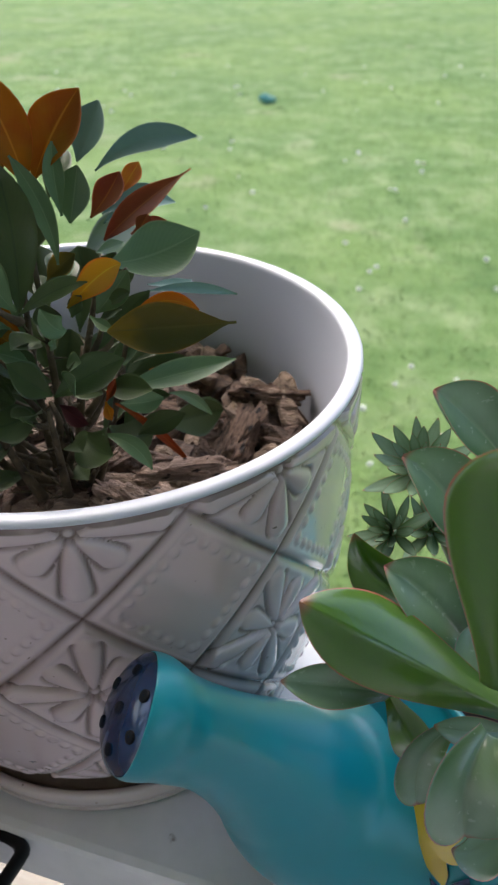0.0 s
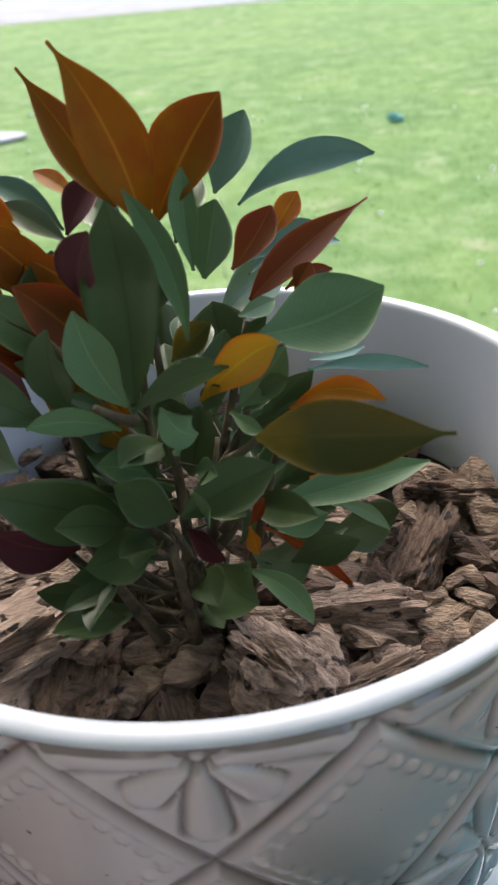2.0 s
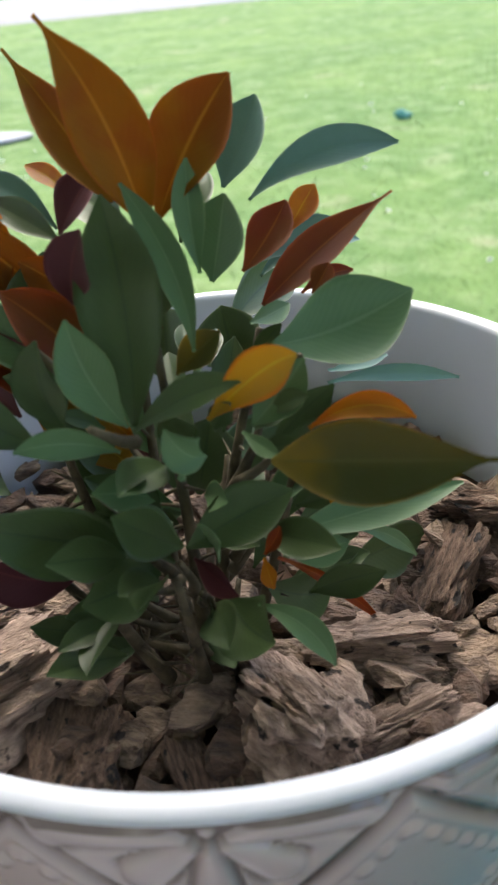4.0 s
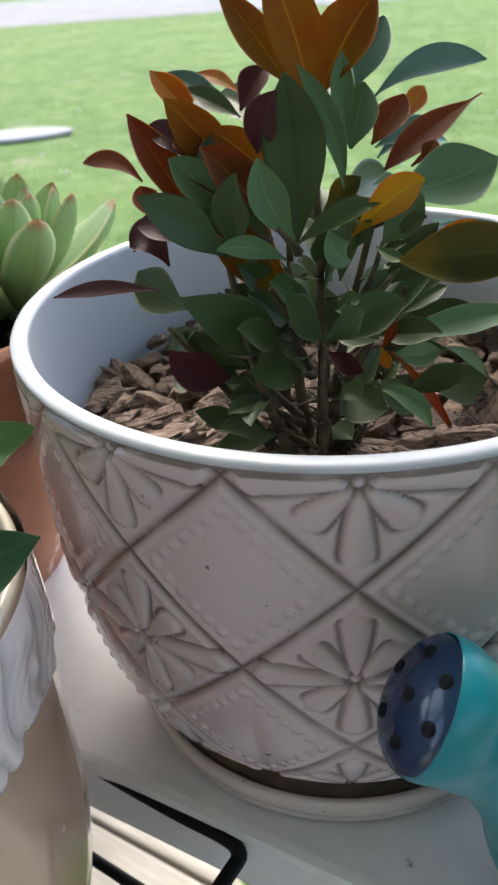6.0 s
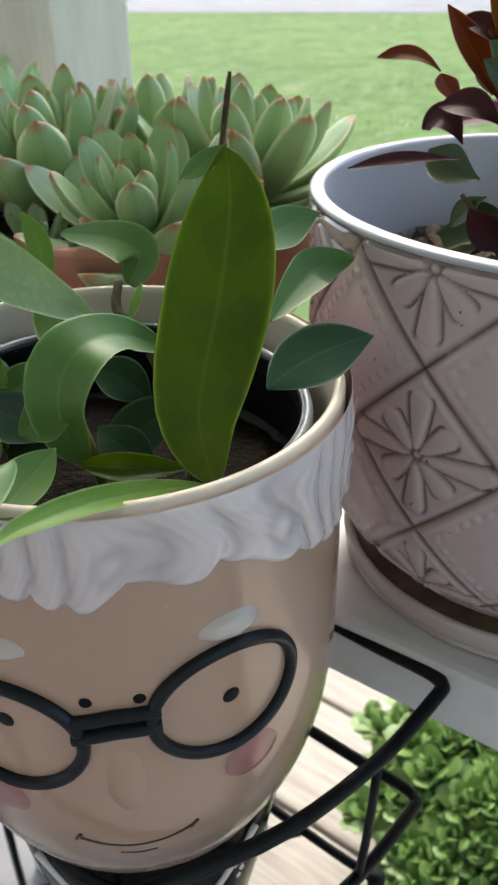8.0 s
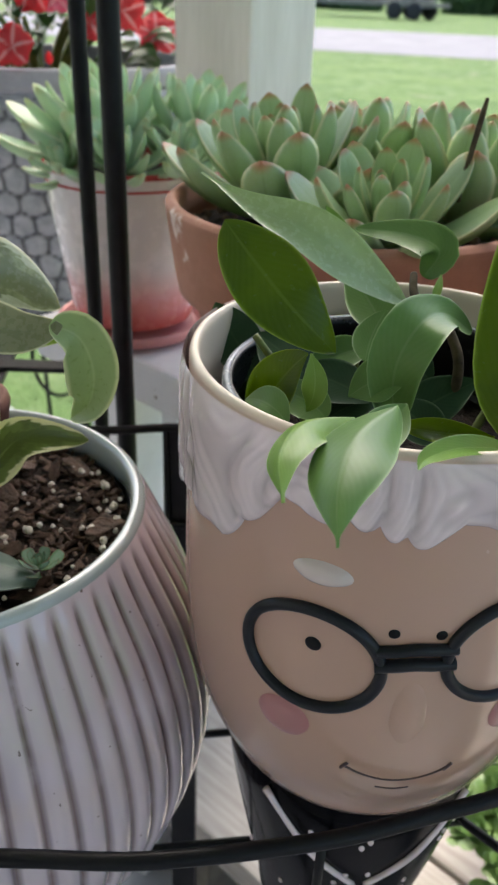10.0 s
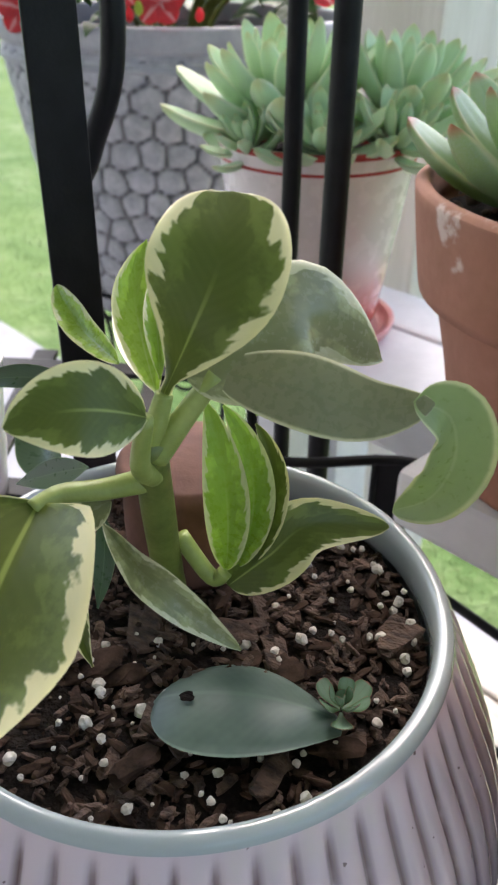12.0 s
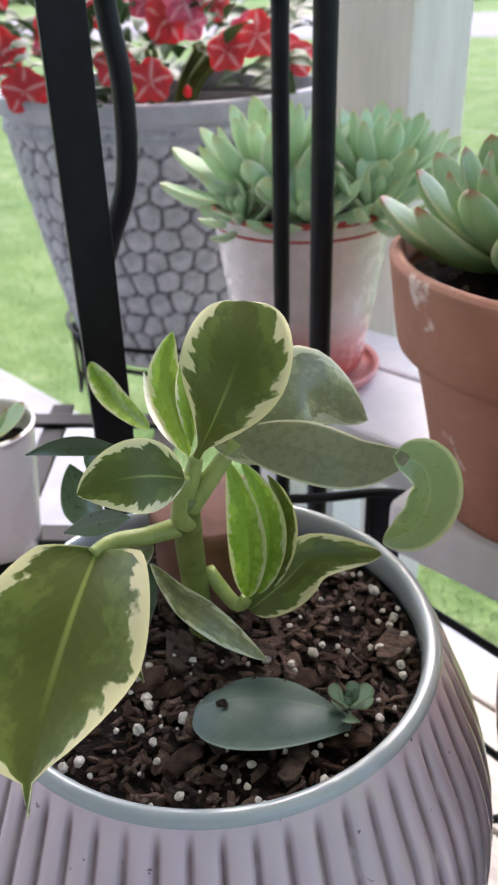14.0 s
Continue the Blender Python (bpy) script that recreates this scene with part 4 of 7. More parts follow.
def planks():
    top = thing("plank_bench", 0, 0, 0.0, "low bench of weathered pale wooden planks on the porch floor", "bench", turn=PORCH_TURN)
    y0 = 0.298
    for k in range(3):
        ob = slab("plank", (-0.60, y0 + k * 0.142, 0.163), (0.95, y0 + k * 0.142 + (0.137 if k < 2 else 0.075), 0.2), M["wood"], top, bevel=0.004)
    for x in (-0.50, 0.1, 0.7):
        slab("bearer", (x, y0 + 0.02, 0.0), (x + 0.06, y0 + 0.35, 0.161), M["wood_edge"], top)


planks()


# ---- the white board on its legs, and the post ----
TOP = 0.715
board = thing("shelf_bench", 0, 0.2405, 0, "white painted wooden shelf board with dark specks of dirt", "shelf", turn=BOARD_TURN)
slab("board", (-0.300, 0.003, TOP - 0.034), (0.62, 0.148, TOP), M["white_board"], board, bevel=0.004)
slab("board", (-0.525, 0.058, TOP - 0.034), (-0.303, 0.148, TOP), M["white_board"], board, bevel=0.004)
slab("board", (-0.525, 0.152, TOP - 0.034), (-0.303, 0.21, TOP), M["white_board"], board, bevel=0.004)
for x in (-0.50, 0.52):
    slab("leg", (x, 0.09, 0.0), (x + 0.045, 0.135, TOP - 0.036), M["white_board"], board)
    slab("leg", (x, 0.030 if x > 0 else 0.152, 0.0), (x + 0.045, 0.075 if x > 0 else 0.197, TOP - 0.036), M["white_board"], board)

post = slab("porch_post", (-0.0445, -0.0445, 0.0), (0.0445, 0.0445, 2.45), M["post_paint"], bevel=0.004)
post.matrix_world = pose(-0.4105, 0.675, 0, 0, 0, -16)
tagged(post, "pale painted square wooden porch post with worn edges", "post", kind="structure")


# ---- lattice planter with the red-leaved plant ----
LX, LY = 0.009, 0.3375
L_BASE = 0.728
RIM = 0.877
ROW = 0.033
TURN0 = radians(-80.0)


def lattice(T, R, Z):
    """Crossed lines, beads round the plain diamonds and petals in the others, on the outside alone."""
    u = ((T - TURN0 + math.pi / 10) % (math.pi / 5) - math.pi / 10) / (math.pi / 10)
    v = (Z + L_BASE - 0.811) / ROW
    a, b = (u + v + 1) / 2, (u - v + 1) / 2
    ia, ib = np.floor(a), np.floor(b)
    fa, fb = a - ia, b - ib
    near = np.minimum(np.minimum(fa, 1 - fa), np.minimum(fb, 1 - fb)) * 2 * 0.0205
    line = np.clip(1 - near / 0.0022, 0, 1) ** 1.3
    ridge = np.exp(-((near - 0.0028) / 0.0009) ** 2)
    flower = (ia + ib) % 2 == 0
    cu, cv = (fa + fb - 1), (fa - fb)
    x, y = cu * 0.031, cv * 0.033
    rho, phi = np.hypot(x, y), np.arctan2(y, x)
    k = np.round(phi / (math.pi / 4))
    dphi = phi - k * math.pi / 4
    side = (np.abs(k) % 4 == 0)
    diag = (k % 2 != 0)
    long_ = np.where(side, 0.0235, np.where(diag, 0.0145, 0.021))
    s = np.clip((rho * np.cos(dphi) - 0.003) / (long_ - 0.003), 0, 1)
    wid = 0.0006 + 0.0036 * np.sqrt(s)
    off = np.hypot(rho * np.sin(dphi), rho * np.cos(dphi) - (0.003 + s * (long_ - 0.003)))
    petal = np.clip(1 - (off / wid) ** 2, 0, 1) ** 0.7
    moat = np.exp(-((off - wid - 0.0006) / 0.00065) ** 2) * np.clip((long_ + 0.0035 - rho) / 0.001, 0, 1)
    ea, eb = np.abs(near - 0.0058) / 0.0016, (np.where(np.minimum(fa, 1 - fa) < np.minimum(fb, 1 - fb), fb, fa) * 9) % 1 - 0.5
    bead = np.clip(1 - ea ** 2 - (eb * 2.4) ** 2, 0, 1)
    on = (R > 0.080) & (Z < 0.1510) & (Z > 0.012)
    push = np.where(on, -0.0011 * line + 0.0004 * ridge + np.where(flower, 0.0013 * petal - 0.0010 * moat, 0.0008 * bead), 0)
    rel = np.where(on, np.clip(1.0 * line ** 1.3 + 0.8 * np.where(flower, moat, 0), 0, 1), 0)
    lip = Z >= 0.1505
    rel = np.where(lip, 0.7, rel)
    return push, rel


lat_outer = fine([(0.060, 0.0), (0.0715, 0.0015), (0.0800, 0.010), (0.0925, 0.030), (0.0990, 0.055), (0.1020, 0.085), (0.1033, 0.115), (0.1040, 0.1520)], 0.0007)
lat_lip = fine([(0.1040, 0.1520), (0.1047, 0.1526), (0.1049, 0.1536), (0.1040, 0.1544), (0.1015, 0.1546), (0.0994, 0.1535), (0.0986, 0.145)], 0.0010)[1:]
lat_in = fine([(0.0986, 0.145), (0.0965, 0.125), (0.0930, 0.100), (0.0900, 0.088)], 0.006)[1:]
lat = thing("lattice_planter", LX, LY, L_BASE, "white glazed ceramic planter embossed with a diamond lattice and flowers", "planter")
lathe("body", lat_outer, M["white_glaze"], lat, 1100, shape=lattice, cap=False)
lathe("rim", [lat_outer[-1]] + lat_lip + lat_in, M["rim_glaze"], lat, 160, "smooth white glazed rim and inside", cap=False)
lathe("base", [(0.0002, 0.002), (0.06, 0.002), (0.0625, 0.0005)], M["white_glaze"], lat, 48, cap=False)
lathe("inside_floor", [(0.0902, 0.0885), (0.0002, 0.0885)], M["soil"], lat, 48, cap=False)
saucer = lathe("saucer", fine([(0.0002, 0.0), (0.074, 0.0), (0.0800, 0.0015), (0.0828, 0.0060), (0.0838, 0.0122), (0.0826, 0.0138), (0.0806, 0.0128), (0.0792, 0.0080), (0.0740, 0.0062), (0.0002, 0.0058)], 0.0015),
               M["saucer_glaze"], None, 96)
saucer.location = (LX, LY, TOP + 0.001)
tagged(saucer, "white glazed saucer under the lattice planter on the board", "saucer")
dregs = lathe("saucer_dirt", [(0.001, 0.0), (0.0740, 0.0), (0.0785, 0.0020), (0.0775, 0.0042), (0.001, 0.0048)], M["saucer_mud"], None, 48)
dregs.location = (LX, LY, TOP + 0.0067)
tagged(dregs, "dark wet soil caught in the saucer", "soil", kind="stuff")


def fill(name, cx, cy, z, radius, heave, mat, label, seed):
    """A heaped bed of soil in a pot."""
    rng = np.random.default_rng(seed)
    verts, faces = [(0, 0, heave)], []
    rings, seg = 14, 40
    for i in range(1, rings + 1):
        r = radius * i / rings
        for j in range(seg):
            a = 2 * math.pi * j / seg
            n = noise.noise(Vector((math.cos(a) * r * 60, math.sin(a) * r * 60, seed * 7.0)))
            verts.append((r * math.cos(a), r * math.sin(a), heave * (1 - (i / rings) ** 2) + n * 0.0035))
    for j in range(seg):
        faces.append((0, 1 + j, 1 + (j + 1) % seg))
    for i in range(rings - 1):
        for j in range(seg):
            a, b = 1 + i * seg + j, 1 + i * seg + (j + 1) % seg
            faces.append((a, a + seg, b + seg, b))
    ob = meshed(name, verts, faces, mat)
    ob.location = (cx, cy, z)
    return tagged(ob, label, "soil", kind="stuff")


SOIL_L = 0.834
fill("mulch_bed", LX, LY, SOIL_L - 0.004, 0.0935, 0.006, M["mulch"], "fine dark bark mulch filling the lattice planter", 2)


def bark_bits():
    rng = random.Random(12)
    small, dark = [], []
    for i in range(520):
        r, a = 0.0885 * math.sqrt(rng.random()), rng.uniform(0, 2 * math.pi)
        s = rng.uniform(0.006, 0.018) * (1.25 if i % 3 == 0 else 1)
        row = (LX + r * math.cos(a), LY + r * math.sin(a), SOIL_L + 0.004 + rng.uniform(-0.003, 0.006), s, s * rng.uniform(0.5, 0.9), s * rng.uniform(0.4, 0.8),
               rng.uniform(-0.6, 0.6), rng.uniform(-0.6, 0.6), rng.uniform(0, 6.3))
        (small if i % 2 else dark).append(row)
    scatter("bark_bits", LUMPS, small, M["bark_pale"], "small pale chips of pine bark in the planter", "bark")
    scatter("bark_crumbs", LUMPS, dark, M["bark"], "small brown chips of pine bark in the planter", "bark")


bark_bits()


def bark_chunk(x, y, z, size, turn, pale=True, seed=0):
    rng = random.Random(seed)
    me = chunk_mesh(40 + seed, 0.45, 5)
    me.materials.append(M["bark_split" if pale else "bark_dark"])
    ob = new("bark_chunk", me)
    ob.matrix_world = pose(x, y, z, rng.uniform(-25, 25), rng.uniform(-20, 20), turn) @ Matrix.Diagonal((size[0], size[1], size[2], 1))
    return tagged(ob, "rough split chunk of pale pine bark on the mulch" if pale else "dark brown chunk of pine bark on the mulch", "bark", "bark chunks in the planter")


bark_chunk(-0.0350, 0.2800, 0.8450, (0.044, 0.036, 0.032), 60, True, 1)
bark_chunk(0.0330, 0.2850, 0.8440, (0.040, 0.028, 0.026), 130, True, 2)
bark_chunk(0.0520, 0.3080, 0.8430, (0.034, 0.020, 0.016), 10, True, 3)
bark_chunk(0.0560, 0.2870, 0.8410, (0.034, 0.014, 0.012), 20, True, 4)
bark_chunk(-0.0120, 0.2720, 0.8410, (0.028, 0.022, 0.016), 100, False, 5)
bark_chunk(-0.0620, 0.2960, 0.8420, (0.036, 0.020, 0.014), 150, False, 6)
bark_chunk(0.0680, 0.3350, 0.8430, (0.030, 0.018, 0.012), 70, False, 7)
bark_chunk(0.0780, 0.3620, 0.8440, (0.032, 0.018, 0.012), 30, False, 8)
bark_chunk(-0.0520, 0.3100, 0.8430, (0.030, 0.020, 0.014), 20, True, 9)
bark_chunk(0.0160, 0.2660, 0.8400, (0.022, 0.012, 0.012), 120, False, 10)
bark_chunk(0.0480, 0.3520, 0.8420, (0.030, 0.016, 0.010), 160, False, 11)


euphorbia = thing("euphorbia", 0.0098, 0.300, SOIL_L - 0.003, "bushy potted euphorbia with green, red and rust leaves", "plant")


def stems():
    o = euphorbia.matrix_world.translation
    rng = random.Random(5)
    tops = [(0.0, 0.0, 0.098), (-0.030, 0.008, 0.085), (0.024, 0.006, 0.066), (-0.045, -0.002, 0.055), (0.004, -0.022, 0.058), (-0.018, -0.020, 0.062), (0.016, 0.022, 0.09), (-0.012, 0.025, 0.09)]
    for k, t in enumerate(tops):
        b = Vector((t[0] * 0.18, t[1] * 0.18, 0.0))
        m = Vector((t[0] * 0.55 + rng.uniform(-0.004, 0.004), t[1] * 0.55, t[2] * 0.45))
        s = tube("stem", [b, m, Vector(t)], 0.004, M["stem_brown"], euphorbia, radii=[0.0027, 0.0015, 0.0008])
        for i in range(14):
            f = 0.12 + 0.66 * i / 14
            p = b.lerp(m, f * 2) if f < 0.5 else m.lerp(Vector(t), f * 2 - 1)
            d = Vector((rng.uniform(-1, 1), rng.uniform(-1, 1), rng.uniform(0, 0.6))).normalized()
            tube("thorn", [p, p + d * 0.004, p + d * rng.uniform(0.007, 0.011)], 0.0004, M["stem_brown"], s, radii=[0.0006, 0.0004, 0.0001], sides=5, res=2)


stems()
leaf(euphorbia, (-0.0003, 0.3180, 0.9498), (-0.0118, 0.3275, 0.9630), (-0.0251, 0.3370, 0.9763), 0.0093, "red:acum")
leaf(euphorbia, (0.0062, 0.3160, 0.9457), (0.0011, 0.3155, 0.9665), (-0.0078, 0.3150, 0.9831), 0.0134, "red:acum")
leaf(euphorbia, (0.0084, 0.3180, 0.9460), (0.0144, 0.3235, 0.9584), (0.0227, 0.3290, 0.9701), 0.0148, "red")
leaf(euphorbia, (0.0160, 0.3450, 0.9446), (0.0200, 0.3480, 0.9536), (0.0237, 0.3520, 0.9622), 0.0118, "blue")
leaf(euphorbia, (0.0216, 0.3450, 0.9416), (0.0367, 0.3555, 0.9490), (0.0541, 0.3660, 0.9477), 0.0084, "blue")
leaf(euphorbia, (0.0164, 0.3140, 0.9364), (0.0148, 0.3175, 0.9470), (0.0145, 0.3210, 0.9568), 0.0058, "green")
leaf(euphorbia, (0.0167, 0.3220, 0.9315), (0.0184, 0.3245, 0.9396), (0.0200, 0.3270, 0.9482), 0.0126, "green")
leaf(euphorbia, (0.0221, 0.3280, 0.9313), (0.0269, 0.3340, 0.9369), (0.0305, 0.3400, 0.9427), 0.0086, "rust")
leaf(euphorbia, (0.0301, 0.3380, 0.9356), (0.0332, 0.3435, 0.9399), (0.0359, 0.3490, 0.9434), 0.0059, "orange")
leaf(euphorbia, (0.0263, 0.3250, 0.9249), (0.0384, 0.3385, 0.9331), (0.0529, 0.3520, 0.9404), 0.0087, "rust:acum")
leaf(euphorbia, (0.0365, 0.3300, 0.9253), (0.0380, 0.3375, 0.9306), (0.0383, 0.3450, 0.9365), 0.0034, "rust:acum")
leaf(euphorbia, (0.0367, 0.3280, 0.9261), (0.0386, 0.3300, 0.9289), (0.0400, 0.3320, 0.9314), 0.0052, "rust")
leaf(euphorbia, (0.0335, 0.3350, 0.9234), (0.0388, 0.3400, 0.9255), (0.0443, 0.3450, 0.9248), 0.0037, "rust")
leaf(euphorbia, (0.0304, 0.3080, 0.9238), (0.0432, 0.3165, 0.9235), (0.0574, 0.3250, 0.9280), 0.0167, "green")
leaf(euphorbia, (0.0228, 0.3450, 0.9237), (0.0327, 0.3600, 0.9270), (0.0444, 0.3750, 0.9218), 0.0078, "blue")
leaf(euphorbia, (0.0053, 0.2930, 0.9140), (0.0045, 0.3010, 0.9336), (0.0006, 0.3090, 0.9538), 0.0154, "dark")
leaf(euphorbia, (0.0170, 0.3000, 0.9263), (0.0131, 0.3060, 0.9406), (0.0037, 0.3120, 0.9549), 0.0061, "green")
leaf(euphorbia, (-0.0143, 0.3220, 0.9425), (-0.0111, 0.3260, 0.9486), (-0.0076, 0.3300, 0.9531), 0.0091, "plum")
leaf(euphorbia, (-0.0062, 0.3030, 0.9349), (-0.0039, 0.3000, 0.9430), (0.0006, 0.2970, 0.9511), 0.0090, "plum")
leaf(euphorbia, (-0.0257, 0.3250, 0.9376), (-0.0354, 0.3280, 0.9460), (-0.0428, 0.3310, 0.9529), 0.0086, "orange")
leaf(euphorbia, (-0.0146, 0.3220, 0.9408), (-0.0240, 0.3280, 0.9443), (-0.0347, 0.3340, 0.9470), 0.0064, "dark")
leaf(euphorbia, (-0.0218, 0.3380, 0.9388), (-0.0315, 0.3410, 0.9462), (-0.0430, 0.3440, 0.9500), 0.0067, "blue")
leaf(euphorbia, (-0.0194, 0.3450, 0.9436), (-0.0278, 0.3530, 0.9467), (-0.0370, 0.3610, 0.9479), 0.0049, "orange")
leaf(euphorbia, (-0.0255, 0.3100, 0.9209), (-0.0226, 0.3175, 0.9287), (-0.0201, 0.3250, 0.9380), 0.0099, "dark")
leaf(euphorbia, (-0.0285, 0.3180, 0.9293), (-0.0301, 0.3215, 0.9339), (-0.0335, 0.3250, 0.9380), 0.0086, "rust")
leaf(euphorbia, (0.0053, 0.2900, 0.9156), (-0.0013, 0.2920, 0.9244), (-0.0046, 0.2940, 0.9358), 0.0095, "green")
leaf(euphorbia, (-0.0110, 0.2970, 0.9111), (-0.0124, 0.2945, 0.9211), (-0.0100, 0.2920, 0.9326), 0.0098, "dark")
leaf(euphorbia, (0.0027, 0.2900, 0.9101), (-0.0052, 0.2850, 0.9150), (-0.0136, 0.2800, 0.9160), 0.0056, "green")
leaf(euphorbia, (0.0055, 0.2910, 0.9139), (0.0167, 0.2910, 0.9216), (0.0273, 0.2910, 0.9248), 0.0062, "dark")
leaf(euphorbia, (0.0199, 0.2930, 0.9156), (0.0304, 0.2905, 0.9265), (0.0380, 0.2880, 0.9314), 0.0084, "gold")
leaf(euphorbia, (0.0124, 0.3020, 0.9203), (0.0163, 0.3040, 0.9242), (0.0210, 0.3060, 0.9276), 0.0066, "olive")
leaf(euphorbia, (0.0276, 0.2960, 0.9126), (0.0326, 0.2980, 0.9182), (0.0376, 0.3000, 0.9249), 0.0089, "green")
leaf(euphorbia, (0.0200, 0.2880, 0.9109), (0.0172, 0.2845, 0.9136), (0.0152, 0.2810, 0.9209), 0.0071, "green")
leaf(euphorbia, (0.0260, 0.2940, 0.9126), (0.0301, 0.2910, 0.9112), (0.0339, 0.2880, 0.9111), 0.0032, "green")
leaf(euphorbia, (0.0404, 0.3150, 0.9116), (0.0536, 0.3260, 0.9082), (0.0686, 0.3370, 0.9013), 0.0037, "blue")
leaf(euphorbia, (0.0384, 0.2960, 0.9121), (0.0485, 0.2990, 0.9155), (0.0582, 0.3020, 0.9111), 0.0049, "orange")
leaf(euphorbia, (0.0327, 0.2850, 0.9120), (0.0531, 0.2795, 0.9162), (0.0709, 0.2740, 0.9204), 0.0135, "olive:acum")
leaf(euphorbia, (0.0313, 0.2960, 0.8859), (0.0489, 0.3050, 0.8866), (0.0689, 0.3140, 0.8879), 0.0085, "green")
leaf(euphorbia, (0.0315, 0.2980, 0.8799), (0.0380, 0.3015, 0.8780), (0.0448, 0.3050, 0.8780), 0.0072, "green")
leaf(euphorbia, (0.0458, 0.3120, 0.8756), (0.0529, 0.3155, 0.8716), (0.0597, 0.3190, 0.8628), 0.0036, "green")
leaf(euphorbia, (0.0423, 0.3180, 0.8589), (0.0520, 0.3315, 0.8540), (0.0624, 0.3450, 0.8487), 0.0139, "dark")
leaf(euphorbia, (0.0309, 0.2930, 0.8827), (0.0410, 0.3055, 0.8648), (0.0517, 0.3180, 0.8411), 0.0029, "rust")
leaf(euphorbia, (0.0287, 0.2900, 0.8852), (0.0299, 0.2875, 0.8827), (0.0312, 0.2850, 0.8815), 0.0034, "orange")
leaf(euphorbia, (0.0268, 0.2880, 0.8742), (0.0368, 0.2840, 0.8726), (0.0432, 0.2800, 0.8662), 0.0055, "green")
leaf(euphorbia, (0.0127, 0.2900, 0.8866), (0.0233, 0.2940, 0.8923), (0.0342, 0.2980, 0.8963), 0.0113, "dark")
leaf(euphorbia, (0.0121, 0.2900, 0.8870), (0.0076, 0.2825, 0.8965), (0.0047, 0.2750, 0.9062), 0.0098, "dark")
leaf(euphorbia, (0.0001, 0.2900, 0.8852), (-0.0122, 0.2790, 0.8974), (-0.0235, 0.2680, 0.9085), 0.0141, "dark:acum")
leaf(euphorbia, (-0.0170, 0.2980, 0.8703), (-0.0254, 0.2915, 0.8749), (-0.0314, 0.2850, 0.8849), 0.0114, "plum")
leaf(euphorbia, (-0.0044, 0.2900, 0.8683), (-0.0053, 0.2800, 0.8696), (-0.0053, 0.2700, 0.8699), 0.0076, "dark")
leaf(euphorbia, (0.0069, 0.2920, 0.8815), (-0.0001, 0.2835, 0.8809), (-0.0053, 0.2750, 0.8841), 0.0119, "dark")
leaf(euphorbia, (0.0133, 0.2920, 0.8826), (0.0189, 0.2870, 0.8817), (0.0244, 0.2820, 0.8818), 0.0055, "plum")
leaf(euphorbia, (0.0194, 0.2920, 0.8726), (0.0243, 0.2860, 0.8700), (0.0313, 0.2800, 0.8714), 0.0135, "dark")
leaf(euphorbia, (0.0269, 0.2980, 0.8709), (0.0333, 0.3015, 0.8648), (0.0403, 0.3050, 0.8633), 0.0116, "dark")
leaf(euphorbia, (0.0232, 0.3250, 0.9208), (0.0264, 0.3325, 0.9195), (0.0299, 0.3400, 0.9189), 0.0052, "green")
leaf(euphorbia, (0.0401, 0.3200, 0.9118), (0.0456, 0.3325, 0.9069), (0.0521, 0.3450, 0.9032), 0.0032, "blue")
leaf(euphorbia, (0.0408, 0.3050, 0.8883), (0.0450, 0.3075, 0.8878), (0.0494, 0.3100, 0.8858), 0.0019, "orange")
leaf(euphorbia, (0.0284, 0.2920, 0.8842), (0.0308, 0.2910, 0.8888), (0.0324, 0.2900, 0.8933), 0.0029, "rust")
leaf(euphorbia, (-0.0275, 0.3120, 0.9141), (-0.0381, 0.3190, 0.9275), (-0.0498, 0.3260, 0.9420), 0.0104, "rust")
leaf(euphorbia, (-0.0270, 0.3180, 0.9288), (-0.0357, 0.3230, 0.9354), (-0.0445, 0.3280, 0.9378), 0.0075, "plum")
leaf(euphorbia, (-0.0260, 0.3080, 0.9069), (-0.0364, 0.3130, 0.9121), (-0.0484, 0.3180, 0.9106), 0.0105, "plum")
leaf(euphorbia, (-0.0385, 0.3150, 0.8991), (-0.0461, 0.3200, 0.9064), (-0.0541, 0.3250, 0.9015), 0.0109, "plum")
leaf(euphorbia, (-0.0510, 0.3350, 0.9200), (-0.0633, 0.3435, 0.9244), (-0.0776, 0.3520, 0.9221), 0.0063, "rust")
leaf(euphorbia, (-0.0379, 0.3000, 0.8970), (-0.0577, 0.3070, 0.8945), (-0.0789, 0.3140, 0.8884), 0.0049, "plum")
leaf(euphorbia, (-0.0410, 0.3220, 0.9111), (-0.0468, 0.3260, 0.9156), (-0.0501, 0.3300, 0.9199), 0.0079, "rust")
leaf(euphorbia, (-0.0307, 0.3160, 0.9153), (-0.0326, 0.3210, 0.9195), (-0.0331, 0.3260, 0.9236), 0.0085, "plum")
leaf(euphorbia, (-0.0301, 0.3020, 0.8904), (-0.0407, 0.3100, 0.8918), (-0.0500, 0.3180, 0.8964), 0.0131, "dark")
leaf(euphorbia, (-0.0269, 0.3000, 0.8852), (-0.0332, 0.3025, 0.8796), (-0.0384, 0.3050, 0.8724), 0.0080, "dark")
leaf(euphorbia, (-0.0272, 0.3050, 0.8678), (-0.0343, 0.3085, 0.8617), (-0.0405, 0.3120, 0.8621), 0.0074, "olive")
leaf(euphorbia, (0.0220, 0.3467, 0.9265), (0.0319, 0.3568, 0.9292), (0.0417, 0.3669, 0.9274), 0.0077, "blue")
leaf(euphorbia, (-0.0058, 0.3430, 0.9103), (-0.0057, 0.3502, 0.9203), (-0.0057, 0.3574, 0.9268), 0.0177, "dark")
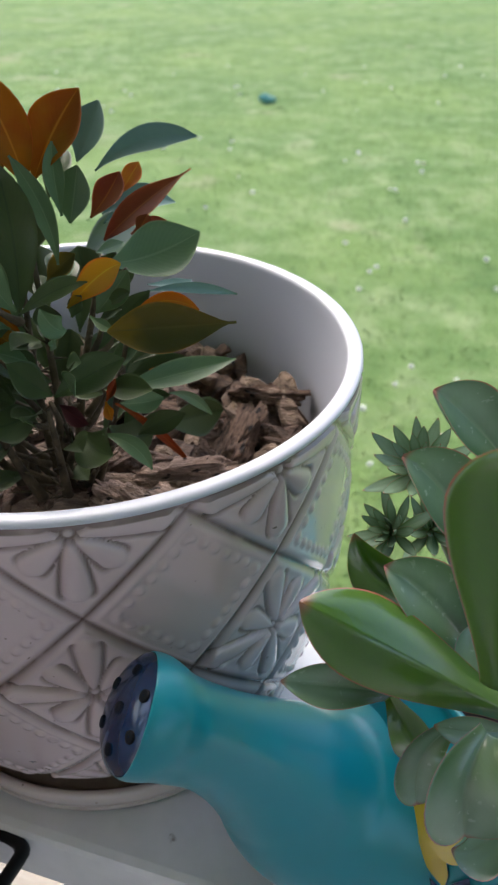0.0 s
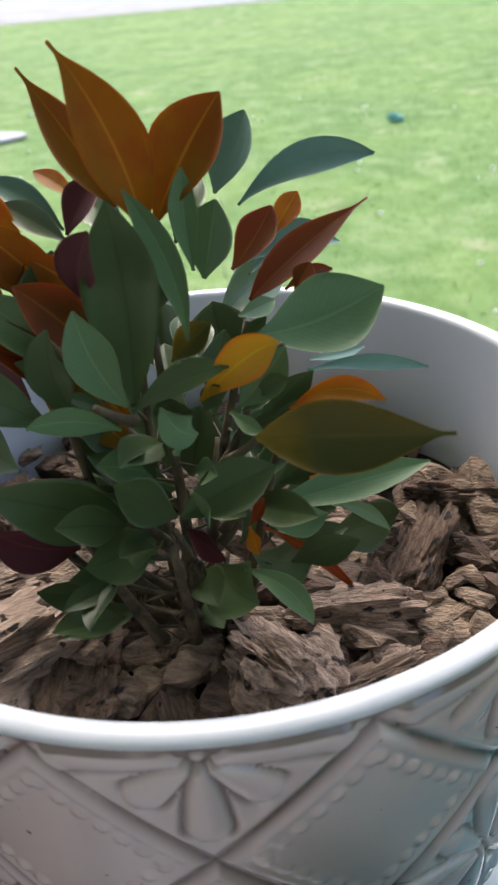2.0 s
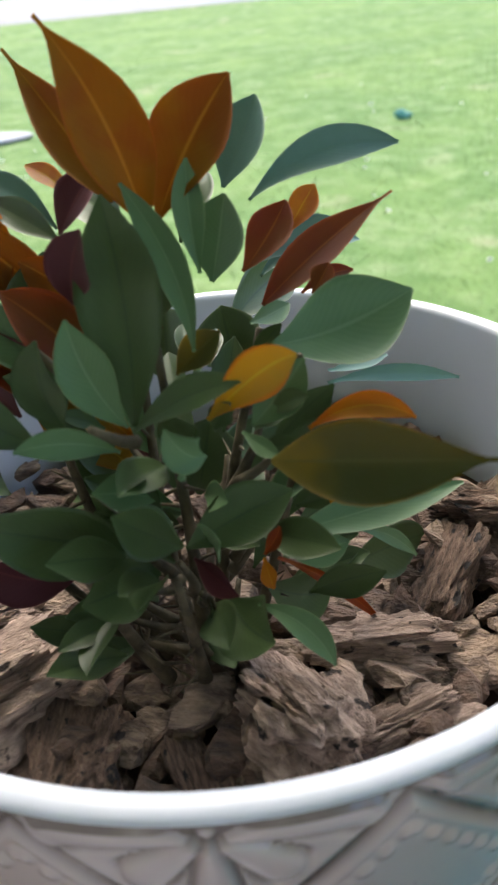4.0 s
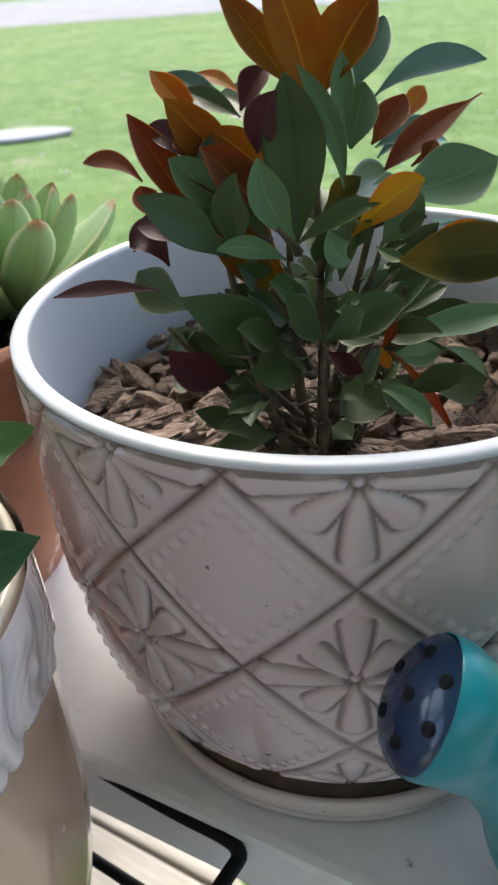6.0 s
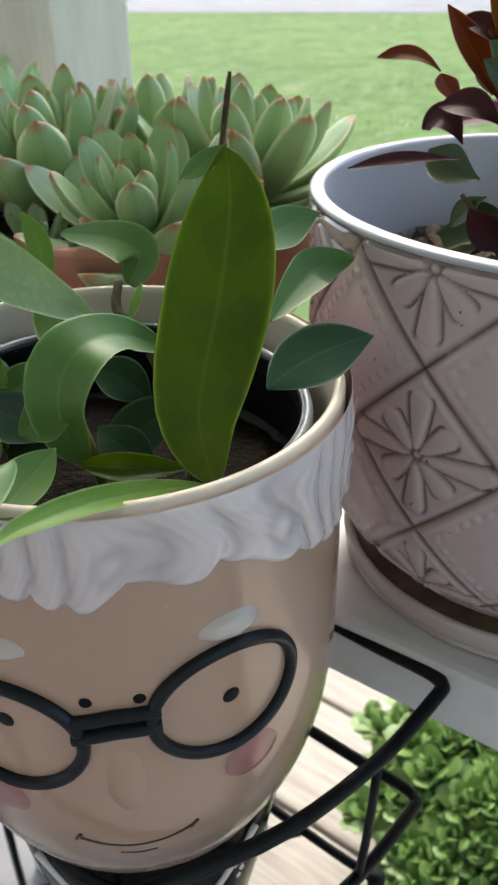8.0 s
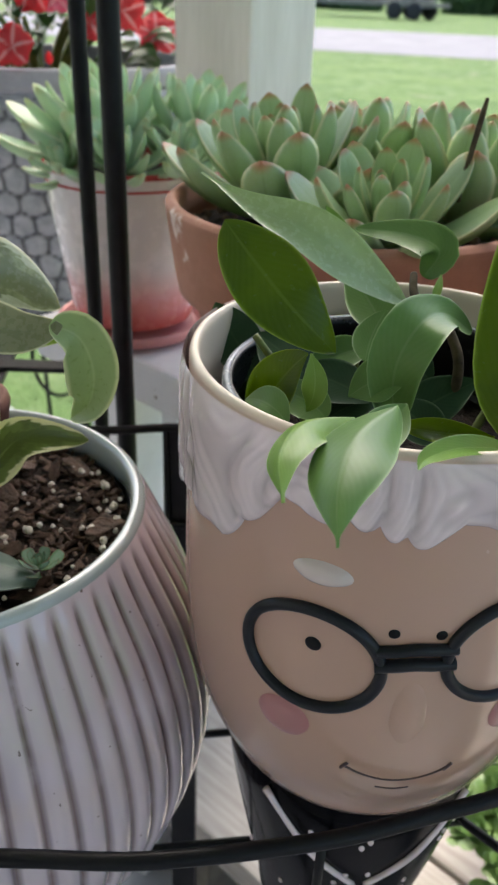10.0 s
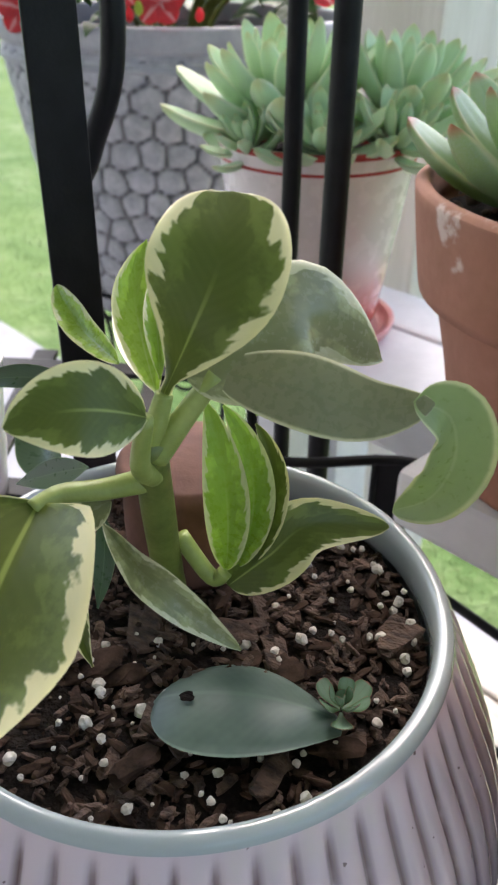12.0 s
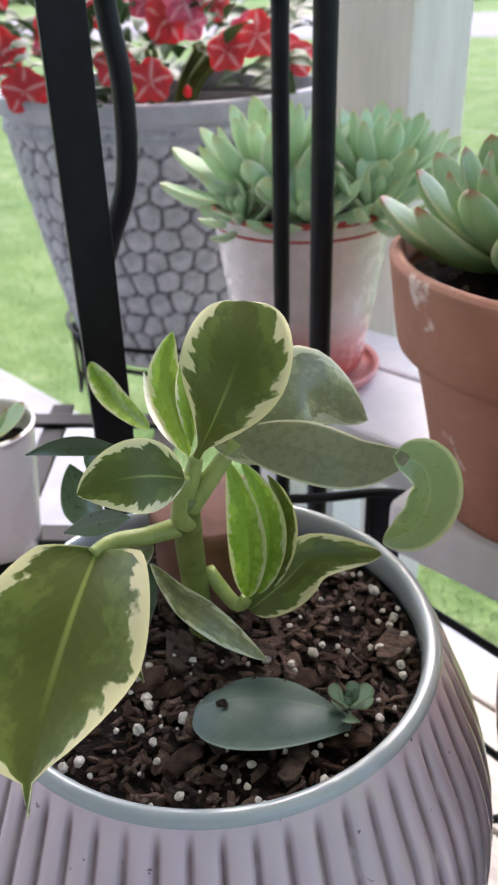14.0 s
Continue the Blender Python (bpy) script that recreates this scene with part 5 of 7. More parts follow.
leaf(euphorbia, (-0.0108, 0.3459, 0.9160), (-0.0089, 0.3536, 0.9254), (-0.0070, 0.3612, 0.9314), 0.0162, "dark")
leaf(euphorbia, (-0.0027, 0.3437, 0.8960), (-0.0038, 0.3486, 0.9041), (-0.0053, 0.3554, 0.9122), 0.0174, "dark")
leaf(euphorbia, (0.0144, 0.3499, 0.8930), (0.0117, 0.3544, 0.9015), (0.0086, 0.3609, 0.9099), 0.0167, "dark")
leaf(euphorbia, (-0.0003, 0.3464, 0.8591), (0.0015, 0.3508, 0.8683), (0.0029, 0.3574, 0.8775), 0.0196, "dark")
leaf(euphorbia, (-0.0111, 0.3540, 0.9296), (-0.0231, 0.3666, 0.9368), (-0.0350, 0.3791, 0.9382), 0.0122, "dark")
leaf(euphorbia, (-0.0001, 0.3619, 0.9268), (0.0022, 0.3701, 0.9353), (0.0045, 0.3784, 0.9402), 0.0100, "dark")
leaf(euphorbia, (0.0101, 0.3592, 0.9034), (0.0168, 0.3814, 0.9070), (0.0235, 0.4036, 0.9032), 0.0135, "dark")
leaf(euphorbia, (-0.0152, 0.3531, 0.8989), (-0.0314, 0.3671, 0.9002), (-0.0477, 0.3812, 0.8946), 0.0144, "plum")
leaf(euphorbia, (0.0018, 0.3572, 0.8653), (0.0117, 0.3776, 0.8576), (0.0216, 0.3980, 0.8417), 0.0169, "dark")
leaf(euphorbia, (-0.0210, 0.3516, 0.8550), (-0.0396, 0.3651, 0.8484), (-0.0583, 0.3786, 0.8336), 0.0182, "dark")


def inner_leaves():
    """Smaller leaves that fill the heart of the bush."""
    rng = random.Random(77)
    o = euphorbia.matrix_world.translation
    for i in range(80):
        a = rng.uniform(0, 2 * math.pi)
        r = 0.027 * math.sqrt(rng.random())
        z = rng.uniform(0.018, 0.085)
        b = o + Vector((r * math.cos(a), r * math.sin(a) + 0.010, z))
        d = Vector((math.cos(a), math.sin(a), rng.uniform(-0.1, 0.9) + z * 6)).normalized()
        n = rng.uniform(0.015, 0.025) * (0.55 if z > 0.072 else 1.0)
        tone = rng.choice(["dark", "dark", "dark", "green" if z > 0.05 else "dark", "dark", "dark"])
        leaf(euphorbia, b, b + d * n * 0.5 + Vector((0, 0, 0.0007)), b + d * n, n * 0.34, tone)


inner_leaves()


def crown_leaves():
    """Leaves on the far side of the crown, growing outwards and up."""
    rng = random.Random(41)
    o = euphorbia.matrix_world.translation
    for i in range(22):
        a = rng.uniform(2.3, 3.9)
        z = rng.uniform(0.035, 0.100)
        r = rng.uniform(0.010, 0.028)
        b = o + Vector((r * math.cos(a), r * math.sin(a) + rng.uniform(0.004, 0.030), z))
        d = Vector((math.cos(a) * 0.8, math.sin(a) * 0.6, rng.uniform(0.4, 1.1))).normalized()
        n = rng.uniform(0.022, 0.034)
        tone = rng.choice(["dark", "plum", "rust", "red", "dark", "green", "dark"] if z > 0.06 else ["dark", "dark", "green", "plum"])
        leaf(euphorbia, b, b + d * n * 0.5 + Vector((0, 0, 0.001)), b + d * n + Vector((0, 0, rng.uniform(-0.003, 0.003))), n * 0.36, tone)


crown_leaves()


def twigs():
    """Thin bare side shoots and old leaf stalks between the stems."""
    rng = random.Random(9)
    for i in range(34):
        a, z = rng.uniform(0, 6.3), rng.uniform(0.012, 0.085)
        r = 0.006 + 0.18 * z
        b = Vector((r * math.cos(a) * 0.7, r * math.sin(a) * 0.7 + 0.004, z))
        t = b + Vector((math.cos(a) * 0.012, math.sin(a) * 0.012, rng.uniform(0.006, 0.022)))
        tube("twig", [b, b.lerp(t, 0.5) + Vector((0.001, 0, -0.001)), t], 0.0008, M["stem_brown"], euphorbia, radii=[0.0016, 0.0011, 0.0007], sides=6, res=3)


twigs()

# ---- turquoise watering can with the big succulent ----
CX, CY = 0.186, 0.262
can = thing("watering_can", CX, CY, TOP, "turquoise glazed ceramic watering can planter painted with blue and yellow flowers", "watering can")
lathe("body", fine([(0.0002, 0.001), (0.060, 0.001), (0.069, 0.006), (0.072, 0.026), (0.070, 0.048), (0.060, 0.068), (0.0510, 0.078), (0.0505, 0.082), (0.0490, 0.084), (0.0460, 0.081), (0.0450, 0.062), (0.0002, 0.060)], 0.004), M["teal"], can, 72)


def spout():
    o = Vector((CX, CY, TOP))
    d = Vector((-0.765, -0.165, 0.595)).normalized()
    head = Vector((0.0404, 0.2115, 0.8372)) - d * 0.0082
    line = [Vector(p) for p in ((0.176, 0.258, 0.736), (0.150, 0.252, 0.734), (0.1190, 0.2450, 0.7400), (0.0957, 0.2380, 0.7590), (0.0827, 0.2320, 0.7810), (0.0725, 0.2265, 0.7977), (0.0625, 0.2205, 0.8131), (0.0530, 0.2160, 0.8240))]
    tube("spout", [p - o for p in line] + [head - o, head + d * 0.0030 - o], 0.01, M["teal"], can, sides=72, res=14,
         radii=[0.036, 0.0385, 0.0375, 0.0310, 0.0232, 0.0178, 0.0150, 0.0154, 0.0171, 0.0166])
    m = d.to_track_quat("Z", "X").to_matrix().to_4x4()
    m.translation = head - o
    rose = lathe("rose", fine([(0.0158, 0.0020), (0.0166, 0.0030), (0.0160, 0.0038), (0.0135, 0.0057), (0.007, 0.0075), (0.0002, 0.008)], 0.0010), M["navy"], can, 56, "dark blue domed sprinkler head", cap=False)
    rose.matrix_local = m
    for k in range(7):
        r = 0.0 if k == 0 else 0.0107
        x, y = r * math.cos(k * math.pi / 3 + ROSE_TURN), r * math.sin(k * math.pi / 3 + ROSE_TURN)
        h = lathe("hole", [(0.0002, 0.0003), (0.0014, 0.0003), (0.0017, 0.0002), (0.0019, -0.0008)], M["hole"], rose, 18, "dark sprinkler hole", cap=False)
        h.matrix_local = Matrix.Translation((x, y, 0.0083 - 0.0014 * (r / 0.0107) ** 2)) @ Matrix.Rotation(0.22 if r else 0.0, 4, Vector((-y, x, 0)) if r else Vector((1, 0, 0)))


ROSE_TURN = 0.72
spout()


def painted_petals():
    """Flat glaze petals on the front of the can's body."""
    for k, (a, z, r, n, mt) in enumerate(((-128, 0.030, 0.020, 5, "navy"), (-140, 0.052, 0.016, 5, "yellow"), (-100, 0.040, 0.020, 5, "navy"))):
        for i in range(n):
            w = 2 * math.pi * i / n + 0.3
            pts, faces = [], []
            for q in range(9):
                for e in range(-1, 2):
                    s = q / 8
                    half = 0.0048 * math.sin(math.pi * min(1, 0.08 + s * 0.92))
                    lx = math.cos(w) * r * s - math.sin(w) * half * e
                    lz = math.sin(w) * r * s + math.cos(w) * half * e
                    ang = radians(a) + lx / 0.072
                    rr = np.interp(z + lz, [0.006, 0.026, 0.048, 0.068], [0.069, 0.072, 0.070, 0.060]) + 0.0012
                    pts.append((rr * math.cos(ang), rr * math.sin(ang), z + lz))
            for q in range(8):
                for e in range(2):
                    i0 = q * 3 + e
                    faces.append((i0, i0 + 1, i0 + 4, i0 + 3))
            meshed("painted_petal", pts, faces, M[mt], can)


painted_petals()
canbed = fill("can_soil", CX, CY, TOP + 0.070, 0.0442, 0.004, M["soil"], "dark soil in the watering can planter", 5)


def fleshy(plant, base, mid, tip, width, tone, cup=0.85):
    o = plant.matrix_world.translation
    leaf_count[0] += 1
    return blade("leaf", Vector(base) - o, Vector(mid) - o, Vector(tip) - o, width, "keel", LEAF[tone], (-0.05, -0.7, 0.7), plant, cup, 0.22, 0.0, 0.0, 24, 20, leaf_count[0])


def big_plant():
    o = thing("large_succulent", CX, CY, TOP + 0.072, "large fleshy green succulent with red-edged pointed leaves in the watering can", "succulent")
    tube("stem", [(-0.01, -0.010, -0.01), (-0.040, -0.004, 0.045), (-0.058, -0.002, 0.084)], 0.003, M["stem_green"], o)
    tube("stem", [(0, 0, -0.012), (-0.010, -0.01, 0.03), (-0.02, -0.012, 0.075)], 0.006, M["stem_green"], o)
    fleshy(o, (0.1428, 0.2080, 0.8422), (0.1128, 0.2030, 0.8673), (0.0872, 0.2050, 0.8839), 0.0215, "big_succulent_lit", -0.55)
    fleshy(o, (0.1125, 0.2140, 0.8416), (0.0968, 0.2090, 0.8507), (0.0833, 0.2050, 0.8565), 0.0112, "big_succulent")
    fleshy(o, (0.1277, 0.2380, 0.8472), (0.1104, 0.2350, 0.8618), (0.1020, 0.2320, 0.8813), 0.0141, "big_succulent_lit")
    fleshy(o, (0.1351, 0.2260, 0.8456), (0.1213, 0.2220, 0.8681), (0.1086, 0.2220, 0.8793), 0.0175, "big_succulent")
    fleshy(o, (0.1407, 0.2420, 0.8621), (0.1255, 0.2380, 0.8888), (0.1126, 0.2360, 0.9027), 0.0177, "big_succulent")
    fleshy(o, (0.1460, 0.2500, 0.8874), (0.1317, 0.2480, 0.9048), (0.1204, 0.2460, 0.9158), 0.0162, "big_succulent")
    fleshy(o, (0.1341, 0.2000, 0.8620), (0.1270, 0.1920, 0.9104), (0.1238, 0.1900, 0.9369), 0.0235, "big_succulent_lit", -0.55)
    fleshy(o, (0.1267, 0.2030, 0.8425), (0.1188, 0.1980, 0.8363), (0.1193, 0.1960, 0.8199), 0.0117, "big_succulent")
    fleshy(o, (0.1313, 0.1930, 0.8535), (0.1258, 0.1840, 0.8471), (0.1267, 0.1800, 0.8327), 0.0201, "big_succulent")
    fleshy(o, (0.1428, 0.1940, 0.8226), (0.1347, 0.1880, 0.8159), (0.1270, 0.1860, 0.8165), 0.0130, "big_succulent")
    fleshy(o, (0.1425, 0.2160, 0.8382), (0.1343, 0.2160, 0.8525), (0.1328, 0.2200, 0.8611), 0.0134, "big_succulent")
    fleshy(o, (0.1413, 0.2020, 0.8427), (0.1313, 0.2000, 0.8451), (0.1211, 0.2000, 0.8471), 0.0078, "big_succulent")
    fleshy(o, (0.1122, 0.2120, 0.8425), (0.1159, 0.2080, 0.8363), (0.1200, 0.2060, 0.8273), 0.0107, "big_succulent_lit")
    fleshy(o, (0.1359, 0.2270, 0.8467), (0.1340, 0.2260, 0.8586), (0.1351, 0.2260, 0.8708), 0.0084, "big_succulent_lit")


big_plant()


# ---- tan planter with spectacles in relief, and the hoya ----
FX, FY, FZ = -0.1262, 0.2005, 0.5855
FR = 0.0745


RADIUS_Z = [-0.02, 0.0, 0.03, 0.065, 0.088, 0.097, 0.110, 0.126, 0.145, 0.168, 0.20, 0.26]
RADIUS_R = [0.0360, 0.0400, 0.0460, 0.0522, 0.0548, 0.0557, 0.0615, 0.0675, 0.0717, 0.0736, 0.0736, 0.0726]


def face_radius(z):
    return float(np.interp(z, RADIUS_Z, RADIUS_R))


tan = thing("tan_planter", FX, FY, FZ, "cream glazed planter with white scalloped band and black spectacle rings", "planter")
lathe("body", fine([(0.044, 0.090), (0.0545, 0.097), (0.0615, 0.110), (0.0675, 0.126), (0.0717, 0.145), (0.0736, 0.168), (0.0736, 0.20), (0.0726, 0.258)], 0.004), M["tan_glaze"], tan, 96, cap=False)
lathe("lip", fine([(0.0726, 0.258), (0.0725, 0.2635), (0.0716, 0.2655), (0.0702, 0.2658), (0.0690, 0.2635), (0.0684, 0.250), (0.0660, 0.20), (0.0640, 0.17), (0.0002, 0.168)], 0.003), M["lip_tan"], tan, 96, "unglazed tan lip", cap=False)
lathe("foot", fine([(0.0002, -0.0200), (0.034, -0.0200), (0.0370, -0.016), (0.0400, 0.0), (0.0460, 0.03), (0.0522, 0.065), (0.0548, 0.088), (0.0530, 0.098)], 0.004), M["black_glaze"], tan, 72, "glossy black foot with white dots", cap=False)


def on_tan(deg, z, lift=0.0):
    r = face_radius(z) + lift
    return Vector((r * math.cos(radians(deg)), r * math.sin(radians(deg)), z))


def scallops():
    """The white glazed band: thick wavy locks that hang lower at the sides."""
    seg, rows = 720, 40
    a = np.linspace(0, 2 * math.pi, seg, endpoint=False)
    off = np.abs((np.degrees(a) + 65 + 180) % 360 - 180)
    side = ((np.degrees(a) + 65 + 180) % 360 - 180) > 0
    drop = 0.0205 + np.where(side, 0.011, 0.0195) * np.clip((off - 30) / 22, 0, 1) ** 1.3
    warp = a + 0.10 * np.sin(a * 5 + 0.6) + 0.055 * np.sin(a * 11 + 2.0)
    locks = 15
    lobe = np.abs(np.cos(warp * locks)) ** 0.7
    low = 0.2645 - drop - 0.0042 * lobe + 0.0022 * np.sin(a * 7 + 1) + 0.0014 * np.sin(a * 17)
    F, A = np.meshgrid(np.linspace(0, 1, rows + 1), a, indexing="ij")
    Z = low[None, :] + (0.2645 - low)[None, :] * F
    bend = 0.07 * np.sin(F * 3.2 + A * 3.0) + 0.03 * np.sin(F * 6 + A * 7)
    W = np.interp(A.ravel(), a, warp).reshape(A.shape) + bend * (1 - 0.4 * F)
    strand = np.abs(np.cos(W * locks)) ** 0.9
    hairs = np.abs(np.cos(W * locks * 4 + 2.5 * np.sin(F * 5 + A * 4))) ** 0.8
    curl = np.exp(-(((A * 5 / math.pi + 0.25) % 1 - 0.5) / 0.10) ** 2 - ((F - 0.42) / 0.20) ** 2)
    ring = 0.5 + 0.5 * np.cos(np.hypot(((A * 5 / math.pi + 0.25) % 1 - 0.5) * 26, (F - 0.42) * 15))
    strand, hairs = strand * (1 - curl) + ring * curl, hairs * (1 - curl) + ring * curl
    top = np.clip((1 - F) / 0.22, 0, 1) ** 0.8
    swell = np.clip(F / 0.10, 0, 1) ** 0.5
    R = np.interp(Z, RADIUS_Z, RADIUS_R) + np.where(F == 0, 0.0002, 0.0008 + 0.0010 * swell + top * swell * (0.0012 * strand + 0.0003 * hairs))
    # Shade between the locks goes into the glaze colour through relief.
    rel = np.clip(1.15 - strand * 1.1 - hairs * 0.35, 0, 1) * top * swell
    verts = np.stack([R * np.cos(A), R * np.sin(A), Z], 2).reshape(-1, 3).tolist()
    faces = [(i * seg + j, i * seg + (j + 1) % seg, (i + 1) * seg + (j + 1) % seg, (i + 1) * seg + j) for i in range(rows) for j in range(seg)]
    meshed("scalloped_band", verts, faces, M["band_white"], tan, "white glazed band of wavy locks in relief", relief=rel.ravel())


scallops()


def patch(name, deg, z, w, h, mat, lift=0.0006, bulge=0.0, label=""):
    verts, faces = [on_tan(deg, z, lift + bulge)], []
    for ring in range(1, 5):
        for j in range(20):
            a = 2 * math.pi * j / 20
            q = ring / 4
            verts.append(on_tan(deg + math.degrees(w * q * math.cos(a) / FR), z + h * q * math.sin(a), lift * (1 if ring < 4 else 0.3) + bulge * (1 - q * q) ** 0.7))
    faces += [(0, 1 + j, 1 + (j + 1) % 20) for j in range(20)]
    for r in range(3):
        faces += [(1 + r * 20 + j, 21 + r * 20 + j, 21 + r * 20 + (j + 1) % 20, 1 + r * 20 + (j + 1) % 20) for j in range(20)]
    return meshed(name, verts, faces, M[mat], tan, label)


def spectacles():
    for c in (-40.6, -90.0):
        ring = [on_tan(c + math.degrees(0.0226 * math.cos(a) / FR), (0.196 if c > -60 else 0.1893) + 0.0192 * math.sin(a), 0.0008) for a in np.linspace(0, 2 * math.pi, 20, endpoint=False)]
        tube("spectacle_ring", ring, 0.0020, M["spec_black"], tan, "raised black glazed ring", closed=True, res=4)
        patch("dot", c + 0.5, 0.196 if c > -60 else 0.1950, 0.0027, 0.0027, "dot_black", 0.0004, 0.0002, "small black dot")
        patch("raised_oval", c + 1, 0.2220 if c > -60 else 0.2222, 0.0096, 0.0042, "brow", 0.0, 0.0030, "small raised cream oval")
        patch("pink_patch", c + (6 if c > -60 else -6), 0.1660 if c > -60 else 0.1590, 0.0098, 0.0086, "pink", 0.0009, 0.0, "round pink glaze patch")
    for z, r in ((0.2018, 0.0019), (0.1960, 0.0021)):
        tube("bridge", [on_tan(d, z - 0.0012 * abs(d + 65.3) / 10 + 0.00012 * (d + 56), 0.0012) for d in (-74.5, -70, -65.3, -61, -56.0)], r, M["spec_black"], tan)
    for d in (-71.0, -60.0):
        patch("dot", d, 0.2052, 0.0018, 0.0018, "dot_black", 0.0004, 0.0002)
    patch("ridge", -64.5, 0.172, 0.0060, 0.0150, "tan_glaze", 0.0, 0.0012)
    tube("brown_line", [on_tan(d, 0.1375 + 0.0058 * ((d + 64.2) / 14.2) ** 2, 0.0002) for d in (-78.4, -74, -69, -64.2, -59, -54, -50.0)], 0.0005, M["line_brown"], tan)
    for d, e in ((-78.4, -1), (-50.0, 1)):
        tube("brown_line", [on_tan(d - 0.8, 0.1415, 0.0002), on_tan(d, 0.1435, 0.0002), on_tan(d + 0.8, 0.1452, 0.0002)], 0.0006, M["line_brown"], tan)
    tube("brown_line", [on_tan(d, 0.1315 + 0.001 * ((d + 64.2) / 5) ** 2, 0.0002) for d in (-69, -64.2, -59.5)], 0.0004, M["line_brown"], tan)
    rng = random.Random(2)
    for k in range(26):
        d, z = -65 + rng.uniform(-80, 80), rng.uniform(0.02, 0.080)
        patch("white_dot", d, z, 0.0018, 0.0018, "band_white", 0.0008, 0.0002)
    for s in (-1, 1):
        tube("white_stripe", [on_tan(-64.2 + s * 46, 0.092, 0.001), on_tan(-64.2 + s * 24, 0.066, 0.001), on_tan(-64.2 + s * 3, 0.046, 0.001)], 0.0014, M["band_white"], tan)


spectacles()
nursery = lathe("nursery_pot", fine([(0.0002, 0.0), (0.054, 0.0), (0.0595, 0.070), (0.0612, 0.0705), (0.0616, 0.073), (0.0600, 0.0745), (0.0585, 0.0730), (0.0565, 0.045), (0.0002, 0.044)], 0.004), M["plastic_black"], None, 64)
nursery.location = (FX + 0.001, FY, FZ + 0.1795)
tagged(nursery, "black plastic nursery pot with a pale sheen on its rim in the planter", "pot")
# Pale grey rim: the sheen on black plastic put into its colour.
lathe("rim", fine([(0.0606, 0.0700), (0.0622, 0.0716), (0.0624, 0.0740), (0.0612, 0.0756), (0.0596, 0.0750), (0.0590, 0.0735)], 0.001), M["sheen_plastic"], nursery, 72, "plastic rim in pale grey for its sheen", cap=False)
fill("hoya_soil", FX, FY, FZ + 0.2265, 0.0560, 0.004, M["soil"], "dark soil in the nursery pot", 9)
hoya = thing("hoya", FX, FY, FZ + 0.2145, "leafy hoya with glossy green pointed leaves in the tan planter", "plant")


def hoya_vines():
    for k, (b, m, t) in enumerate((((0.005, -0.01, 0), (0.0, -0.012, 0.03), (-0.01, -0.01, 0.055)), ((-0.01, 0.01, 0), (-0.02, 0.012, 0.03), (-0.018, 0.016, 0.062)),
                                   ((0.02, 0.0, 0), (0.026, 0.008, 0.02), (0.030, 0.014, 0.033)), ((-0.02, -0.01, 0), (-0.035, -0.01, 0.03), (-0.05, -0.012, 0.05)),
                                   ((0.01, -0.02, 0), (0.012, -0.028, 0.02), (0.008, -0.033, 0.03)), ((-0.02, -0.025, 0), (-0.022, -0.04, 0.02), (-0.03, -0.045, 0.03)))):
        tube("vine", [b, m, t], 0.0016, M["stem_green"], hoya, radii=[0.0020, 0.0017, 0.0012])


hoya_vines()
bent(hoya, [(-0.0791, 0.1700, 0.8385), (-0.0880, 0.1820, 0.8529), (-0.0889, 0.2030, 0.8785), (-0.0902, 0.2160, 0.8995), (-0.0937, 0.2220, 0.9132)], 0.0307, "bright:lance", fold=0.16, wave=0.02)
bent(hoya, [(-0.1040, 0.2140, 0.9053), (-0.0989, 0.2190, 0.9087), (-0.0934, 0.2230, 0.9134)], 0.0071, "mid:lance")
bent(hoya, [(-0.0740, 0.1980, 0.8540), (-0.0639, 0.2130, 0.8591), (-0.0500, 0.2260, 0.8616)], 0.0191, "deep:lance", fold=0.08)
bent(hoya, [(-0.0802, 0.2220, 0.8638), (-0.0758, 0.2400, 0.8703), (-0.0721, 0.2500, 0.8728), (-0.0633, 0.2580, 0.8735)], 0.0140, "mid:lance", fold=0.35, facing=(0.1, -0.95, 0.3))
bent(hoya, [(-0.0914, 0.2400, 0.8777), (-0.0876, 0.2580, 0.8809), (-0.0790, 0.2720, 0.8828)], 0.0147, "mid:lance", facing=(0.1, -0.95, 0.3))
bent(hoya, [(-0.1200, 0.1720, 0.8363), (-0.1207, 0.1660, 0.8573), (-0.1165, 0.1700, 0.8709), (-0.1122, 0.1850, 0.8709), (-0.1056, 0.2020, 0.8603)], 0.0182, "mid:oval", fold=0.25)
bent(hoya, [(-0.1363, 0.1920, 0.8522), (-0.1453, 0.1840, 0.8501), (-0.1522, 0.1760, 0.8441)], 0.0120, "mid:oval", fold=0.3)
bent(hoya, [(-0.1284, 0.2050, 0.8646), (-0.1431, 0.1960, 0.8763), (-0.1593, 0.1900, 0.8876), (-0.1779, 0.1880, 0.8941), (-0.1989, 0.1910, 0.9017)], 0.0168, "hoya_pale:acum", fold=0.35, facing=(-0.1, -0.7, 0.7))
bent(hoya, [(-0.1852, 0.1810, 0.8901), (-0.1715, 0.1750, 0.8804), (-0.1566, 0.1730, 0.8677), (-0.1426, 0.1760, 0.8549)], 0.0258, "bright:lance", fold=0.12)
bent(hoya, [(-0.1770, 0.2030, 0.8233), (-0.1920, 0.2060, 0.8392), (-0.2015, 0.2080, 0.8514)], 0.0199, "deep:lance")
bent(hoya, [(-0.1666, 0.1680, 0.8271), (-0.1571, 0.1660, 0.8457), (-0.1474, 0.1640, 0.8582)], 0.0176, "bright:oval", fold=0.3)
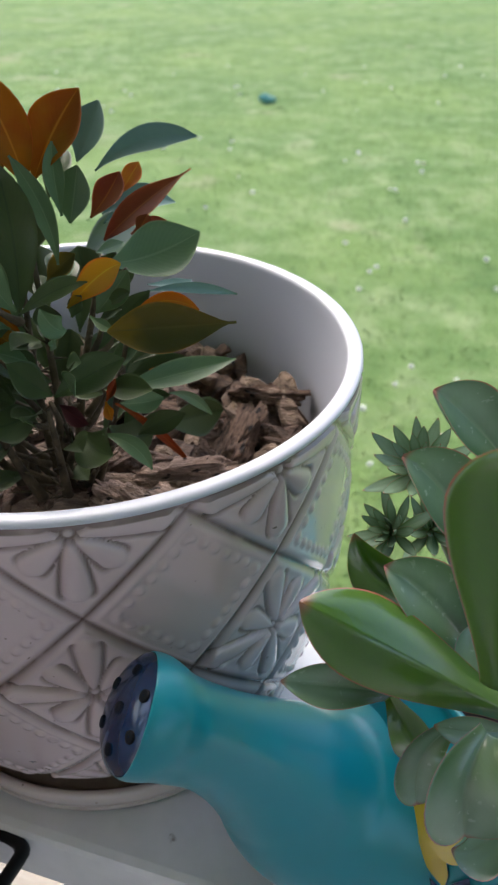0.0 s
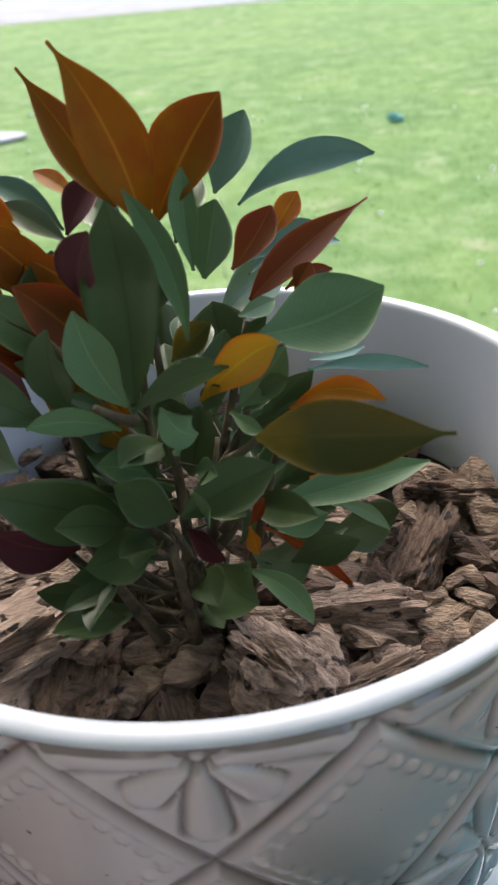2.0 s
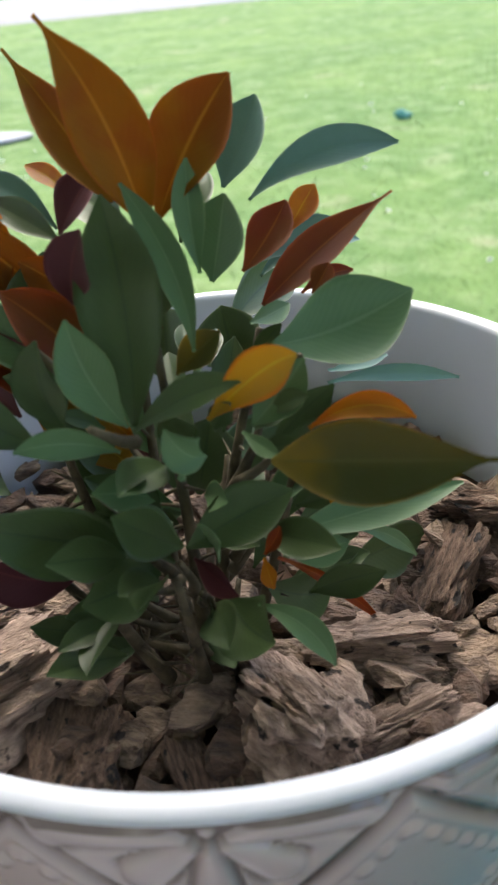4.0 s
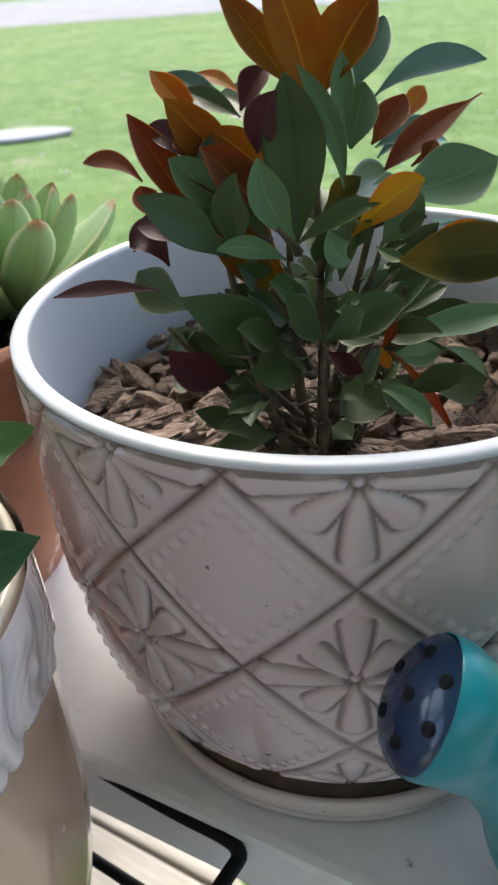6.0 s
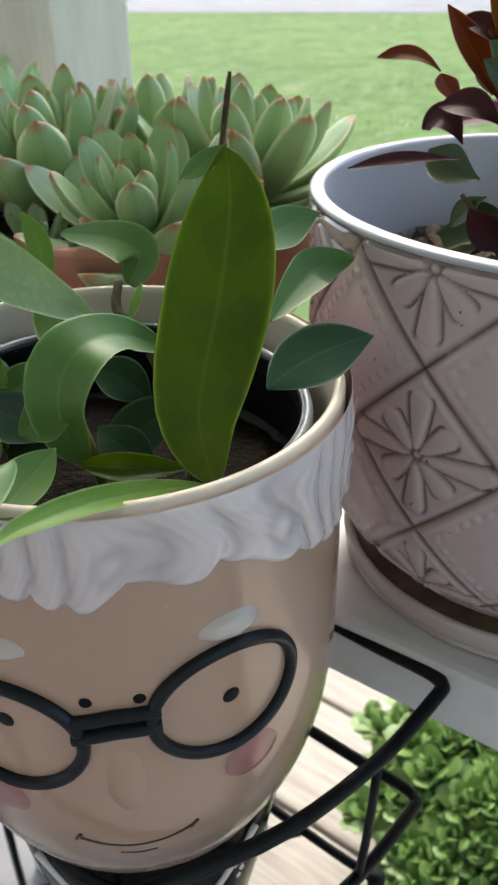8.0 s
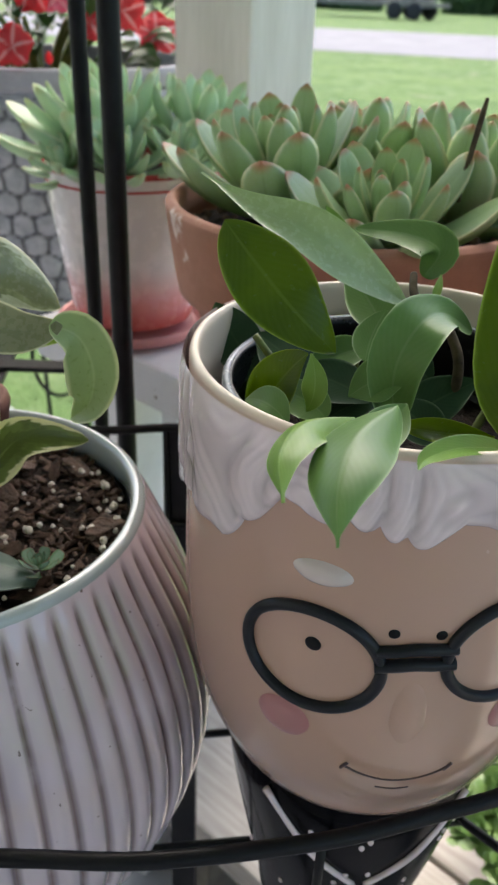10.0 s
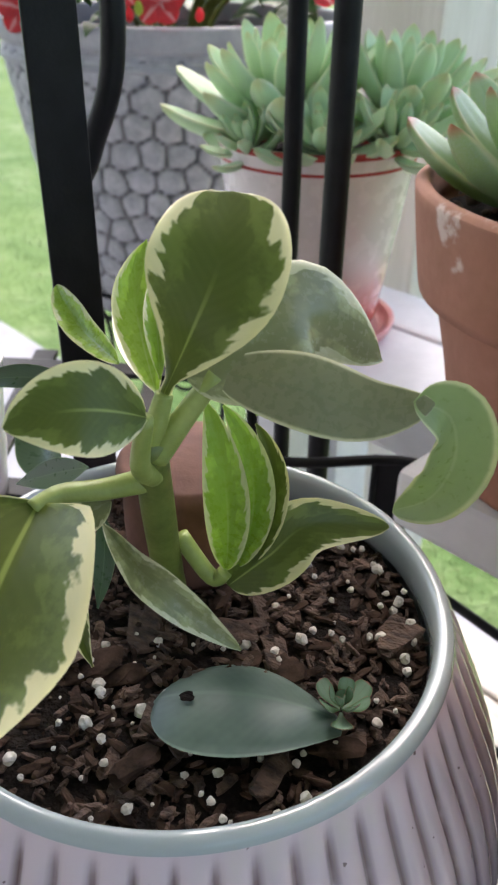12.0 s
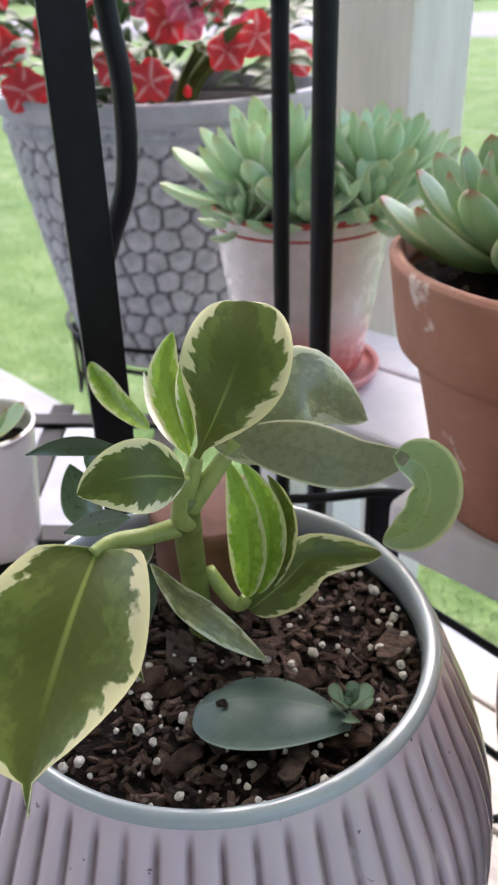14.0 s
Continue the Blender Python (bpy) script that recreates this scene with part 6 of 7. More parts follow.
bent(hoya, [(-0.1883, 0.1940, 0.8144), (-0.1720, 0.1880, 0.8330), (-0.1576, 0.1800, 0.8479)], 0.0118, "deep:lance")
bent(hoya, [(-0.1453, 0.1600, 0.8407), (-0.1424, 0.1580, 0.8508), (-0.1452, 0.1600, 0.8602)], 0.0083, "hoya_lime:lance")
bent(hoya, [(-0.1209, 0.1280, 0.8594), (-0.1287, 0.1120, 0.8628), (-0.1281, 0.0960, 0.8624), (-0.1223, 0.0840, 0.8584)], 0.0149, "hoya_lime:acum", fold=-0.5, facing=(-0.3, -0.6, 0.75))
bent(hoya, [(-0.1110, 0.1320, 0.8634), (-0.1140, 0.1080, 0.8648), (-0.1120, 0.0900, 0.8623), (-0.1071, 0.0770, 0.8562)], 0.0203, "mid:acum", fold=-0.35, facing=(-0.1, -0.7, 0.7))
bent(hoya, [(-0.0817, 0.1710, 0.8379), (-0.0879, 0.1520, 0.8472), (-0.0942, 0.1320, 0.8554), (-0.0981, 0.1130, 0.8613), (-0.0982, 0.1040, 0.8628)], 0.0065, "hoya_lime:lance", fold=0.5)
bent(hoya, [(-0.1186, 0.1680, 0.8390), (-0.1050, 0.1720, 0.8379), (-0.0900, 0.1800, 0.8362)], 0.0082, "bright:lance", fold=0.6)
bent(hoya, [(-0.1290, 0.2270, 0.8681), (-0.1249, 0.2280, 0.8778), (-0.1379, 0.2330, 0.8806), (-0.1594, 0.2400, 0.8781)], 0.0142, "mid:oval", fold=0.25)
bent(hoya, [(-0.1590, 0.2250, 0.8653), (-0.1615, 0.2300, 0.8763), (-0.1699, 0.2340, 0.8863)], 0.0086, "hoya_lime:oval")
bent(hoya, [(-0.1322, 0.1960, 0.8571), (-0.1414, 0.2040, 0.8640), (-0.1528, 0.2120, 0.8717)], 0.0159, "mid:oval")
bent(hoya, [(-0.1326, 0.1760, 0.8543), (-0.1335, 0.1840, 0.8600), (-0.1319, 0.1920, 0.8663)], 0.0115, "mid:oval")
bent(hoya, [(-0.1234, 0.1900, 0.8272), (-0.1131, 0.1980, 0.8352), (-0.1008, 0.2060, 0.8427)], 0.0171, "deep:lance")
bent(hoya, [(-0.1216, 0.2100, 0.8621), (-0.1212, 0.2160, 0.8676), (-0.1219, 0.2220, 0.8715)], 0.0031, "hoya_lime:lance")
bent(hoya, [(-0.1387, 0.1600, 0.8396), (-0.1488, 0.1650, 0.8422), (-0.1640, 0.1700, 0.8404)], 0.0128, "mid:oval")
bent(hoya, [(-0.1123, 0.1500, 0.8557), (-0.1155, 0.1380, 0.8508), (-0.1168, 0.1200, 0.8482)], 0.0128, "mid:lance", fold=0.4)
# Low inner leaves, their shade painted in by the deep tone.
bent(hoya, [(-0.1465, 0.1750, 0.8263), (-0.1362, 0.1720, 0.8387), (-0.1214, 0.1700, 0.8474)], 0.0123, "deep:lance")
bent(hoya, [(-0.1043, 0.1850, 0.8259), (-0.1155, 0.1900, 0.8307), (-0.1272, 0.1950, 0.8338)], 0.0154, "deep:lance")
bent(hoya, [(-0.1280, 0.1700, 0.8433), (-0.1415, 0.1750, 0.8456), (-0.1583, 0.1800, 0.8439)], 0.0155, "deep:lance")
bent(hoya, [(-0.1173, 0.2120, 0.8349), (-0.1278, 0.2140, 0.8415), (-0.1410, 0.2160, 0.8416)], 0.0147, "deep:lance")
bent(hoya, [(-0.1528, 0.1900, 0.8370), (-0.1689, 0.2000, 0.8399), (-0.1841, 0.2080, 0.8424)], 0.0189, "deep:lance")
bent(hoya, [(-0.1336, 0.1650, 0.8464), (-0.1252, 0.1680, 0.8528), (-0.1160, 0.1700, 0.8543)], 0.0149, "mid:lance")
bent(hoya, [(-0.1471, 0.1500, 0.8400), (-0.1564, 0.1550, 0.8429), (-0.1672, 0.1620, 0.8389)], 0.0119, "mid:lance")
tube("vine", [Vector(p) - hoya.matrix_world.translation for p in ((-0.1324, 0.2270, 0.8685), (-0.1284, 0.2170, 0.8636), (-0.1162, 0.2080, 0.8599), (-0.1085, 0.2040, 0.8491), (-0.1078, 0.2030, 0.8331))], 0.0015, M["stem_brown"], hoya, "brown woody vine", radii=[0.0014, 0.0016, 0.0017, 0.0018, 0.0018])

# ---- ribbed bowl with the variegated peperomia ----
RX, RY, RZ = -0.2985, 0.149, 0.565
rib = thing("ribbed_bowl", RX, RY, RZ, "round pinkish white glazed bowl with vertical ribs and grey lip", "planter")
RIBS = 58


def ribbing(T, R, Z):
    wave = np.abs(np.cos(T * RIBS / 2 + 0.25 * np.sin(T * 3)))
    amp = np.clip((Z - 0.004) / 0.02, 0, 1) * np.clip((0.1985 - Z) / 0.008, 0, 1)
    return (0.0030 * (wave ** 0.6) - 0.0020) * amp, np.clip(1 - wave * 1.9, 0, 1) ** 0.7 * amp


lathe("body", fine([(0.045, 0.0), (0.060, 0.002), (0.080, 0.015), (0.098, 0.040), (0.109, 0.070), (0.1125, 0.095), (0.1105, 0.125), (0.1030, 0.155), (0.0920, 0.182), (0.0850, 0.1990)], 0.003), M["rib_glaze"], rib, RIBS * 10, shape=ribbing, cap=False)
lathe("lip", fine([(0.0850, 0.1990), (0.0846, 0.2006), (0.0836, 0.2018), (0.0815, 0.2025), (0.0790, 0.2000), (0.0785, 0.190), (0.082, 0.17), (0.0002, 0.168)], 0.003), M["rib_lip"], rib, 120, "smooth grey-green glazed lip", cap=False)
lathe("foot", [(0.0002, 0.0005), (0.0452, 0.0005), (0.0455, 0.001)], M["rib_glaze"], rib, 48, cap=False)
SOIL_R = 0.752
fill("bowl_soil", RX, RY, SOIL_R, 0.0785, 0.003, M["soil"], "dark chunky potting soil in the ribbed bowl", 3)


def bowl_bits():
    rng = random.Random(33)
    bark, dark, perl = [], [], []
    for i in range(1900):
        r, a = 0.0765 * math.sqrt(rng.random()), rng.uniform(0, 2 * math.pi)
        s = rng.uniform(0.0022, 0.0080)
        z = SOIL_R + 0.003 * (1 - (r / 0.078) ** 2) + rng.uniform(0.0, 0.003)
        (bark if i % 2 else dark).append((RX + r * math.cos(a), RY + r * math.sin(a), z, s, s * rng.uniform(0.3, 0.6), s * rng.uniform(0.2, 0.5),
                                          rng.uniform(-0.5, 0.5), rng.uniform(-0.5, 0.5), rng.uniform(0, 6.3)))
    for i in range(46):
        r, a = 0.070 * math.sqrt(rng.random()), rng.uniform(0, 2 * math.pi)
        s = rng.uniform(0.011, 0.021)
        (bark if i % 3 else dark).append((RX + r * math.cos(a), RY + r * math.sin(a), SOIL_R + 0.0050, s, s * rng.uniform(0.4, 0.7), s * rng.uniform(0.15, 0.3), rng.uniform(-0.4, 0.4), rng.uniform(-0.4, 0.4), rng.uniform(0, 6.3)))
    for i in range(120):
        r, a = 0.075 * rng.random() ** 0.45, rng.uniform(-2.6, 1.2)
        s = rng.uniform(0.0012, 0.0042) * (0.7 if i % 2 else 1.0)
        perl.append((RX + r * math.cos(a), RY + r * math.sin(a), SOIL_R + 0.0045 + rng.uniform(0, 0.0015), s, s, s, rng.uniform(0, 3), rng.uniform(0, 3), rng.uniform(0, 6)))
    scatter("bark_bits", LUMPS, bark, M["bark"], "thin brown bark chips on the bowl's soil", "bark")
    scatter("bark_crumbs", LUMPS, dark, M["mulch"], "dark bark crumbs on the bowl's soil", "bark")
    scatter("perlite", PEBBLES, perl, M["perlite"], "small white perlite grains on the bowl's soil", "perlite")


bowl_bits()
shard = lathe("terracotta_shard", fine([(0.0002, 0.0), (0.020, 0.0), (0.0225, 0.020), (0.0240, 0.0245), (0.0225, 0.027), (0.0190, 0.0275), (0.010, 0.0290), (0.0002, 0.0295)], 0.003), M["old_wood"], None, 40)
shard.location = (-0.316, 0.181, SOIL_R + 0.001)
shard.scale = (1.05, 1.05, 1.6)
tagged(shard, "upturned terracotta shard half buried behind the peperomia's stem", "shard")
peperomia = thing("peperomia", -0.308, 0.152, SOIL_R + 0.002, "variegated peperomia with thick stem and cream-edged green leaves", "plant")


def pep_stems():
    o = peperomia.matrix_world.translation
    for pts, rad in ((((-0.305, 0.153, SOIL_R), (-0.3044, 0.149, 0.7755), (-0.299, 0.138, 0.812), (-0.291, 0.126, 0.840)), (0.0056, 0.0050, 0.0050, 0.0042)),
                     (((-0.292, 0.128, 0.836), (-0.289, 0.127, 0.846), (-0.2875, 0.1280, 0.8528)), (0.0036, 0.0028, 0.0022)),
                     (((-0.291, 0.128, 0.834), (-0.284, 0.131, 0.846), (-0.2778, 0.1360, 0.8570)), (0.0036, 0.0030, 0.0024)),
                     (((-0.2960, 0.1340, 0.8220), (-0.3062, 0.1240, 0.8207), (-0.3116, 0.1140, 0.8235), (-0.3138, 0.1060, 0.8232)), (0.0036, 0.0030, 0.0027, 0.0024)),
                     (((-0.294, 0.130, 0.826), (-0.290, 0.120, 0.836), (-0.2846, 0.1160, 0.8528)), (0.0032, 0.0026, 0.002)),
                     (((-0.300, 0.150, 0.790), (-0.290, 0.152, 0.776), (-0.2855, 0.1530, 0.7796)), (0.0028, 0.0026, 0.0024)),
                     ):
        tube("stem", [Vector(p) - o for p in pts], 0.004, M["stem_pale" if rad[0] < 0.004 else "stem_green"], peperomia, radii=list(rad), sides=12)


pep_stems()
bent(peperomia, [(-0.2875, 0.1280, 0.8528), (-0.2777, 0.1260, 0.8722), (-0.2743, 0.1320, 0.8864), (-0.2791, 0.1460, 0.8976)], 0.0307, "cream:obovate", fold=0.14, wave=0.02)
bent(peperomia, [(-0.2847, 0.1320, 0.8574), (-0.2719, 0.1440, 0.8638), (-0.2643, 0.1600, 0.8671), (-0.2520, 0.1800, 0.8488)], 0.0325, "silver:oval", fold=-0.12, wave=0.03)
bent(peperomia, [(-0.2776, 0.1360, 0.8574), (-0.2588, 0.1390, 0.8569), (-0.2427, 0.1450, 0.8530), (-0.2285, 0.1500, 0.8560)], 0.0185, "backside:oval", fold=-0.10)
bent(peperomia, [(-0.2330, 0.1490, 0.8560), (-0.2255, 0.1545, 0.8510), (-0.2238, 0.1590, 0.8370), (-0.2290, 0.1620, 0.8220), (-0.2390, 0.1640, 0.8130)], 0.0185, "curl:oval", fold=0.45, wave=0.03)
bent(peperomia, [(-0.2798, 0.1600, 0.8334), (-0.2628, 0.1650, 0.8370), (-0.2419, 0.1700, 0.8413)], 0.0066, "lime:lance", fold=0.3)
bent(peperomia, [(-0.2843, 0.1160, 0.8531), (-0.2920, 0.1010, 0.8601), (-0.3026, 0.0910, 0.8575)], 0.0208, "cream:oval", fold=0.16)
bent(peperomia, [(-0.2928, 0.1320, 0.8495), (-0.3043, 0.1430, 0.8571), (-0.3133, 0.1530, 0.8657), (-0.3166, 0.1640, 0.8755)], 0.0124, "lime:lance", wave=0.06, fold=0.3)
bent(peperomia, [(-0.2921, 0.1330, 0.8531), (-0.2973, 0.1400, 0.8652), (-0.3061, 0.1520, 0.8728)], 0.0064, "lime:lance", wave=0.05, fold=0.4)
bent(peperomia, [(-0.3053, 0.1450, 0.8427), (-0.3206, 0.1580, 0.8475), (-0.3357, 0.1720, 0.8532)], 0.0067, "pale:lance", fold=0.4)
bent(peperomia, [(-0.3303, 0.1650, 0.8343), (-0.3561, 0.1800, 0.8336), (-0.3689, 0.1870, 0.8377), (-0.3776, 0.1930, 0.8410)], 0.0103, "lime:oval", fold=0.5)
bent(peperomia, [(-0.3189, 0.1360, 0.8419), (-0.3378, 0.1330, 0.8419), (-0.3600, 0.1310, 0.8341)], 0.0069, "pep_dark:lance", fold=0.5)
bent(peperomia, [(-0.3201, 0.1380, 0.8388), (-0.3363, 0.1420, 0.8300), (-0.3468, 0.1460, 0.8299)], 0.0080, "pep_dark:lance")
bent(peperomia, [(-0.3470, 0.1520, 0.7968), (-0.3652, 0.1620, 0.7953), (-0.3777, 0.1720, 0.8033)], 0.0181, "pep_dark:oval", fold=0.2)
bent(peperomia, [(-0.3245, 0.1400, 0.8124), (-0.3447, 0.1460, 0.7999), (-0.3689, 0.1520, 0.7838)], 0.0098, "pep_dark:lance")
bent(peperomia, [(-0.3135, 0.1080, 0.8236), (-0.3077, 0.0880, 0.8179), (-0.3023, 0.0680, 0.8079), (-0.2952, 0.0500, 0.8011), (-0.2883, 0.0390, 0.7949)], 0.0560, "cream:heart", fold=0.30, facing=(0.15, -0.75, 0.65))
bent(peperomia, [(-0.2855, 0.1530, 0.7803), (-0.2812, 0.1460, 0.8164), (-0.2879, 0.1470, 0.8416)], 0.0130, "lime:oval", fold=0.35)
bent(peperomia, [(-0.2824, 0.1550, 0.7815), (-0.2758, 0.1520, 0.8162), (-0.2843, 0.1500, 0.8399)], 0.0123, "lime:oval", fold=0.45)
bent(peperomia, [(-0.2795, 0.1570, 0.7822), (-0.2727, 0.1580, 0.8116), (-0.2776, 0.1560, 0.8332)], 0.0097, "cream:oval", fold=0.4)
bent(peperomia, [(-0.2845, 0.1530, 0.7742), (-0.2732, 0.1580, 0.7872), (-0.2637, 0.1660, 0.7971), (-0.2443, 0.1810, 0.7937)], 0.0204, "cream:oval", fold=0.25, wave=0.02)
bent(peperomia, [(-0.2949, 0.1100, 0.8230), (-0.2829, 0.1060, 0.8178), (-0.2734, 0.1040, 0.8156), (-0.2648, 0.1080, 0.8061), (-0.2570, 0.1120, 0.7974)], 0.0094, "silver:lance", fold=0.45, wave=0.03)
bent(peperomia, [(-0.3053, 0.1260, 0.8162), (-0.3107, 0.1200, 0.8120), (-0.3164, 0.1150, 0.8045)], 0.0099, "silver:oval")
bent(peperomia, [(-0.3120, 0.1300, 0.8062), (-0.3081, 0.1240, 0.7962), (-0.3090, 0.1200, 0.7802)], 0.0067, "pep_dark:lance")
bent(peperomia, [(-0.3144, 0.1200, 0.7881), (-0.3091, 0.1120, 0.7820), (-0.2994, 0.1050, 0.7754)], 0.0067, "cream:lance", fold=0.4)
fallen = blade("fallen_leaf", (0.0, 0, 0), (0.026, 0.001, 0.004), (0.054, 0.0, -0.001), 0.0390, "drop", LEAF["fallen"], (0, 0, 1), None, fold=-0.10, thick=0.16, nu=24, nv=12)
fallen.matrix_world = pose(-0.2365, 0.1330, 0.7590, 10, 0, 199)
tagged(fallen, "thick grey-green succulent leaf with a dark hole lying on the soil", "leaf")
spot = scatter("rot_hole", PEBBLES, [(0, 0, 0, 0.0044, 0.0034, 0.0010, 0, 0, 0.6)], M["soil"], "dark rotted hole in the fallen leaf", "hole", kind="thing")
spot.parent = fallen
spot.matrix_parent_inverse = fallen.matrix_world.inverted()
spot.location = (-0.2765, 0.1165, 0.7652)
for key_ in ("category", "kind", "label"):
    if key_ in spot:
        del spot[key_]
rosette("succulent_sprout", -0.2385, 0.1370, 0.7600, 0.0110, 12, "big_succulent", "tiny green succulent sprout at the fallen leaf", "succulent", seed=7, wide=0.55, kind="spoon", open_=0.9)

# ---- black wire plant rack ----
rack = thing("plant_rack", -0.2, 0.2, 0.0, "black wire plant rack with bowed rails and upright rods", "rack")


def rack_parts():
    o = Vector((-0.2, 0.2, 0.0))
    loop = [(-0.3335, 0.3212), (-0.3031, 0.3420), (-0.2850, 0.3495), (-0.2680, 0.3465), (-0.20, 0.3185), (-0.13, 0.2900), (-0.066, 0.2655), (-0.040, 0.2560), (-0.022, 0.2500), (-0.0150, 0.2450), (-0.0165, 0.2370), (-0.032, 0.2020), (-0.056, 0.1655),
            (-0.084, 0.1390), (-0.112, 0.1153), (-0.158, 0.0851), (-0.190, 0.0698), (-0.2185, 0.0580), (-0.27, 0.0440), (-0.33, 0.0460), (-0.385, 0.0700), (-0.412, 0.12), (-0.414, 0.2), (-0.41, 0.26), (-0.385, 0.2950)]
    for z, grow, r in ((0.708, 1.0, 0.0030), (0.634, 0.985, 0.0028), (0.563, 0.93, 0.0026)):
        c = Vector((-0.215, 0.205, 0))
        tube("rail", [Vector((c.x + (x - c.x) * grow, c.y + (y - c.y) * grow, z)) - o for x, y in loop], r, M["black_iron"], rack, closed=True, res=4, sides=8)
    for x, y in (loop[11], loop[14], loop[17], loop[20], loop[22], loop[4], loop[1]):
        c = Vector((-0.215, 0.205, 0))
        f = lambda g, z: Vector((c.x + (x - c.x) * g, c.y + (y - c.y) * g, z)) - o
        tube("tie_wire", [f(1.0, 0.707), f(0.985, 0.635), f(0.93, 0.562)], 0.0018, M["black_iron"], rack, res=3, sides=8)
    ux, uy = 0.850, 0.527
    for off, a0, a1 in ((0.1200, -0.245, -0.040), (0.1870, -0.260, 0.020), (0.2590, -0.250, 0.075), (0.3310, -0.225, 0.010), (0.395, -0.190, -0.070)):
        p = [Vector((-uy * off + ux * w, ux * off + uy * w, 0.5615)) - o for w in (a0, (a0 + a1) / 2, a1)]
        tube("floor_wire", p, 0.0024, M["black_iron"], rack, res=2, sides=8)
    for x, y, r in ((-0.3763, 0.3763, 0.0050), (-0.3433, 0.3580, 0.0064)):
        tube("rod", [Vector((x, y, 0.56)) - o, Vector((x, y, 1.2)) - o, Vector((x, y, 1.75)) - o], r, M["black_iron"], rack, sides=14)
    for x, y in ((-0.3763, 0.3763), (-0.3433, 0.3580)):
        tube("rod_hook", [Vector((x, y, 0.572)) - o, Vector((x + 0.008, y - 0.014, 0.570)) - o, Vector((x + 0.016, y - 0.030, 0.573)) - o], 0.003, M["black_iron"], rack)
    bar = slab("flat_bar", (-0.009, -0.003, 0.0), (0.009, 0.003, 1.75), M["black_iron"], rack, bevel=0.001)
    bar.matrix_local = Matrix.Translation(Vector((-0.3875, 0.2150, 0)) - o) @ Matrix.Rotation(radians(45), 4, "Z")
    back = slab("flat_bar", (-0.011, -0.003, 0.0), (0.011, 0.003, 0.708), M["black_iron"], rack, bevel=0.001)
    back.matrix_local = Matrix.Translation(Vector((-0.2950, 0.3480, 0)) - o) @ Matrix.Rotation(radians(15), 4, "Z")
    tube("curved_rod", [Vector(p) - o for p in ((-0.405, 0.255, 1.75), (-0.404, 0.256, 1.1), (-0.400, 0.258, 0.98), (-0.396, 0.260, 0.94), (-0.398, 0.259, 0.90), (-0.408, 0.254, 0.87), (-0.414, 0.25, 0.84), (-0.414, 0.25, 0.71))], 0.0048, M["black_iron"], rack)
    for x, y in ((-0.030, 0.240), (-0.165, 0.088), (-0.375, 0.085), (-0.37, 0.30)):
        tube("leg", [Vector((x, y, 0.0)) - o, Vector((x, y, 0.3)) - o, Vector((x, y, 0.575)) - o], 0.0042, M["black_iron"], rack, res=2)


rack_parts()


def left_shelf():
    """The next wing of the rack: flat bars and the small white cup on them."""
    wing = thing("rack_wing", -0.52, 0.36, 0.0, "black flat-bar wing of the plant rack", "rack")
    for k, (x, y, turn, n, z) in enumerate(((0.0, 0.0, 24, 0.30, 0.70), (0.03, -0.14, 24, 0.16, 0.70), (0.02, -0.10, -62, 0.26, 0.6965), (0.075, -0.03, -62, 0.20, 0.696))):
        b = slab("flat_bar", (-n / 2, -0.008, -0.002), (n / 2, 0.008, 0.002), M["black_iron"], wing, bevel=0.001)
        b.matrix_local = pose(x, y, z, 0, 0, turn)
    for x, y in ((-0.10, -0.05), (0.11, 0.04), (-0.07, -0.13), (0.10, -0.05)):
        tube("leg", [(x, y, 0.0), (x, y, 0.35), (x, y, 0.699)], 0.004, M["black_iron"], wing, res=2)
    cup = lathe("small_cup", fine([(0.0002, 0.0), (0.020, 0.0), (0.024, 0.004), (0.030, 0.055), (0.0315, 0.058), (0.030, 0.060), (0.0280, 0.056), (0.027, 0.048), (0.0002, 0.046)], 0.004), M["white_pot"], None, 48)
    cup.location = (-0.480, 0.216, 0.703)
    cup.scale = (1.0, 1.0, 1.25)
    tagged(cup, "small white glazed cup with soil on the black rack", "cup")
    fill("cup_soil", -0.480, 0.216, 0.7625, 0.0272, 0.003, M["soil"], "dark soil in the small white cup", 15)
    rosette("cup_succulent", -0.480, 0.216, 0.764, 0.034, 14, "echeveria", "small grey-green succulent in the white cup", "succulent", seed=31, kind="plump", wide=0.5, thick=0.2, open_=0.9)


left_shelf()

# ---- terracotta pot with echeverias ----
TX, TY = -0.205, 0.378
terra = thing("terracotta_pot", TX, TY, TOP, "weathered terracotta pot with white lime stains and a thick rim", "pot")
lathe("body", fine([(0.0002, 0.001), (0.060, 0.001), (0.0655, 0.003), (0.0780, 0.060), (0.0870, 0.094)], 0.004), M["terracotta"], terra, 80, cap=False)
lathe("rim", fine([(0.0868, 0.0925), (0.0930, 0.0935), (0.0950, 0.098), (0.1005, 0.135), (0.1005, 0.1400), (0.0980, 0.1420), (0.0945, 0.1410), (0.0920, 0.130), (0.090, 0.118), (0.0002, 0.117)], 0.003), M["terracotta"], terra, 80, cap=False)
fill("terracotta_soil", TX, TY, TOP + 0.122, 0.091, 0.006, M["soil"], "dark gritty soil in the terracotta pot", 4)


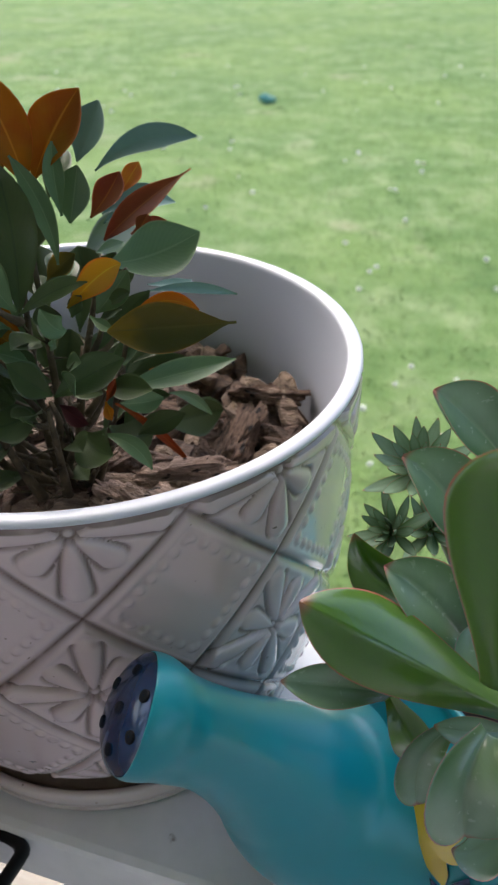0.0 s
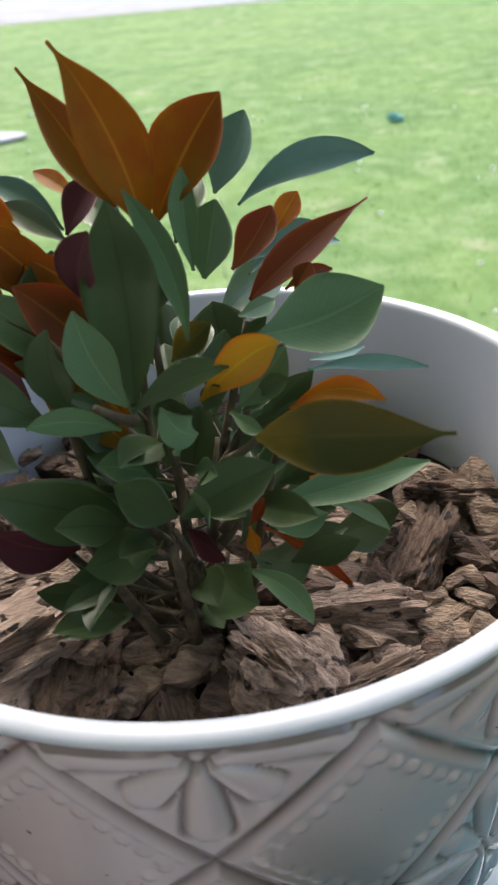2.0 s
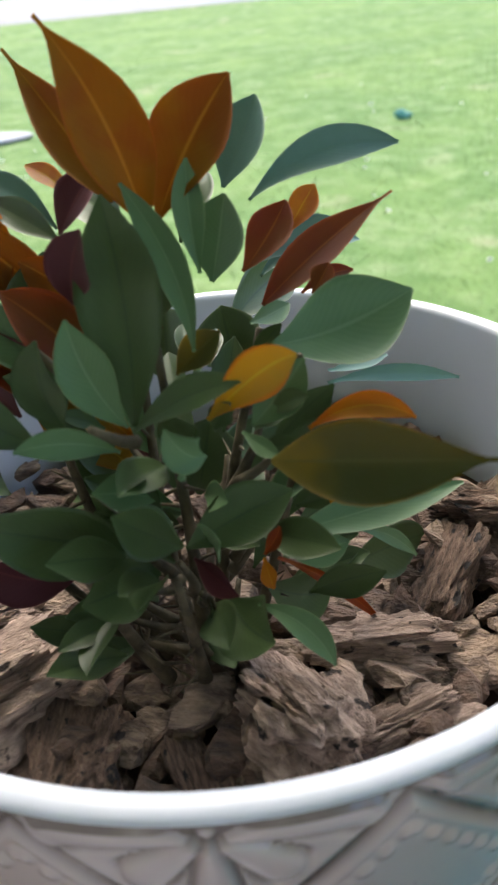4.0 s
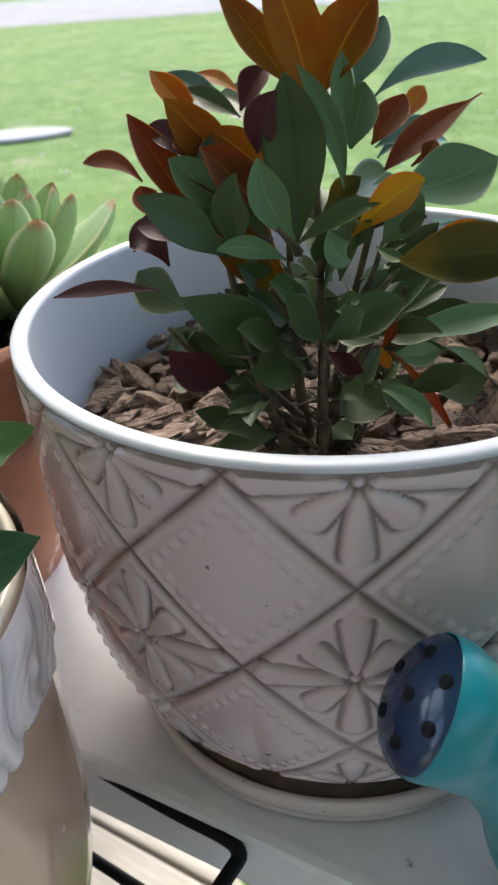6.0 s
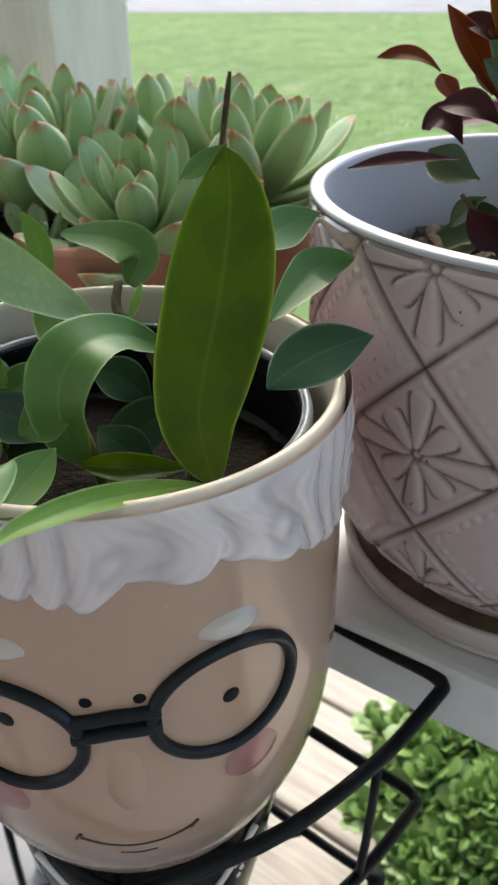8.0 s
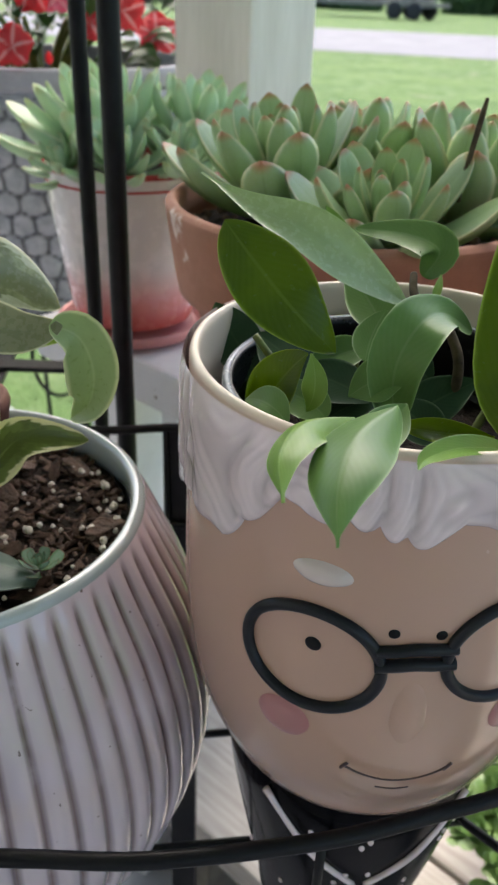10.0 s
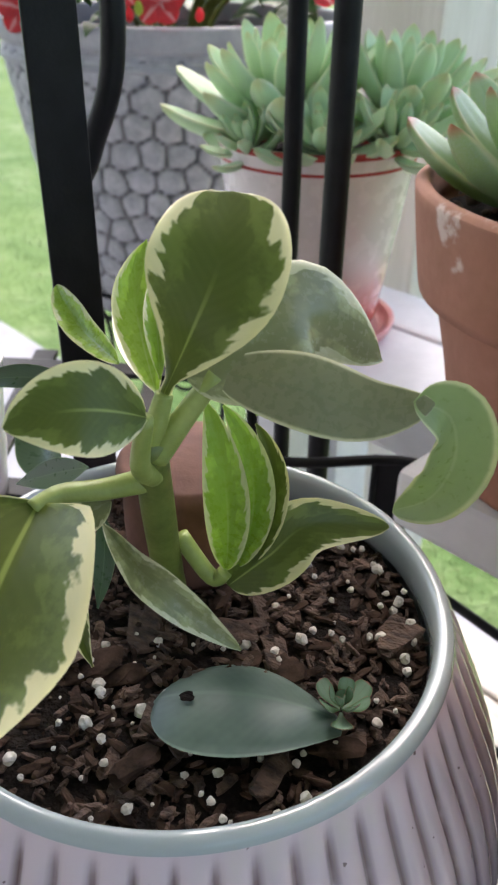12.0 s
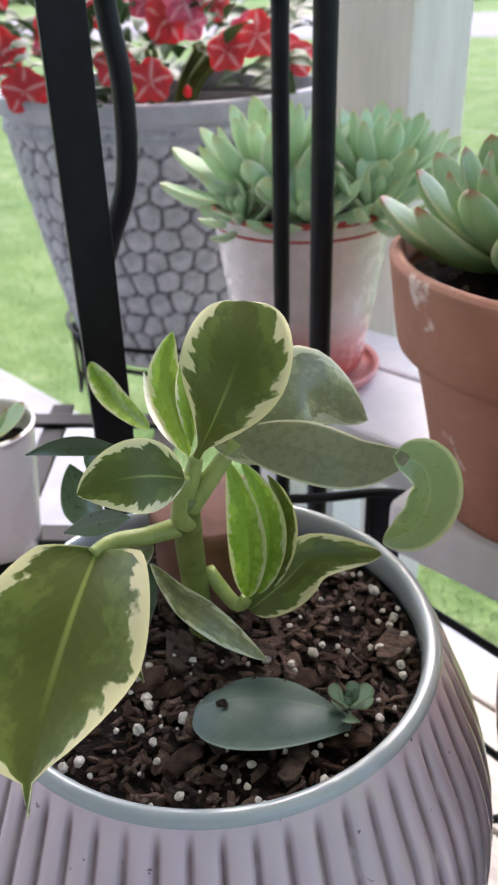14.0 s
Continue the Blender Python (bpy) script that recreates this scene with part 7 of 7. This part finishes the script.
def grit():
    rng = random.Random(17)
    s = []
    for i in range(180):
        r, a = 0.088 * math.sqrt(rng.random()), rng.uniform(0, 6.3)
        q = rng.uniform(0.002, 0.006)
        s.append((TX + r * math.cos(a), TY + r * math.sin(a), TOP + 0.128, q, q, q * 0.8, rng.uniform(0, 3), 0, rng.uniform(0, 6)))
    scatter("grit", PEBBLES, s, M["bark_pale"], "small tan grit on the terracotta pot's soil", "grit")


grit()
E_LABEL = "blue-green echeveria rosette with red leaf tips in the terracotta pot"
rosette("echeveria", -0.243, 0.375, TOP + 0.128, 0.0766, 28, "echeveria", E_LABEL, "succulent", (0.15, -0.1), open_=0.84, wide=0.35, kind="tongue", thick=0.28, seed=1, group="echeverias in the terracotta pot")
rosette("echeveria", -0.172, 0.330, TOP + 0.128, 0.0604, 24, "echeveria", E_LABEL, "succulent", (0.3, 0.0), open_=0.84, wide=0.35, kind="tongue", thick=0.28, seed=2, group="echeverias in the terracotta pot")
rosette("echeveria", -0.150, 0.405, TOP + 0.128, 0.0744, 28, "echeveria", E_LABEL, "succulent", (-0.1, 0.15), open_=0.84, wide=0.35, kind="tongue", thick=0.28, seed=3, group="echeverias in the terracotta pot")
rosette("echeveria", -0.215, 0.435, TOP + 0.130, 0.0697, 24, "echeveria", E_LABEL, "succulent", (-0.2, -0.1), open_=0.84, wide=0.35, kind="tongue", thick=0.28, seed=4, group="echeverias in the terracotta pot")
rosette("echeveria", -0.215, 0.312, TOP + 0.126, 0.0290, 16, "echeveria", "small echeveria offset beside the larger rosettes", "succulent", (0.3, 0.0), open_=0.84, wide=0.35, kind="tongue", thick=0.28, seed=5, group="echeverias in the terracotta pot")
tube("dry_stalk", [(-0.1423, 0.3448, 0.870), (-0.1410, 0.3452, 0.884), (-0.1380, 0.346, 0.9058), (-0.1367, 0.3464, 0.9162)], 0.0012, M["stem_brown"], None, radii=[0.0013, 0.0012, 0.0014, 0.0008])
tagged(bpy.data.objects["dry_stalk"], "dry brown flower stalk standing among the echeverias", "stalk")


# ---- white pot with red trim ----
WX, WY = -0.404, 0.468
wpot = thing("white_pot", WX, WY, TOP + 0.012, "white ceramic pot with red rim, sprayed red towards its foot", "pot")
lathe("body", fine([(0.0002, 0.001), (0.040, 0.001), (0.0455, 0.003), (0.0475, 0.016), (0.0545, 0.060), (0.0620, 0.1135)], 0.006), M["sprayed"], wpot, 72, cap=False)
lathe("rim", fine([(0.0620, 0.1135), (0.0626, 0.1150), (0.0620, 0.1168), (0.0600, 0.1168), (0.0585, 0.110), (0.0580, 0.102), (0.0002, 0.100)], 0.003), M["red_trim"], wpot, 72, "thin red rim", cap=False)
wsaucer = lathe("saucer", fine([(0.0002, 0.0), (0.046, 0.0), (0.0560, 0.004), (0.0590, 0.010), (0.0580, 0.0115), (0.0540, 0.0100), (0.049, 0.0055), (0.0002, 0.005)], 0.003), M["blush"], None, 72)
wsaucer.location = (WX, WY, TOP + 0.0005)
tagged(wsaucer, "pale red glazed saucer under the white pot", "saucer")
fill("white_pot_soil", WX, WY, TOP + 0.115, 0.0575, 0.004, M["soil"], "dark soil in the white pot", 6)
W_LABEL = "pale blue-green echeveria rosette crowding the white pot"
rosette("echeveria", -0.425, 0.470, TOP + 0.130, 0.0765, 34, "echeveria_pale", W_LABEL, "succulent", (0.2, -0.15), open_=0.92, wide=0.29, kind="tongue", thick=0.26, seed=11, group="echeverias in the white pot")
rosette("echeveria", -0.362, 0.500, TOP + 0.132, 0.0683, 30, "echeveria_pale", W_LABEL, "succulent", (0.0, 0.2), open_=0.92, wide=0.29, kind="tongue", thick=0.26, seed=12, group="echeverias in the white pot")
rosette("echeveria", -0.385, 0.432, TOP + 0.124, 0.0465, 22, "echeveria_pale", W_LABEL, "succulent", (0.4, 0.1), open_=0.92, wide=0.29, kind="tongue", thick=0.26, seed=13, group="echeverias in the white pot")
rosette("echeveria", -0.425, 0.425, TOP + 0.122, 0.0355, 18, "echeveria_pale", W_LABEL, "succulent", (0.5, -0.2), open_=0.92, wide=0.29, kind="tongue", thick=0.26, seed=14, group="echeverias in the white pot")
rosette("echeveria", -0.350, 0.455, TOP + 0.126, 0.0437, 20, "echeveria_pale", W_LABEL, "succulent", (0.2, 0.3), open_=0.92, wide=0.29, kind="tongue", thick=0.26, seed=15, group="echeverias in the white pot")
rosette("houseleek", 0.1224, 0.2560, 0.8836, 0.0165, 26, "big_succulent", "small spiky green houseleek rosette beside the large succulent", "succulent", (0.5, -0.2), seed=21, wide=0.28, kind="dart", group="houseleeks in the watering can")
rosette("houseleek", 0.1158, 0.2500, 0.8664, 0.0135, 22, "big_succulent", "small spiky green houseleek rosette beside the large succulent", "succulent", (0.6, -0.5), seed=22, wide=0.28, kind="dart", group="houseleeks in the watering can")
rosette("houseleek", 0.1277, 0.2560, 0.8616, 0.0135, 22, "big_succulent", "small spiky green houseleek rosette beside the large succulent", "succulent", (0.5, 0.0), seed=23, wide=0.28, kind="dart", group="houseleeks in the watering can")


# ---- grey cobbled planter on a wire stand, with impatiens ----
GX, GY, GZ = -0.69, 0.745, 0.60


def cobbles(T, R, Z):
    """Rounded cobbles in loose rows, pressed into the wall."""
    rng = np.random.default_rng(6)
    rows, per = 11, 36
    cz = (np.arange(rows) + 0.5) / rows * 0.262
    best = np.full(R.shape, 9.0)
    second = np.full(R.shape, 9.0)
    for i in range(rows):
        for j in range(per):
            a = (j + 0.5 * (i % 2)) / per * 2 * math.pi + rng.uniform(-0.035, 0.035)
            z = cz[i] + rng.uniform(-0.005, 0.005)
            da = (T - a + math.pi) % (2 * math.pi) - math.pi
            d = np.hypot(da * R * 0.98, (Z - z) * 1.05)
            second = np.where(d < best, best, np.minimum(second, d))
            best = np.minimum(best, d)
    gap = second - best
    on = (Z > 0.004) & (Z < 0.258)
    h = np.clip(gap / 0.010, 0, 1) ** 0.5
    return np.where(on, 0.0055 * h - 0.0015, 0.0), np.where(on, 1 - h, 0.0)


def grey_mat():
    m, nt, bsdf = material("grey_cobble_resin")
    at = nt.nodes.new("ShaderNodeAttribute")
    at.attribute_name = "relief"
    n = noise_of(nt, 90.0, 4.0)
    col = ramp(nt, n, [(0.3, (0.30, 0.31, 0.34)), (0.7, (0.50, 0.51, 0.54))])
    col = mix(nt, calc(nt, "MULTIPLY", steps(nt, at.outputs["Fac"], 0.15, 0.75), 0.85), col, (0.045, 0.045, 0.05))
    wire(nt, col, bsdf.inputs["Base Color"])
    bsdf.inputs["Roughness"].default_value = 0.55
    bumped(nt, bsdf, noise_of(nt, 300.0, 3.0), 0.3, 0.001)
    return m


grey = thing("grey_planter", GX, GY, GZ, "large grey resin planter moulded like stacked cobbles", "planter")
lathe("body", fine([(0.112, 0.0), (0.122, 0.03), (0.142, 0.12), (0.158, 0.20), (0.168, 0.262)], 0.0035), grey_mat(), grey, 420, shape=cobbles, cap=False)
lathe("rim", fine([(0.168, 0.262), (0.1745, 0.266), (0.1755, 0.280), (0.1735, 0.283), (0.169, 0.282), (0.165, 0.262), (0.16, 0.245), (0.0002, 0.243)], 0.004), M["grey_resin"], grey, 96, "smooth grey rim", cap=False)
lathe("base", [(0.0002, 0.001), (0.1125, 0.001)], M["grey_resin"], grey, 64, cap=False)
fill("grey_soil", GX, GY, GZ + 0.258, 0.162, 0.01, M["soil"], "dark soil in the grey planter", 8)


def wire_stand():
    st = thing("wire_stand", GX, GY, 0.0, "black wire plant stand with looped sides under the grey planter", "plant stand")
    for z, r in ((0.596, 0.118), (0.630, 0.134), (0.30, 0.10)):
        tube("ring", [(r * math.cos(a), r * math.sin(a), z) for a in np.linspace(0, 2 * math.pi, 24, endpoint=False)], 0.0028, M["black_iron"], st, closed=True, res=3, sides=8)
    for s in (-0.05, 0.05):
        tube("cross_wire", [(-0.118, s, 0.5945), (0, s, 0.5945), (0.118, s, 0.5945)], 0.0024, M["black_iron"], st, res=2, sides=8)
    for k in range(4):
        a = k * math.pi / 2 - 2.2
        c, s = math.cos(a), math.sin(a)
        tube("leg", [(0.134 * c, 0.134 * s, 0.632), (0.126 * c, 0.126 * s, 0.596), (0.10 * c, 0.10 * s, 0.30), (0.14 * c, 0.14 * s, 0.0)], 0.003, M["black_iron"], st, sides=8)
        for b in (-0.35, 0.35):
            q = a + b
            tube("loop", [(0.13 * math.cos(q + 0.22 * math.cos(w)), 0.13 * math.sin(q + 0.22 * math.cos(w)), 0.575 + 0.045 * math.sin(w)) for w in np.linspace(0, 2 * math.pi, 14, endpoint=False)], 0.0022, M["black_iron"], st, closed=True, res=3, sides=6)


wire_stand()


def impatiens():
    pl = thing("impatiens", GX, GY, GZ + 0.262, "red and white striped impatiens in flower with dark leaves", "plant")
    rng = random.Random(21)
    stem_tops = []
    for i in range(210):
        r, a = 0.175 * math.sqrt(rng.random()), rng.uniform(0, 6.3)
        z = rng.uniform(0.01, 0.11)
        p = Vector((r * math.cos(a), r * math.sin(a), z))
        out = Vector((math.cos(a), math.sin(a), rng.uniform(-0.2, 0.5))).normalized()
        L = rng.uniform(0.03, 0.05)
        blade("leaf", p, p + out * L * 0.5 + Vector((0, 0, 0.006)), p + out * L, L * 0.5, "lance", LEAF["foliage"], (0, -0.3, 1), pl, 0.2, 0.02, 0.03, rng.uniform(-0.4, 0.4), 8, 6, i)
    for i in range(24):
        a = rng.uniform(0, 6.3)
        tube("stem", [(0.03 * math.cos(a), 0.03 * math.sin(a), -0.003), (0.05 * math.cos(a), 0.05 * math.sin(a), 0.03), (0.09 * math.cos(a), 0.09 * math.sin(a), 0.06)], 0.003, M["stem_green"], pl, res=3, sides=6)
    spots = [(0.052, -0.155, 0.052), (0.085, -0.150, 0.040), (-0.05, -0.16, 0.03), (-0.10, -0.13, 0.06), (0.13, -0.09, 0.06), (0.14, -0.05, 0.07), (0.02, -0.12, 0.10), (-0.01, -0.15, 0.085), (0.10, -0.11, 0.10), (-0.15, -0.08, 0.05), (0.16, -0.02, 0.05)]
    for i in range(14):
        r, a = rng.uniform(0.05, 0.17), rng.uniform(0, 6.3)
        spots.append((r * math.cos(a), r * math.sin(a), rng.uniform(0.06, 0.125)))
    for i, s in enumerate(spots):
        c = Vector(s)
        aim = Vector((0.35 + rng.uniform(-0.3, 0.3), -0.8, 0.5 + rng.uniform(-0.3, 0.3))).normalized()
        q = aim.to_track_quat("Z", "X")
        size = rng.uniform(0.019, 0.026)
        tone = "petal" if i < 7 or rng.random() < 0.45 else "petal_pink"
        fl = new("flower")
        fl.empty_display_size = 0.01
        fl.parent = pl
        fl.location = c
        for k in range(5):
            w = 2 * math.pi * k / 5 + rng.uniform(-0.1, 0.1)
            d = q @ Vector((math.cos(w), math.sin(w), 0.12))
            blade("petal", (0, 0, 0), d * size * 0.5, d * size + aim * size * -0.1, size * 1.05, "round", LEAF[tone], aim, fl, 0.1, 0.02, 0.05, 0, 7, 6, i * 7 + k)
    for i, s in enumerate(((0.075, -0.165, 0.030), (0.11, -0.13, 0.025), (-0.02, -0.17, 0.02), (0.062, -0.16, 0.025))):
        b = lathe("bud", fine([(0.0002, 0), (0.003, 0.002), (0.0038, 0.006), (0.002, 0.010), (0.0002, 0.0115)], 0.002), LEAF["bud"] if i == 0 else LEAF["petal"], pl, 12)
        b.location = s


impatiens()


# ---- things below: blue pot of sedum, spoked stand, small cup ----
SX, SY = 0.048, 0.510
bpot = lathe("blue_pot", fine([(0.0002, 0.0), (0.055, 0.0), (0.068, 0.03), (0.080, 0.085), (0.083, 0.098), (0.080, 0.101), (0.076, 0.098), (0.072, 0.09), (0.0002, 0.088)], 0.005), M["blue_glaze"], None, 64)
bpot.location = (SX, SY, 0.2005)
tagged(bpot, "cobalt blue glazed pot standing on the planks", "pot")
fill("blue_pot_soil", SX, SY, 0.294, 0.073, 0.01, M["soil"], "dark soil in the blue pot", 11)


def sedum():
    rng = random.Random(14)
    pl = thing("sedum", SX, SY, 0.294, "bright green sedum of many small rosettes spilling over the blue pot", "succulent")
    base = blade("leaf", (0, 0, 0), (0.52, 0, 0.02), (1, 0, 0.10), 0.56, "plump", LEAF["sedum"], (0, 0, 1), None, 0.1, 0.24, nu=7, nv=6).data
    bpy.data.objects.remove([o for o in bpy.data.objects if o.data == base][0])
    src_uv = [None] * len(base.vertices)
    lay = base.uv_layers[0].data
    for lo in base.loops:
        src_uv[lo.vertex_index] = tuple(lay[lo.index].uv)
    verts, faces, uvs = [], [], []
    for i in range(230):
        near = i < 36
        r, a = (0.03 + 0.09 * rng.random(), rng.uniform(2.4, 5.6)) if near else (0.125 * math.sqrt(rng.random()), rng.uniform(0, 6.3))
        z = 0.006 + 0.052 * (1 - (r / 0.125) ** 2) + rng.uniform(-0.012, 0.004) + (0.006 if near else 0)
        R = rng.uniform(0.024, 0.036)
        stand = Matrix.Translation((r * math.cos(a), r * math.sin(a), z)) @ Matrix.Rotation(0.7 * r / 0.15, 4, Vector((-math.sin(a), math.cos(a), 0)))
        if near:
            sp = new("sprig")
            sp.empty_display_size = 0.01
            sp.parent = pl
            sp.matrix_local = stand
        for k in range(10):
            f = k / 9
            m = Matrix.Rotation(k * 2.4, 4, "Z") @ Matrix.Translation((0, 0, R * 0.3 * (1 - f))) @ Matrix.Rotation(-radians(75 - 60 * f), 4, "Y") @ Matrix.Scale(R * (0.5 + 0.5 * f), 4)
            if near:
                lf = new("leaf", base)
                lf.parent = sp
                lf.matrix_local = m
            else:
                n = len(verts)
                verts += [stand @ m @ v.co for v in base.vertices]
                uvs += src_uv
                faces += [[n + q for q in p.vertices] for p in base.polygons]
    rest = meshed("sprig_mat", verts, faces, LEAF["sedum"], pl, uvs=uvs)
    rest["kind"] = "stuff"


sedum()


def spoke_wheel():
    w = thing("garden_ornament", -0.36, 0.30, 0.0, "thin pale wire wheel ornament standing on the porch floor", "ornament")
    tube("hoop", [(0.11 * math.cos(a), 0.11 * math.sin(a), 0.02) for a in np.linspace(0, 2 * math.pi, 24, endpoint=False)], 0.0035, M["wood"], w, closed=True, res=3)
    for k in range(9):
        a = k * 2 * math.pi / 9
        tube("spoke", [(0, 0, 0.03), (0.055 * math.cos(a), 0.055 * math.sin(a), 0.026), (0.11 * math.cos(a), 0.11 * math.sin(a), 0.02)], 0.0012, M["black_iron"], w, res=2, sides=6)
    lathe("hub", [(0.0002, 0.0), (0.014, 0.0), (0.016, 0.02), (0.010, 0.04), (0.0002, 0.042)], M["trailer_grey"], w, 20)


spoke_wheel()
